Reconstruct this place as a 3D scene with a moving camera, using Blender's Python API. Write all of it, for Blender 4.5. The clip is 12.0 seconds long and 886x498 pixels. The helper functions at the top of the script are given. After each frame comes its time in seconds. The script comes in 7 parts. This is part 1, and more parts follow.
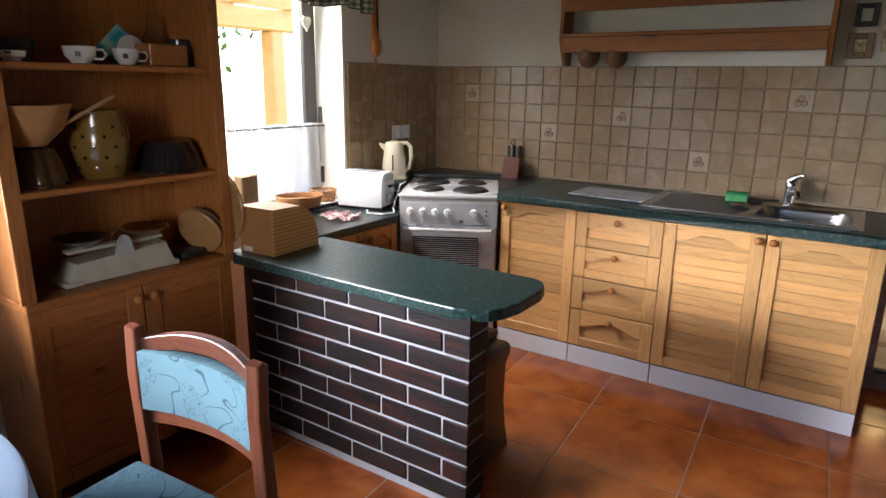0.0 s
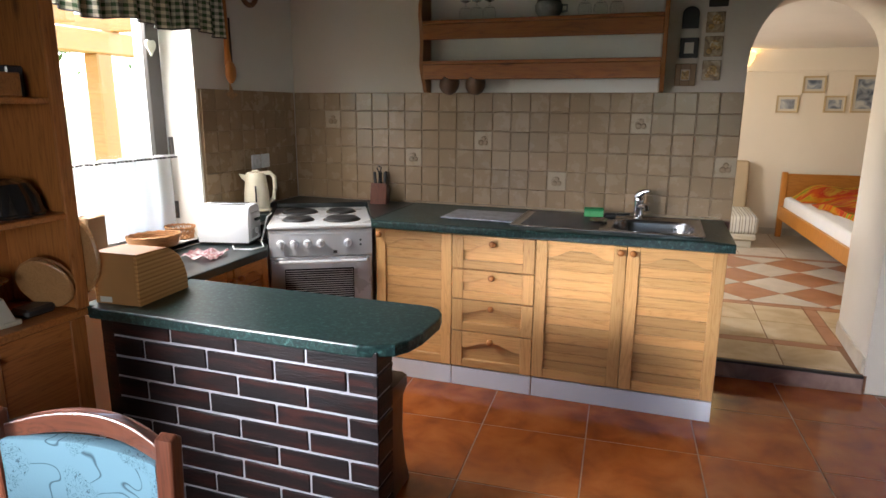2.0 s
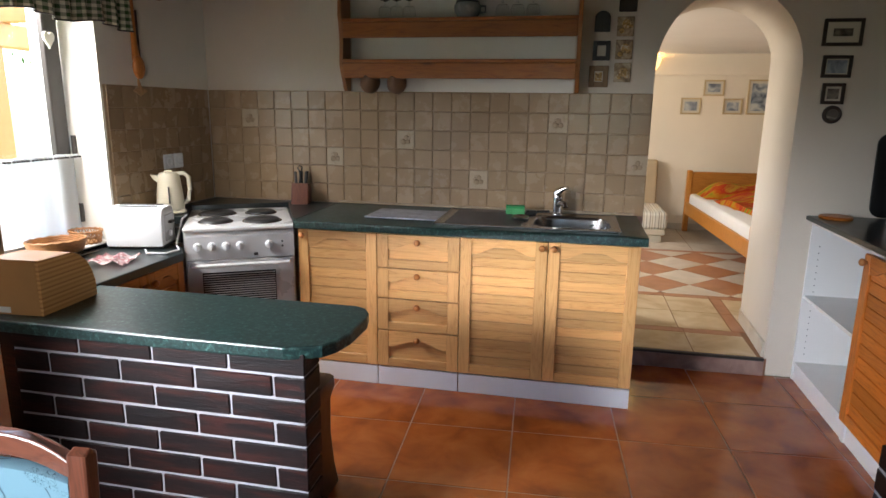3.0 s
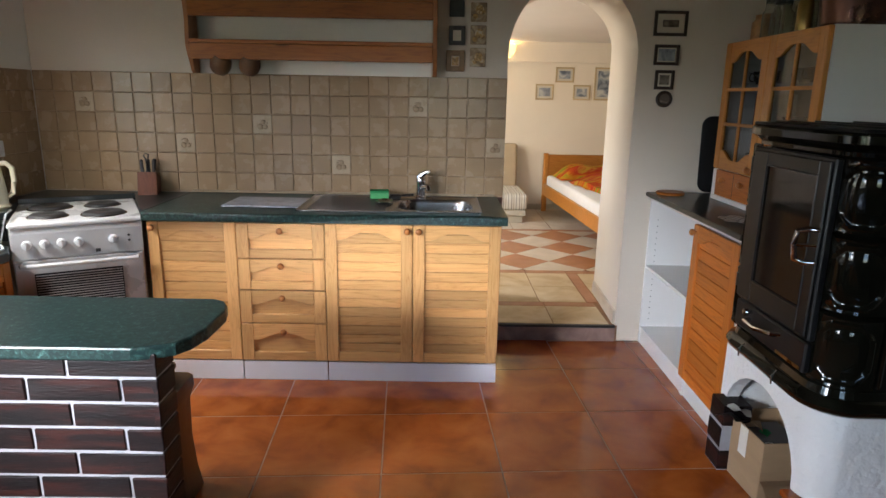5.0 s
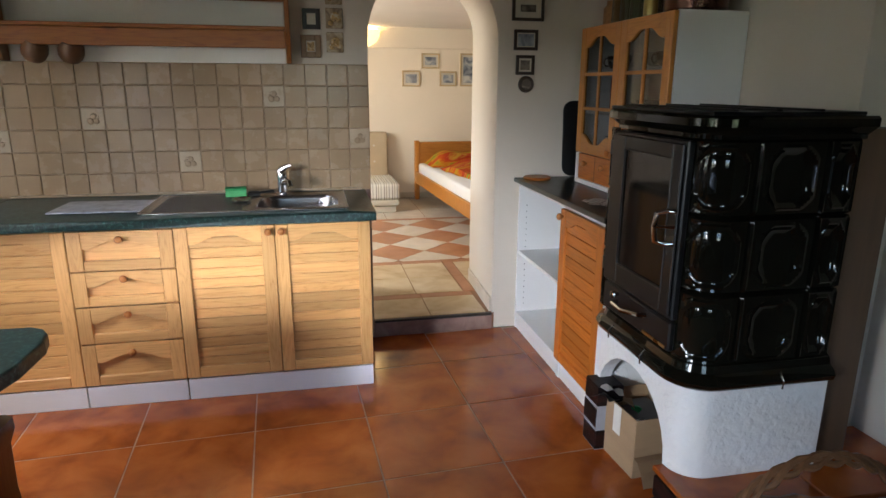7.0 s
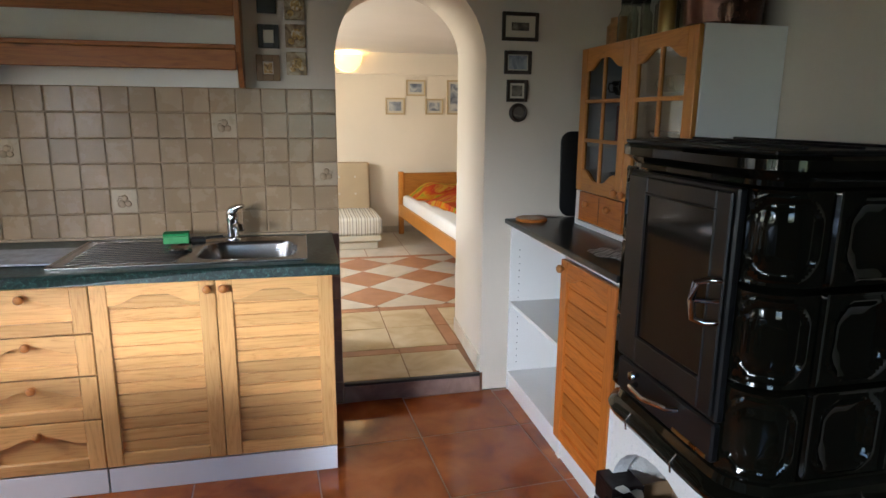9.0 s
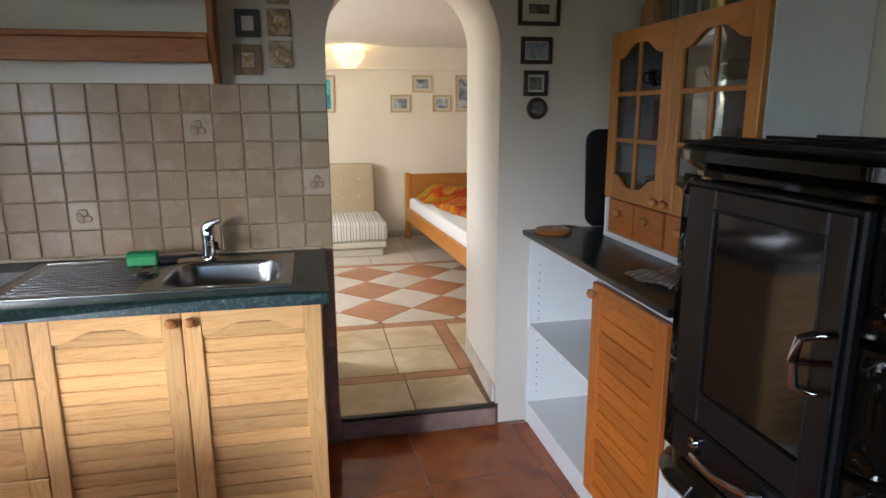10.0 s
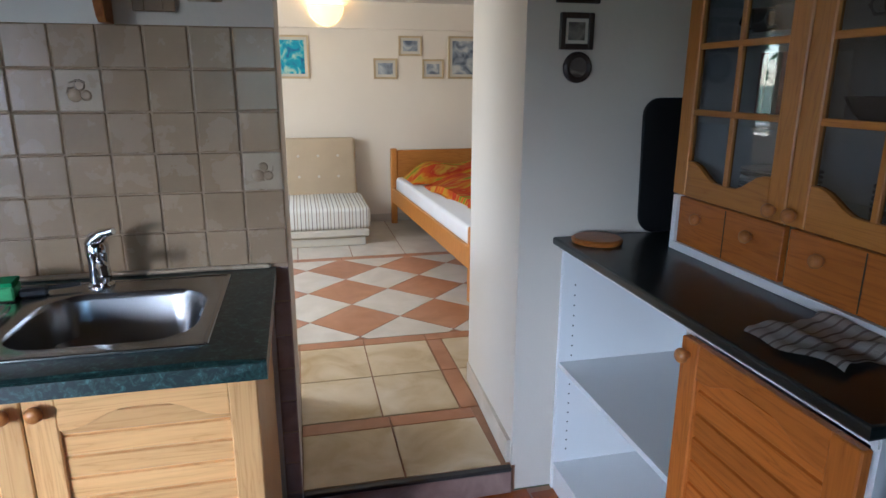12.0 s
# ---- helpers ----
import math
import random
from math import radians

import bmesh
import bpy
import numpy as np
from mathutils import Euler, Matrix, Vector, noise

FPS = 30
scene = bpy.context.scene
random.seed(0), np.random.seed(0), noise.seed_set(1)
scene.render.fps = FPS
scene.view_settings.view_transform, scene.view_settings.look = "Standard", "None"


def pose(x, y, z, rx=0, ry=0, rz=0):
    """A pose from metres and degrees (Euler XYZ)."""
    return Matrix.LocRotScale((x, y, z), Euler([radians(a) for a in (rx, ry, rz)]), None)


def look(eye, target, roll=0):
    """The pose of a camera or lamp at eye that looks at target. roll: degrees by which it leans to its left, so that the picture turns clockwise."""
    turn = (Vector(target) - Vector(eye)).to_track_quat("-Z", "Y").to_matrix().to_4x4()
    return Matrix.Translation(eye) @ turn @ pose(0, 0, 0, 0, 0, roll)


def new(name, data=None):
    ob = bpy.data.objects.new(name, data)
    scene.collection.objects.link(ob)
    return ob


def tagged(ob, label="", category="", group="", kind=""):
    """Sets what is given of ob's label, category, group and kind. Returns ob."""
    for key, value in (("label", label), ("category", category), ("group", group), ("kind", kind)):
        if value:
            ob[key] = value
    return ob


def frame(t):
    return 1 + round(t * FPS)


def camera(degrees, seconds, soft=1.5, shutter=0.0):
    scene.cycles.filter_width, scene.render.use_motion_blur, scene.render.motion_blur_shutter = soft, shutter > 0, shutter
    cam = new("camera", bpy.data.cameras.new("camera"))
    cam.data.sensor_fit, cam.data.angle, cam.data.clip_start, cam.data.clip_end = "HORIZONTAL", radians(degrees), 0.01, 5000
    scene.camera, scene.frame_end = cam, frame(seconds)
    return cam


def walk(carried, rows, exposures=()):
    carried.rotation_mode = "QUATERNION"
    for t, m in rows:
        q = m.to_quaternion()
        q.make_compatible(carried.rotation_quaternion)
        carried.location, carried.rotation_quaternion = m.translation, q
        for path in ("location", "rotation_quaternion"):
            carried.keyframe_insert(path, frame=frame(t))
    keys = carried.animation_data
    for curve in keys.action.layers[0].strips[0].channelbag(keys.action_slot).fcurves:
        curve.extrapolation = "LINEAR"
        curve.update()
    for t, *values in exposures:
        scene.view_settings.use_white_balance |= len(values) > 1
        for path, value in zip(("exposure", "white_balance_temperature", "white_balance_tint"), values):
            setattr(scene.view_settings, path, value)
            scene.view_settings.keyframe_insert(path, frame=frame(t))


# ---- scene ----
cam = camera(70.5, 12.0)
PATH = [
    (0, (-0.202, -3.5, 1.406), (-1.269, -1.888, 0.895), 0.9),
    (0.5, (-0.276, -3.507, 1.42), (-1.221, -1.812, 0.935), 0.9),
    (1, (-0.329, -3.514, 1.425), (-1.177, -1.759, 0.978), 0.5),
    (1.5, (-0.359, -3.525, 1.426), (-1.106, -1.722, 0.987), 0.6),
    (2, (-0.377, -3.535, 1.426), (-1.008, -1.689, 0.986), 0.4),
    (2.5, (-0.387, -3.541, 1.423), (-0.914, -1.66, 0.99), 0.5),
    (3, (-0.388, -3.541, 1.418), (-0.781, -1.629, 0.982), 0.8),
    (3.5, (-0.389, -3.537, 1.415), (-0.673, -1.61, 0.958), 1.3),
    (5.5, (-0.349, -3.532, 1.401), (-0.244, -1.591, 0.929), 0.6),
    (6, (-0.343, -3.526, 1.398), (-0.145, -1.594, 0.922), 0.4),
    (6.5, (-0.328, -3.491, 1.394), (-0.014, -1.575, 0.914), 0.6),
    (7, (-0.299, -3.4, 1.405), (0.092, -1.504, 0.902), 0.3),
    (7.5, (-0.252, -3.309, 1.412), (0.139, -1.405, 0.941), 0.5),
    (9.5, (-0.115, -2.749, 1.405), (0.315, -0.842, 0.986), 0.5),
    (10, (-0.066, -2.551, 1.405), (0.328, -0.638, 0.977), -0.2),
    (10.5, (-0.02, -2.385, 1.397), (0.357, -0.474, 0.945), 0.8),
    (11, (0.008, -2.187, 1.391), (0.403, -0.292, 0.889), 1.1),
    (11.5, (0.021, -1.994, 1.389), (0.434, -0.1, 0.899), 0.4),
    (12, (0.045, -1.792, 1.374), (0.478, 0.092, 0.859), 0.2),
]
walk(cam, [(t, look(eye, target, roll)) for t, eye, target, roll in PATH],
     exposures=[(0.0, 3.63, 6300, 14), (3.5, 3.66, 6300, 12), (6.5, 3.84, 6200, 11), (9.5, 3.82, 5900, 9), (12.0, 3.58, 5100, 9)])

# ---- world, sun and the light of the windows ----
world = bpy.data.worlds.new("sky")
scene.world = world
world.use_nodes = True
wn = world.node_tree
sky = wn.nodes.new("ShaderNodeTexSky")
sky.sky_type, sky.sun_disc = "NISHITA", False
sky.sun_elevation, sky.sun_rotation = radians(53), radians(-27)
wn.links.new(sky.outputs[0], wn.nodes["Background"].inputs[0])
wn.nodes["Background"].inputs[1].default_value = 0.115


def lamp(name, kind, m, energy, color, size=0.0, size_y=0.0, spread=180):
    data = bpy.data.lights.new(name, kind)
    data.energy, data.color = energy, color
    if kind == "AREA":
        data.shape, data.size, data.size_y, data.spread = "RECTANGLE", size, size_y, radians(spread)
    elif kind == "SUN":
        data.angle = size
    else:
        data.shadow_soft_size = size
    ob = new(name, data)
    ob.matrix_world = m
    return ob


lamp("sun", "SUN", look((-3, 6, 9), (0, 0, 0)), 3.0, (1.0, 0.94, 0.84), radians(0.6))
# daylight entering by the windows of the dining corner, the kitchen and the bedroom
lamp("dining_window_light", "AREA", look((-2.60, -3.50, 1.32), (-0.85, -0.75, 0.36)), 0.82, (0.98, 0.97, 1.0), 0.6, 0.75, 42)
lamp("dining_window_light", "AREA", look((-2.60, -4.12, 1.32), (0.25, -1.20, -0.35)), 1.02, (0.90, 0.95, 1.0), 0.6, 0.75, 48)
# added narrow lamp in an unseen south opening, aimed to brighten the hutch
lamp("added_south_light", "AREA", look((-0.15, -5.27, 1.40), (-2.25, -2.0, 0.85)), 0.12, (1.0, 0.93, 0.84), 0.9, 0.8, 36)
lamp("kitchen_window_light", "AREA", look((-2.76, -1.44, 1.96), (-2.0, -0.95, 0.6)), 3.2, (1.0, 0.96, 0.90), 0.95, 0.24, 110)
lamp("bedroom_window_light", "AREA", look((-1.62, 1.75, 1.45), (2.0, 2.4, 0.3)), 3.5, (1.0, 0.92, 0.78), 1.2, 0.9)


# ---- materials ----
def nodes_of(name):
    m = bpy.data.materials.new(name)
    m.use_nodes = True
    t = m.node_tree
    return m, t, t.nodes["Principled BSDF"]


def node(t, kind, **values):
    n = t.nodes.new(kind)
    for key, value in values.items():
        n.inputs[key.replace("_", " ")].default_value = value
    return n


def coords(t, stretch, random_shift=True):
    """Object coordinates, stretched, and shifted by chance from object to object."""
    tc = t.nodes.new("ShaderNodeTexCoord")
    mp = t.nodes.new("ShaderNodeMapping")
    mp.inputs["Scale"].default_value = stretch
    t.links.new(tc.outputs["Object"], mp.inputs["Vector"])
    if random_shift:
        info = t.nodes.new("ShaderNodeObjectInfo")
        mul = t.nodes.new("ShaderNodeVectorMath")
        mul.operation = "SCALE"
        mul.inputs[0].default_value = (37.0, 23.0, 51.0)
        t.links.new(info.outputs["Random"], mul.inputs["Scale"])
        t.links.new(mul.outputs[0], mp.inputs["Location"])
    return mp


def ramp(t, source, stops):
    r = t.nodes.new("ShaderNodeValToRGB")
    els = r.color_ramp.elements
    els[0].position, els[0].color = stops[0][0], (*stops[0][1], 1)
    els[1].position, els[1].color = stops[-1][0], (*stops[-1][1], 1)
    for p, c in stops[1:-1]:
        els.new(p).color = (*c, 1)
    t.links.new(source, r.inputs[0])
    return r


def tone(c, k):
    return tuple(min(1.0, v * k) for v in c)


def bump_into(t, bsdf, height, strength, distance=0.002):
    b = node(t, "ShaderNodeBump", Strength=strength, Distance=distance)
    t.links.new(height, b.inputs["Height"])
    t.links.new(b.outputs[0], bsdf.inputs["Normal"])


def jitter(t, color, bsdf, amount):
    """Varies the value of a colour from object to object."""
    info = t.nodes.new("ShaderNodeObjectInfo")
    mr = node(t, "ShaderNodeMapRange", To_Min=1 - amount, To_Max=1 + amount)
    t.links.new(info.outputs["Random"], mr.inputs["Value"])
    hs = t.nodes.new("ShaderNodeHueSaturation")
    t.links.new(mr.outputs[0], hs.inputs["Value"])
    t.links.new(color, hs.inputs["Color"])
    t.links.new(hs.outputs[0], bsdf.inputs["Base Color"])


def plain(name, color, rough=0.5, metal=0.0, var=0.12, scale=6.0, bump=0.1, fine=120.0, stretch=(1, 1, 1), amount=0.0, coat=0.0, other=None, rough_var=0.12):
    """A painted, glazed, woven or metal surface: broad stains and a fine grain."""
    m, t, b = nodes_of(name)
    mp = coords(t, stretch)
    big = node(t, "ShaderNodeTexNoise", Scale=scale, Detail=5.0, Roughness=0.6)
    small = node(t, "ShaderNodeTexNoise", Scale=fine, Detail=3.0)
    for n in (big, small):
        t.links.new(mp.outputs[0], n.inputs["Vector"])
    lo = other or tone(color, 1 - var)
    r = ramp(t, big.outputs["Fac"], [(0.3, lo), (0.7, tone(color, 1 + var * 0.4))])
    if amount:
        jitter(t, r.outputs[0], b, amount)
    else:
        t.links.new(r.outputs[0], b.inputs["Base Color"])
    rr = node(t, "ShaderNodeMapRange", To_Min=max(0.03, rough - rough_var), To_Max=min(1.0, rough + rough_var))
    t.links.new(big.outputs["Fac"], rr.inputs["Value"])
    t.links.new(rr.outputs[0], b.inputs["Roughness"])
    b.inputs["Metallic"].default_value = metal
    b.inputs["Coat Weight"].default_value = coat
    b.inputs["Coat Roughness"].default_value = 0.08
    if bump:
        bump_into(t, b, small.outputs["Fac"], bump)
    return m


def wood(name, light, dark, grain="z", rough=0.42, knots=0.0, amount=0.14, ring=1.0, coat=0.15):
    """Pine or stained wood with long grain along one axis, growth rings and knots."""
    m, t, b = nodes_of(name)
    along, across = 1.3, 17.0
    st = {"x": (along, across, across), "y": (across, along, across), "z": (across, across, along)}[grain]
    mp = coords(t, st)
    n1 = node(t, "ShaderNodeTexNoise", Scale=1.6 * ring, Detail=3.0, Roughness=0.5, Distortion=0.7)
    n2 = node(t, "ShaderNodeTexNoise", Scale=9.0, Detail=6.0, Roughness=0.7)
    for n in (n1, n2):
        t.links.new(mp.outputs[0], n.inputs["Vector"])
    saw = t.nodes.new("ShaderNodeMath")
    saw.operation = "MULTIPLY"
    saw.inputs[1].default_value = 7.0
    t.links.new(n1.outputs["Fac"], saw.inputs[0])
    frac = t.nodes.new("ShaderNodeMath")
    frac.operation = "PINGPONG"
    frac.inputs[1].default_value = 0.5
    t.links.new(saw.outputs[0], frac.inputs[0])
    mixf = t.nodes.new("ShaderNodeMath")
    mixf.operation = "MULTIPLY_ADD"
    mixf.inputs[1].default_value = 1.1
    t.links.new(frac.outputs[0], mixf.inputs[0])
    sub = t.nodes.new("ShaderNodeMath")
    sub.operation = "MULTIPLY"
    sub.inputs[1].default_value = 0.55
    t.links.new(n2.outputs["Fac"], sub.inputs[0])
    t.links.new(sub.outputs[0], mixf.inputs[2])
    mid = tuple((a * 2 + c) / 3 for a, c in zip(light, dark))
    r = ramp(t, mixf.outputs[0], [(0.18, dark), (0.36, mid), (0.75, light)])
    out = r.outputs[0]
    if knots:
        kp = coords(t, {"x": (2.2, 6, 6), "y": (6, 2.2, 6), "z": (6, 6, 2.2)}[grain])
        v = node(t, "ShaderNodeTexVoronoi", Scale=1.0)
        t.links.new(kp.outputs[0], v.inputs["Vector"])
        kr = ramp(t, v.outputs["Distance"], [(0.03, (1, 1, 1)), (0.03 + 0.12 * knots, (0, 0, 0))])
        mx = t.nodes.new("ShaderNodeMix")
        mx.data_type = "RGBA"
        t.links.new(kr.outputs[0], mx.inputs["Factor"])
        t.links.new(out, mx.inputs["A"])
        mx.inputs["B"].default_value = (*tone(dark, 0.35), 1)
        out = mx.outputs["Result"]
    jitter(t, out, b, amount)
    rr = node(t, "ShaderNodeMapRange", To_Min=rough - 0.1, To_Max=rough + 0.14)
    t.links.new(n2.outputs["Fac"], rr.inputs["Value"])
    t.links.new(rr.outputs[0], b.inputs["Roughness"])
    b.inputs["Coat Weight"].default_value = coat
    b.inputs["Coat Roughness"].default_value = 0.25
    bump_into(t, b, mixf.outputs[0], 0.12, 0.0015)
    return m


def speckled(name, dark, light, rough=0.25):
    """Marbled laminate."""
    m, t, b = nodes_of(name)
    mp = coords(t, (1, 1, 1), False)
    n1 = node(t, "ShaderNodeTexNoise", Scale=60.0, Detail=6.0, Roughness=0.7, Distortion=0.8)
    n2 = node(t, "ShaderNodeTexNoise", Scale=7.0, Detail=4.0)
    for n in (n1, n2):
        t.links.new(mp.outputs[0], n.inputs["Vector"])
    r = ramp(t, n1.outputs["Fac"], [(0.45, dark), (0.58, tuple((a + c) / 3.8 for a, c in zip(dark, light))), (0.72, light)])
    t.links.new(r.outputs[0], b.inputs["Base Color"])
    rr = node(t, "ShaderNodeMapRange", To_Min=rough - 0.02, To_Max=rough + 0.04)
    t.links.new(n2.outputs["Fac"], rr.inputs["Value"])
    t.links.new(rr.outputs[0], b.inputs["Roughness"])
    return m


def striped(name, ground, stripes, axis=0, pitch=0.05, rough=0.85):
    """Woven stripes across one axis; stripes: (position 0..1, colour)."""
    m, t, b = nodes_of(name)
    tc = t.nodes.new("ShaderNodeTexCoord")
    sep = t.nodes.new("ShaderNodeSeparateXYZ")
    t.links.new(tc.outputs["Object"], sep.inputs[0])
    mod = t.nodes.new("ShaderNodeMath")
    mod.operation = "DIVIDE"
    mod.inputs[1].default_value = pitch
    t.links.new(sep.outputs[axis], mod.inputs[0])
    fr = t.nodes.new("ShaderNodeMath")
    fr.operation = "FRACT"
    t.links.new(mod.outputs[0], fr.inputs[0])
    r = t.nodes.new("ShaderNodeValToRGB")
    r.color_ramp.interpolation = "CONSTANT"
    els = r.color_ramp.elements
    els[0].color = (*ground, 1)
    els[1].position, els[1].color = stripes[0][0], (*stripes[0][1], 1)
    for p, c in stripes[1:]:
        els.new(p).color = (*c, 1)
    t.links.new(fr.outputs[0], r.inputs[0])
    t.links.new(r.outputs[0], b.inputs["Base Color"])
    b.inputs["Roughness"].default_value = rough
    n = node(t, "ShaderNodeTexNoise", Scale=220.0)
    t.links.new(tc.outputs["Object"], n.inputs["Vector"])
    bump_into(t, b, n.outputs["Fac"], 0.3)
    return m


def gingham(name, a, c, pitch):
    """Checked cotton in the yz plane."""
    m, t, b = nodes_of(name)
    tc = t.nodes.new("ShaderNodeTexCoord")
    sep = t.nodes.new("ShaderNodeSeparateXYZ")
    t.links.new(tc.outputs["UV"], sep.inputs[0])
    bands = []
    for axis in (0, 1):
        d = t.nodes.new("ShaderNodeMath")
        d.operation = "DIVIDE"
        d.inputs[1].default_value = pitch
        t.links.new(sep.outputs[axis], d.inputs[0])
        f = t.nodes.new("ShaderNodeMath")
        f.operation = "FRACT"
        t.links.new(d.outputs[0], f.inputs[0])
        g = t.nodes.new("ShaderNodeMath")
        g.operation = "GREATER_THAN"
        g.inputs[1].default_value = 0.5
        t.links.new(f.outputs[0], g.inputs[0])
        bands.append(g)
    s = t.nodes.new("ShaderNodeMath")
    s.operation = "ADD"
    t.links.new(bands[0].outputs[0], s.inputs[0])
    t.links.new(bands[1].outputs[0], s.inputs[1])
    h = t.nodes.new("ShaderNodeMath")
    h.operation = "MULTIPLY"
    h.inputs[1].default_value = 0.5
    t.links.new(s.outputs[0], h.inputs[0])
    r = ramp(t, h.outputs[0], [(0.0, a), (0.5, tuple((p + q) / 2.4 for p, q in zip(a, c))), (1.0, c)])
    t.links.new(r.outputs[0], b.inputs["Base Color"])
    b.inputs["Roughness"].default_value = 0.9
    b.inputs["Transmission Weight"].default_value = 0.0
    return m


def glass(name, color=(1, 1, 1), rough=0.0, ior=1.45):
    m, t, b = nodes_of(name)
    b.inputs["Base Color"].default_value = (*color, 1)
    b.inputs["Transmission Weight"].default_value = 1.0
    b.inputs["Roughness"].default_value = rough
    b.inputs["IOR"].default_value = ior
    return m


def pane_glass(name, color, gloss):
    """Thin glass: clear with a mirror share."""
    m, t, b = nodes_of(name)
    t.nodes.remove(b)
    tr = t.nodes.new("ShaderNodeBsdfTransparent")
    tr.inputs[0].default_value = (*color, 1)
    gl = t.nodes.new("ShaderNodeBsdfGlossy")
    gl.inputs["Roughness"].default_value = 0.02
    mx = node(t, "ShaderNodeMixShader", Fac=gloss)
    t.links.new(tr.outputs[0], mx.inputs[1])
    t.links.new(gl.outputs[0], mx.inputs[2])
    t.links.new(mx.outputs[0], t.nodes["Material Output"].inputs[0])
    return m


def glow(name, color, strength):
    m, t, b = nodes_of(name)
    b.inputs["Base Color"].default_value = (*color, 1)
    b.inputs["Emission Color"].default_value = (*color, 1)
    b.inputs["Emission Strength"].default_value = strength
    return m


def cloth_pattern(name, ground, line, scale, rough=0.9):
    """Jacquard: dark curling lines and swirled patches on a pale ground."""
    m, t, b = nodes_of(name)
    mp = coords(t, (1, 1, 1), False)
    w = node(t, "ShaderNodeTexNoise", Scale=scale, Detail=0.0, Distortion=1.2)
    v = node(t, "ShaderNodeTexNoise", Scale=scale * 1.1, Detail=0.0)
    f = node(t, "ShaderNodeTexNoise", Scale=scale * 9, Detail=0.0, Distortion=2.0)
    for n in (w, v, f):
        t.links.new(mp.outputs[0], n.inputs["Vector"])
    l1 = ramp(t, w.outputs["Fac"], [(0.47, (1, 1, 1)), (0.487, (0, 0, 0)), (0.5, (1, 1, 1))])
    l2 = ramp(t, f.outputs["Fac"], [(0.45, (1, 1, 1)), (0.5, (0, 0, 0)), (0.55, (1, 1, 1))])
    patch = ramp(t, v.outputs["Fac"], [(0.53, (0, 0, 0)), (0.545, (1, 1, 1))])
    m1 = t.nodes.new("ShaderNodeMix")
    m1.data_type = "RGBA"
    t.links.new(patch.outputs[0], m1.inputs["Factor"])
    t.links.new(l1.outputs[0], m1.inputs["A"])
    t.links.new(l2.outputs[0], m1.inputs["B"])
    m2 = t.nodes.new("ShaderNodeMix")
    m2.data_type = "RGBA"
    t.links.new(m1.outputs["Result"], m2.inputs["Factor"])
    m2.inputs["A"].default_value = (*line, 1)
    m2.inputs["B"].default_value = (*ground, 1)
    t.links.new(m2.outputs["Result"], b.inputs["Base Color"])
    b.inputs["Roughness"].default_value = rough
    n = node(t, "ShaderNodeTexNoise", Scale=300.0)
    t.links.new(mp.outputs[0], n.inputs["Vector"])
    bump_into(t, b, n.outputs["Fac"], 0.4)
    return m


def blotched(name, stops, scale, rough=0.8, distortion=1.0, fine_bump=0.2, bump_scale=200.0, stretch=(1, 1, 1)):
    """Blots of several colours, for prints, stone and foliage."""
    m, t, b = nodes_of(name)
    mp = coords(t, stretch)
    n = node(t, "ShaderNodeTexNoise", Scale=scale, Detail=4.0, Distortion=distortion)
    f = node(t, "ShaderNodeTexNoise", Scale=bump_scale, Detail=3.0)
    for q in (n, f):
        t.links.new(mp.outputs[0], q.inputs["Vector"])
    r = ramp(t, n.outputs["Fac"], stops)
    t.links.new(r.outputs[0], b.inputs["Base Color"])
    b.inputs["Roughness"].default_value = rough
    bump_into(t, b, f.outputs["Fac"], fine_bump)
    return m


PINE_L, PINE_D = (0.75, 0.435, 0.165), (0.57, 0.278, 0.086)
pine_v = wood("pine_upright_grain", PINE_L, PINE_D, "z")
pine_h = wood("pine_level_grain", PINE_L, PINE_D, "x", amount=0.2, knots=0.22)
ORANGE_L, ORANGE_D = (0.56, 0.17, 0.022), (0.34, 0.085, 0.008)
orange_v = wood("lacquered_pine_upright", ORANGE_L, ORANGE_D, "z")
orange_h = wood("lacquered_pine_level", ORANGE_L, ORANGE_D, "x", amount=0.18)
HONEY_L, HONEY_D = (0.53, 0.215, 0.034), (0.37, 0.125, 0.016)
honey_v = wood("honey_pine_upright", HONEY_L, HONEY_D, "z")
honey_h = wood("honey_pine_level", HONEY_L, HONEY_D, "x")
OLD_L, OLD_D = (0.46, 0.175, 0.045), (0.24, 0.078, 0.018)
old_v = wood("aged_pine_upright", OLD_L, OLD_D, "z", knots=0.8)
old_h = wood("aged_pine_level", OLD_L, OLD_D, "x", knots=0.8)
old_door = wood("stained_pine_level", (0.46, 0.165, 0.040), (0.24, 0.068, 0.014), "x", knots=0.3)
shelf_wood = wood("stained_shelf_pine", (0.34, 0.115, 0.018), (0.18, 0.050, 0.008), "x", knots=0.8)
shelf_wood_v = wood("stained_shelf_pine_upright", (0.30, 0.112, 0.024), (0.16, 0.050, 0.010), "z", knots=0.6)
mahogany = wood("dark_red_wood", (0.16, 0.05, 0.025), (0.07, 0.02, 0.01), "z", rough=0.3, coat=0.4)
mahogany_h = wood("dark_red_wood_level", (0.16, 0.05, 0.025), (0.07, 0.02, 0.01), "x", rough=0.3, coat=0.4)
dark_wood = wood("black_brown_wood", (0.032, 0.014, 0.009), (0.016, 0.008, 0.006), "z", rough=0.4, coat=0.15)
beech = wood("pale_beech", (0.55, 0.33, 0.16), (0.42, 0.22, 0.09), "x")
board_wood = wood("cutting_board_wood", (0.46, 0.25, 0.10), (0.33, 0.16, 0.055), "z")
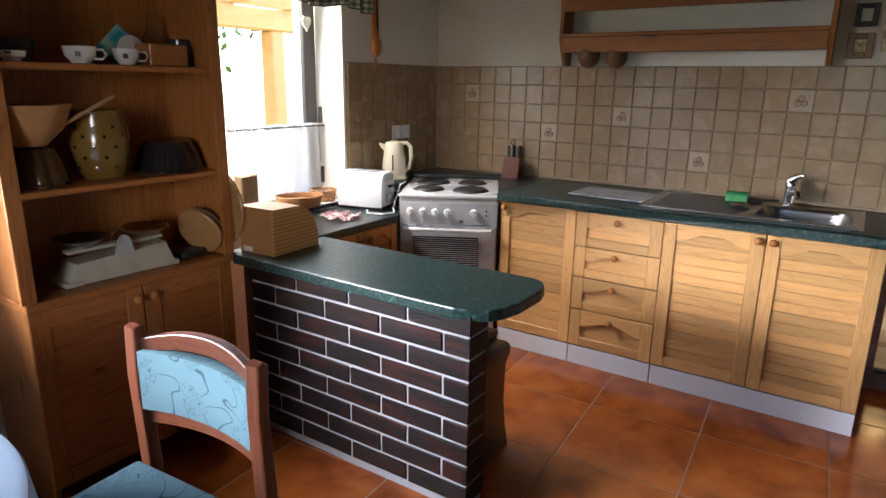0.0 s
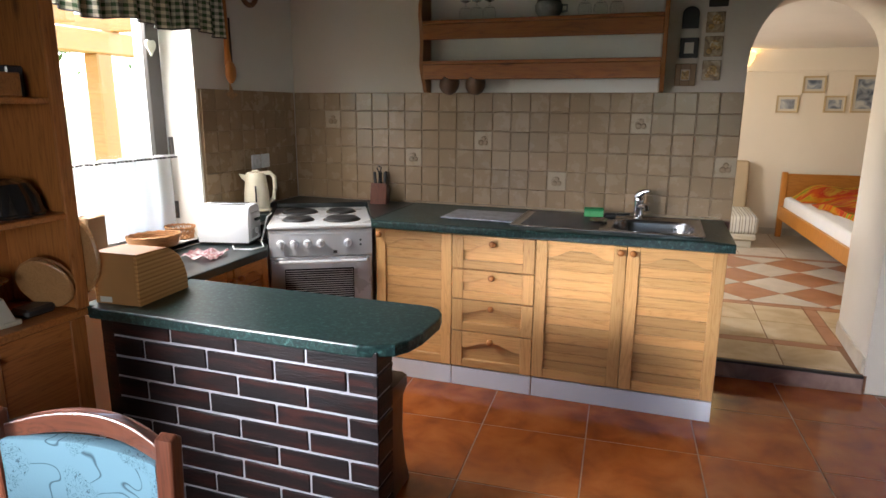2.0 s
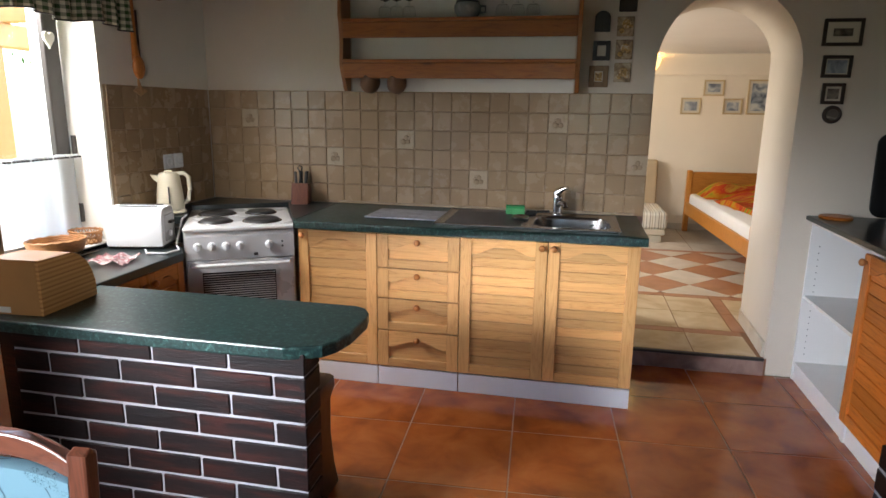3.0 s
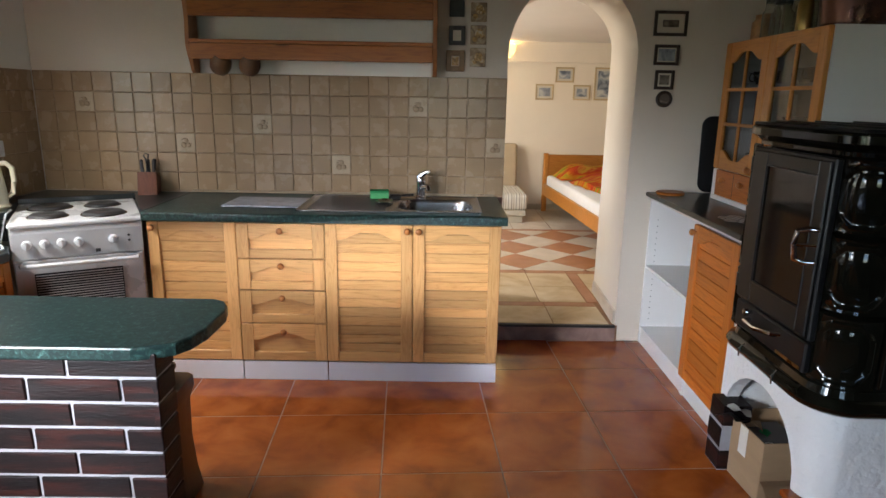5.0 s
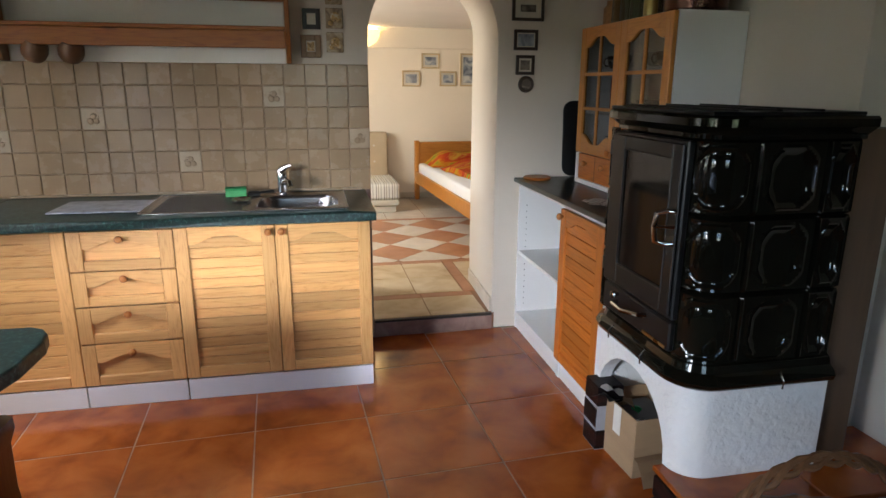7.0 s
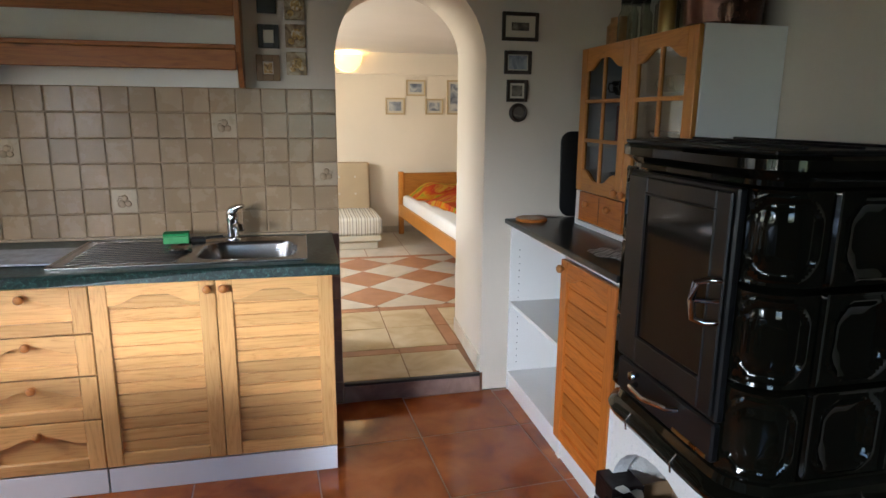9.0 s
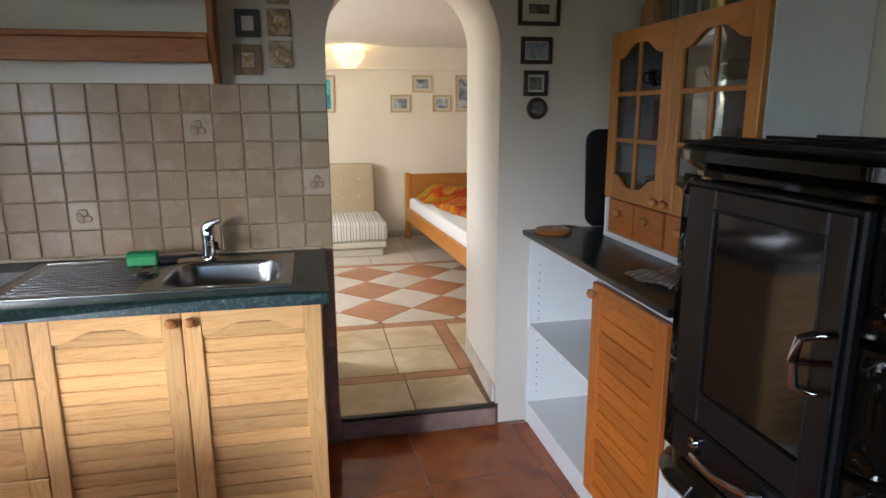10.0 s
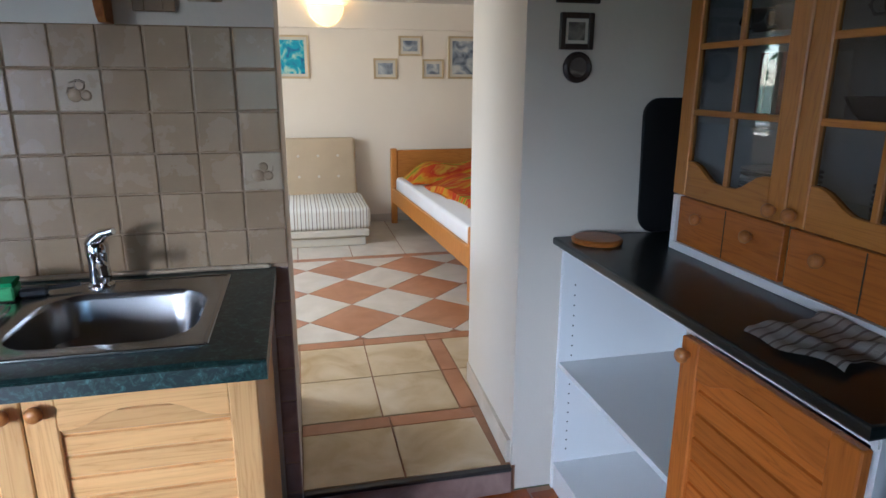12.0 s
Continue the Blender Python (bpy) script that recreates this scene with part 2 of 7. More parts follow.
knob_wood = wood("turned_knob_wood", (0.52, 0.21, 0.055), (0.38, 0.13, 0.028), "z", rough=0.35, coat=0.15)
veneer = striped("striped_veneer", (0.50, 0.26, 0.085), [(0.3, (0.40, 0.19, 0.058)), (0.55, (0.54, 0.29, 0.10)), (0.8, (0.34, 0.15, 0.045))], 2, 0.031, 0.45)
bread_side = plain("varnished_fibreboard", (0.40, 0.20, 0.07), 0.45, var=0.1, fine=200)
worktop_green = speckled("green_marbled_laminate", (0.005, 0.018, 0.017), (0.085, 0.20, 0.175), 0.36)
worktop_dark = speckled("dark_green_laminate", (0.012, 0.017, 0.017), (0.03, 0.045, 0.043), 0.3)
plaster = plain("cream_wall_plaster", (0.66, 0.595, 0.505), 0.9, var=0.05, scale=1.5, bump=0.35, fine=70)
plaster_warm = plain("warm_white_plaster", (0.80, 0.72, 0.60), 0.9, var=0.05, scale=1.5, bump=0.3, fine=70)
plaster_white = plain("white_reveal_plaster", (0.80, 0.78, 0.72), 0.9, var=0.05, scale=1.5, bump=0.3, fine=70)
# dark brown put on the unseen walls and ceiling to cut bounced light
low_bounce_brown = plain("dark_low_bounce_brown", (0.12, 0.068, 0.037), 0.6, var=0.25, scale=3, bump=0.1, stretch=(8, 8, 1))
ceiling_paint = plain("white_ceiling_paint", (0.80, 0.77, 0.73), 0.9, var=0.04, scale=2, bump=0.2)
stove_plaster = plain("rough_white_stove_plaster", (0.80, 0.79, 0.77), 0.85, var=0.05, scale=5, bump=0.9, fine=34)
for n in stove_plaster.node_tree.nodes:
    if n.bl_idname == "ShaderNodeBump":
        n.inputs["Distance"].default_value = 0.010
stove_plaster_smooth = plain("smooth_white_stove_plaster", (0.80, 0.79, 0.77), 0.8, var=0.05, scale=5, bump=0.25, fine=60)
wall_tile = plain("beige_glazed_tile", (0.335, 0.232, 0.135), 0.26, var=0.10, scale=9, bump=0.2, fine=24, amount=0.09)
deco_tile = plain("pale_relief_tile", (0.42, 0.325, 0.215), 0.3, var=0.08, scale=20, bump=0.3, fine=40)
relief_glaze = plain("brown_relief_glaze", (0.33, 0.235, 0.14), 0.35, var=0.2, scale=30)
grout = plain("grey_brown_grout", (0.36, 0.25, 0.155), 0.9, var=0.2, scale=12, bump=0.5)
floor_tile = blotched("terracotta_glazed_tile", [(0.28, (0.19, 0.040, 0.007)), (0.5, (0.31, 0.074, 0.013)), (0.72, (0.40, 0.115, 0.023))], 6.0, 0.12, 0.4, 0.08, 60.0)
floor_grout = plain("sandy_floor_grout", (0.33, 0.18, 0.105), 0.9, var=0.2, scale=14, bump=0.4)
cream_tile = blotched("cream_stone_tile", [(0.25, (0.42, 0.28, 0.12)), (0.5, (0.58, 0.45, 0.27)), (0.75, (0.68, 0.57, 0.41))], 5, 0.35, 0.8, 0.1, 50.0)
pale_tile = blotched("pale_stone_tile", [(0.25, (0.52, 0.46, 0.37)), (0.75, (0.66, 0.60, 0.51))], 5, 0.35, 0.8, 0.1, 50.0)
rust_tile = blotched("rust_stone_tile", [(0.25, (0.34, 0.14, 0.06)), (0.75, (0.48, 0.23, 0.12))], 6, 0.35, 0.8, 0.1, 50.0)
riser_tile = blotched("mauve_brown_riser", [(0.3, (0.20, 0.12, 0.10)), (0.7, (0.33, 0.22, 0.18))], 9, 0.5)
clinker = blotched("dark_clinker_brick", [(0.34, (0.0045, 0.003, 0.0035)), (0.5, (0.009, 0.004, 0.004)), (0.66, (0.030, 0.0075, 0.0055))], 3.2, 0.5, 0.6, 0.9, 26.0, (1.2, 1.2, 9))
clinker.node_tree.nodes["Principled BSDF"].inputs["Specular IOR Level"].default_value = 0.25
mortar = plain("white_mortar", (0.32, 0.32, 0.34), 0.9, var=0.12, scale=20, bump=0.5)
white_laminate = plain("white_laminate", (0.80, 0.80, 0.79), 0.35, var=0.03, scale=3, bump=0.03)
plinth_white = plain("white_plinth_board", (0.80, 0.83, 0.88), 0.4, var=0.05, scale=4, bump=0.05)
enamel = plain("grey_white_enamel", (0.74, 0.74, 0.73), 0.28, var=0.04, scale=4, bump=0.02, coat=0.3)
enamel_grey = plain("silver_grey_enamel", (0.56, 0.56, 0.57), 0.3, metal=0.15, var=0.05, scale=4, bump=0.02)
cast_iron = plain("hotplate_iron", (0.03, 0.028, 0.027), 0.55, var=0.25, scale=25, bump=0.2)
black_plastic = plain("black_plastic", (0.012, 0.012, 0.013), 0.4, var=0.1, bump=0.05)
white_plastic = plain("white_plastic", (0.74, 0.76, 0.78), 0.35, var=0.03, bump=0.02)
cream_plastic = plain("cream_plastic", (0.72, 0.66, 0.50), 0.35, var=0.04, bump=0.02)
steel = plain("brushed_steel", (0.40, 0.39, 0.38), 0.26, metal=1.0, var=0.04, scale=3, bump=0.0, rough_var=0.04)
chrome = plain("chrome", (0.66, 0.66, 0.67), 0.1, metal=1.0, var=0.03, bump=0.0, rough_var=0.05)
brass = plain("dull_brass", (0.55, 0.40, 0.16), 0.3, metal=1.0, var=0.15, scale=9, bump=0.04)
stove_black = plain("black_stove_steel", (0.012, 0.012, 0.013), 0.38, metal=0.3, var=0.2, scale=8, bump=0.12, fine=180)
stove_glaze = plain("black_green_glaze", (0.006, 0.006, 0.004), 0.06, var=0.4, scale=6, bump=0.0, rough_var=0.03)
stove_glaze.node_tree.nodes["Principled BSDF"].inputs["Specular IOR Level"].default_value = 0.36
stove_glass = plain("sooty_stove_glass", (0.014, 0.011, 0.009), 0.07, var=0.5, scale=3, bump=0.0, coat=0.1, rough_var=0.04)
grooved_dark = plain("oven_window_dark", (0.02, 0.02, 0.022), 0.12, var=0.1, bump=0.0)
cardboard = plain("brown_cardboard", (0.36, 0.24, 0.135), 0.85, var=0.12, scale=5, bump=0.2, stretch=(1, 1, 5))
wicker = plain("wicker", (0.42, 0.20, 0.07), 0.55, var=0.3, scale=40, bump=0.5, fine=90)
wicker_dark = plain("dark_wicker", (0.20, 0.09, 0.035), 0.55, var=0.3, scale=40, bump=0.5, fine=90)
ceramic_white = plain("white_porcelain", (0.76, 0.75, 0.72), 0.15, var=0.03, bump=0.0, coat=0.4)
ceramic_mustard = plain("mustard_glazed_pottery", (0.24, 0.135, 0.03), 0.16, var=0.25, scale=7, bump=0.05, coat=0.5)
ceramic_brown = plain("brown_glazed_pottery", (0.10, 0.045, 0.022), 0.15, var=0.3, scale=8, bump=0.05, coat=0.5)
ceramic_black = plain("black_glazed_pottery", (0.018, 0.017, 0.017), 0.12, var=0.2, bump=0.03, coat=0.6)
ceramic_grey = plain("blue_grey_stoneware", (0.24, 0.27, 0.28), 0.25, var=0.15, scale=20)
copper_pot = plain("rusty_brown_pottery", (0.16, 0.075, 0.035), 0.35, var=0.3, scale=18)
pan_copper = plain("tarnished_copper", (0.13, 0.06, 0.045), 0.3, metal=0.8, var=0.35, scale=9, bump=0.03)
paper_white = plain("printed_paper", (0.70, 0.68, 0.62), 0.8, var=0.08, scale=8)
scale_cream = plain("cream_scale_enamel", (0.60, 0.56, 0.45), 0.3, var=0.08, scale=9, bump=0.03)
sponge_green = plain("green_sponge", (0.02, 0.27, 0.085), 0.9, var=0.2, scale=40, bump=0.8, fine=140)
sponge_light = plain("light_green_sponge", (0.10, 0.42, 0.16), 0.95, var=0.2, scale=40, bump=0.8, fine=140)
slate_board = blotched("grey_printed_board", [(0.35, (0.24, 0.26, 0.30)), (0.6, (0.42, 0.45, 0.50))], 22, 0.3, 0.5, 0.05)
tea_towel = blotched("red_and_white_cloth", [(0.4, (0.70, 0.64, 0.62)), (0.52, (0.42, 0.16, 0.18)), (0.62, (0.66, 0.60, 0.58))], 26, 0.95, 0.5, 0.5)
grey_towel = striped("striped_grey_towel", (0.70, 0.68, 0.64), [(0.30, (0.26, 0.23, 0.21)), (0.42, (0.66, 0.63, 0.58)), (0.78, (0.38, 0.33, 0.29)), (0.88, (0.70, 0.68, 0.64))], 1, 0.05)
chair_cloth = cloth_pattern("blue_patterned_upholstery", (0.095, 0.185, 0.225), (0.010, 0.035, 0.05), 8.0)
table_cloth = plain("pale_blue_tablecloth", (0.42, 0.54, 0.72), 0.9, var=0.06, scale=3, bump=0.3, fine=260)
curtain_white, ct, cb_ = nodes_of("white_cotton_voile")
cb_.inputs["Base Color"].default_value = (0.82, 0.82, 0.80, 1)
cb_.inputs["Roughness"].default_value = 0.95
thin = node(ct, "ShaderNodeBsdfTranslucent", Color=(0.85, 0.85, 0.83, 1))
veil = node(ct, "ShaderNodeMixShader", Fac=0.6)
ct.links.new(cb_.outputs[0], veil.inputs[1])
ct.links.new(thin.outputs[0], veil.inputs[2])
ct.links.new(veil.outputs[0], ct.nodes["Material Output"].inputs[0])
curtain_check = gingham("green_gingham", (0.66, 0.66, 0.52), (0.035, 0.085, 0.035), 0.03)
frame_black = plain("dark_picture_frame", (0.035, 0.022, 0.015), 0.4, var=0.2, bump=0.1)
frame_pale = plain("pale_wood_frame", (0.55, 0.42, 0.24), 0.5, var=0.1, bump=0.1)
window_brown = plain("dark_window_frame", (0.05, 0.042, 0.036), 0.45, var=0.15, bump=0.1)
window_white = plain("white_window_frame", (0.76, 0.76, 0.74), 0.4, var=0.04, bump=0.05)
print_grey = blotched("grey_engraving", [(0.35, (0.09, 0.11, 0.15)), (0.5, (0.30, 0.33, 0.37)), (0.65, (0.58, 0.58, 0.55))], 9, 0.6, 1.0, 0.0)
print_sepia = blotched("sepia_photograph", [(0.35, (0.03, 0.026, 0.022)), (0.5, (0.12, 0.10, 0.08)), (0.65, (0.30, 0.26, 0.21))], 14, 0.5, 1.0, 0.0)
print_blue = blotched("turquoise_print", [(0.35, (0.01, 0.12, 0.28)), (0.5, (0.02, 0.36, 0.46)), (0.66, (0.45, 0.62, 0.50))], 12, 0.5, 1.0, 0.0)
print_food = blotched("yellow_brown_print", [(0.35, (0.13, 0.08, 0.035)), (0.5, (0.50, 0.30, 0.08)), (0.62, (0.62, 0.55, 0.40))], 40, 0.4, 1.0, 0.0)
mat_board = plain("cream_mount_board", (0.62, 0.57, 0.47), 0.8, var=0.05)
painted_ground = blotched("painted_tile_ground", [(0.35, (0.16, 0.10, 0.05)), (0.5, (0.34, 0.24, 0.13)), (0.65, (0.52, 0.43, 0.29))], 22, 0.35, 0.8, 0.0)
cork_brown = plain("brown_tile_frame", (0.24, 0.15, 0.075), 0.5, var=0.2, scale=30)
dark_plaque = plain("blackened_plaque", (0.03, 0.027, 0.026), 0.45, var=0.3, scale=30)
black_enamel = plain("black_tray_enamel", (0.006, 0.006, 0.007), 0.35, var=0.1, bump=0.02)
mattress_white = plain("white_sheet", (0.78, 0.78, 0.78), 0.95, var=0.03, scale=9, bump=0.2)
duvet = blotched("orange_green_bedding", [(0.36, (0.26, 0.40, 0.02)), (0.43, (0.80, 0.48, 0.03)), (0.5, (0.78, 0.17, 0.01)), (0.57, (0.70, 0.05, 0.02)), (0.64, (0.80, 0.50, 0.06))], 1.6, 0.9, 2.2, 0.3, 200.0, (1.0, 2.2, 1.0))
beige_cloth = plain("beige_upholstery", (0.48, 0.38, 0.25), 0.95, var=0.06, scale=6, bump=0.4, fine=240)
stripe_cloth = striped("striped_seat_cover", (0.72, 0.71, 0.66), [(0.20, (0.20, 0.17, 0.13)), (0.28, (0.70, 0.69, 0.64)), (0.48, (0.34, 0.28, 0.18)), (0.55, (0.72, 0.71, 0.66)), (0.80, (0.15, 0.13, 0.11)), (0.86, (0.72, 0.71, 0.66))], 0, 0.085)
sofa_base = plain("pale_sofa_base", (0.58, 0.54, 0.45), 0.9, var=0.05)
lamp_glass = glow("lit_lamp_glass", (1.0, 0.72, 0.30), 0.13)
clear_glass = glass("clear_glass", (0.93, 0.95, 0.94))
jar_glass = glass("greenish_glass", (0.80, 0.84, 0.81))
cabinet_pane = pane_glass("cabinet_pane", (0.60, 0.62, 0.63), 0.08)
window_pane = pane_glass("window_pane", (0.97, 0.98, 0.98), 0.03)
grass_mat = blotched("lawn", [(0.3, (0.05, 0.065, 0.022)), (0.7, (0.11, 0.13, 0.05))], 3, 0.95)
leaf_mat = blotched("leaves", [(0.3, (0.03, 0.075, 0.012)), (0.7, (0.12, 0.2, 0.04))], 2, 0.7)
bark = plain("bark", (0.10, 0.07, 0.05), 0.95, var=0.3, scale=9, bump=0.8)
pergola_wood = wood("pergola_larch", (0.62, 0.33, 0.10), (0.42, 0.19, 0.05), "x")
red_book = plain("red_book_cloth", (0.35, 0.03, 0.03), 0.6)
blue_check = plain("dark_bowl_glaze", (0.05, 0.06, 0.08), 0.2)
twine = plain("twine_and_dried_straw", (0.42, 0.24, 0.10), 0.8, var=0.3, scale=50)


# ---- building helpers ----
def box(bm, x0, x1, y0, y1, z0, z1, bevel=0.0, segments=1):
    vs = [bm.verts.new((x, y, z)) for x in (x0, x1) for y in (y0, y1) for z in (z0, z1)]
    fs = [bm.faces.new([vs[i] for i in f]) for f in ((0, 1, 3, 2), (4, 6, 7, 5), (0, 4, 5, 1), (2, 3, 7, 6), (0, 2, 6, 4), (1, 5, 7, 3))]
    if bevel:
        edges = list({e for f in fs for e in f.edges})
        bmesh.ops.bevel(bm, geom=edges, offset=bevel, segments=segments, profile=0.5, affect="EDGES", clamp_overlap=True)
    return bm


def boxed(*sizes, bevel=0.0, segments=1):
    return box(bmesh.new(), *sizes, bevel=bevel, segments=segments)


def prism(bm, outline, a, b, axis="y", bevel=0.0):
    """Extrudes an outline. axis y: outline is (x, z); x: (y, z); z: (x, y)."""
    def at(p, d):
        return {"y": (p[0], d, p[1]), "x": (d, p[0], p[1]), "z": (p[0], p[1], d)}[axis]
    lo = [bm.verts.new(at(p, a)) for p in outline]
    hi = [bm.verts.new(at(p, b)) for p in outline]
    n = len(outline)
    fs = [bm.faces.new(lo), bm.faces.new(hi[::-1])]
    fs += [bm.faces.new([lo[i], hi[i], hi[(i + 1) % n], lo[(i + 1) % n]]) for i in range(n)]
    bmesh.ops.recalc_face_normals(bm, faces=fs)
    if bevel:
        edges = list({e for f in fs[:2] for e in f.edges})
        bmesh.ops.bevel(bm, geom=edges, offset=bevel, segments=2, profile=0.5, affect="EDGES", clamp_overlap=True)
    return bm


def lathe(profile, segments=24, bm=None, centre=(0, 0, 0), flute=None):
    """Turns a profile of (radius, height) about z."""
    bm = bm or bmesh.new()
    rings = []
    for r, z in profile:
        if r < 1e-5:
            rings.append([bm.verts.new((centre[0], centre[1], centre[2] + z))])
            continue
        ring = []
        for i in range(segments):
            a = 2 * math.pi * i / segments
            k = r * (1 + (flute(a) if flute else 0))
            ring.append(bm.verts.new((centre[0] + k * math.cos(a), centre[1] + k * math.sin(a), centre[2] + z)))
        rings.append(ring)
    made = []
    for a, b in zip(rings, rings[1:]):
        for i in range(segments):
            j = (i + 1) % segments
            if len(a) == 1 and len(b) == 1:
                continue
            if len(a) == 1:
                made.append(bm.faces.new([a[0], b[j], b[i]]))
            elif len(b) == 1:
                made.append(bm.faces.new([a[i], a[j], b[0]]))
            else:
                made.append(bm.faces.new([a[i], a[j], b[j], b[i]]))
    bmesh.ops.recalc_face_normals(bm, faces=made)
    return bm


def tube(points, radius, sides=8, bm=None, closed=False, radii=None):
    """A round bar along a line of points."""
    bm = bm or bmesh.new()
    pts = [Vector(p) for p in points]
    n = len(pts)
    rings = []
    up = Vector((0.31, 0.17, 0.93)).normalized()
    for i, p in enumerate(pts):
        q0, q1 = (pts[i - 1] if i or closed else p), (pts[(i + 1) % n] if i < n - 1 or closed else p)
        d = (q1 - q0).normalized()
        s = d.cross(up)
        s = s.normalized() if s.length > 1e-4 else d.orthogonal().normalized()
        u = s.cross(d)
        r = radii[i] if radii else radius
        rings.append([bm.verts.new(p + r * (math.cos(a) * s + math.sin(a) * u)) for a in (2 * math.pi * k / sides for k in range(sides))])
    pairs = list(zip(rings, rings[1:])) + ([(rings[-1], rings[0])] if closed else [])
    made = [bm.faces.new([a[k], a[(k + 1) % sides], b[(k + 1) % sides], b[k]]) for a, b in pairs for k in range(sides)]
    if not closed:
        made += [bm.faces.new(rings[0][::-1]), bm.faces.new(rings[-1])]
    bmesh.ops.recalc_face_normals(bm, faces=made)
    return bm


def sheet(nx, ny, place, thick=0.0):
    """A bent sheet: place(u, v) gives its points, u and v from 0 to 1."""
    bm = bmesh.new()
    uv = bm.loops.layers.uv.new("UVMap")
    grid = [[bm.verts.new(place(i / nx, j / ny)) for j in range(ny + 1)] for i in range(nx + 1)]
    for i in range(nx):
        for j in range(ny):
            f = bm.faces.new([grid[i][j], grid[i + 1][j], grid[i + 1][j + 1], grid[i][j + 1]])
            for loop, (a, b) in zip(f.loops, ((i, j), (i + 1, j), (i + 1, j + 1), (i, j + 1))):
                loop[uv].uv = (a / nx, b / ny)
    if thick:
        bmesh.ops.solidify(bm, geom=bm.faces[:], thickness=thick)
    return bm


def mesh_of(name, bm, material, smooth=False):
    me = bpy.data.meshes.new(name)
    bm.to_mesh(me)
    bm.free()
    me.materials.append(material)
    if smooth:
        me.polygons.foreach_set("use_smooth", [True] * len(me.polygons))
        me.set_sharp_from_angle(angle=radians(38))
    return me


def thing(name, label, category, m=None, group=""):
    ob = new(name)
    ob.empty_display_size = 0.05
    if m is not None:
        ob.matrix_world = m
    return tagged(ob, label, category, group)


def part(name, bm, material, parent=None, label="", smooth=False, m=None):
    ob = new(name, mesh_of(name, bm, material, smooth))
    ob.parent = parent
    if m is not None:
        ob.matrix_basis = m
    return tagged(ob, label)


def piece(name, mesh, parent, m):
    ob = new(name, mesh)
    ob.parent = parent
    ob.matrix_basis = m
    return ob


def setting(name, bm, material, label, category, smooth=False):
    return tagged(part(name, bm, material, None, "", smooth), label, category, kind="structure")


def whole(name, bm, material, label, category, m=None, smooth=True, group=""):
    """A thing that is one mesh."""
    ob = part(name, bm, material, None, "", smooth, m)
    return tagged(ob, label, category, group)


def wall_cells(us, vs, holes):
    """Which cells between the lines us and vs are solid, outside the holes (u0, u1, v0, v1)."""
    solid = {}
    for i in range(len(us) - 1):
        for j in range(len(vs) - 1):
            u, v = (us[i] + us[i + 1]) / 2, (vs[j] + vs[j + 1]) / 2
            solid[i, j] = not any(a < u < b and c < v < d for a, b, c, d in holes)
    return solid


def wall(axis, d0, d1, u0, u1, z0, z1, holes=()):
    """An upright wall across axis x or y, between d0 and d1, with holes cut through it."""
    bm = bmesh.new()
    us = sorted({u0, u1, *(h[0] for h in holes), *(h[1] for h in holes)})
    vs = sorted({z0, z1, *(h[2] for h in holes), *(h[3] for h in holes)})
    solid = wall_cells(us, vs, holes)
    seen = {}

    def at(d, u, v):
        key = (d, u, v)
        if key not in seen:
            seen[key] = bm.verts.new((d, u, v) if axis == "x" else (u, d, v))
        return seen[key]

    for (i, j), s in solid.items():
        if not s:
            continue
        a, b, c, e = us[i], us[i + 1], vs[j], vs[j + 1]
        bm.faces.new([at(d0, a, c), at(d0, b, c), at(d0, b, e), at(d0, a, e)])
        bm.faces.new([at(d1, a, c), at(d1, a, e), at(d1, b, e), at(d1, b, c)])
        for (p, q), (k, l) in (((-1, 0), ((a, c), (a, e))), ((1, 0), ((b, c), (b, e))), ((0, -1), ((a, c), (b, c))), ((0, 1), ((a, e), (b, e)))):
            if not solid.get((i + p, j + q), False):
                bm.faces.new([at(d0, *k), at(d0, *l), at(d1, *l), at(d1, *k)])
    bmesh.ops.recalc_face_normals(bm, faces=bm.faces[:])
    return bm


# ---- the large structure ----
ROOM_H = 2.38
WEST, EAST, SOUTH = -2.585, 1.42, -5.3


def arch_wall():
    """The thick north wall with the round-headed opening to the bedroom, splayed on its east side."""
    bm = bmesh.new()
    n = 28
    y0, y1, top = 0.006, 0.655, 2.5

    def head(w, spring, rise):
        pts = [(0.0, 0.0), (0.0, spring)]
        pts += [(w / 2 - w / 2 * math.cos(math.pi * i / n), spring + rise * math.sin(math.pi * i / n)) for i in range(1, n)]
        return pts + [(w, spring), (w, 0.0)]

    def side(y, curve):
        near = [bm.verts.new((x, y, z)) for x, z in curve]
        high = [bm.verts.new((x, y, top)) for x, z in curve]
        left = [bm.verts.new((-2.95, y, 0)), bm.verts.new((-2.95, y, top))]
        right = [bm.verts.new((3.3, y, 0)), bm.verts.new((3.3, y, top))]
        bm.faces.new([left[0], near[0], near[1], high[1], left[1]])
        bm.faces.new([near[-1], right[0], right[1], high[-2], near[-2]])
        for i in range(1, len(curve) - 2):
            bm.faces.new([near[i], near[i + 1], high[i + 1], high[i]])
        return near
    curve = head(0.702, 1.63, 0.40)
    a, b = side(y0, curve), side(y1, head(0.724, 1.70, 0.33))
    for i in range(len(curve) - 1):
        bm.faces.new([a[i], b[i], b[i + 1], a[i + 1]])
    bmesh.ops.recalc_face_normals(bm, faces=bm.faces[:])
    return bm


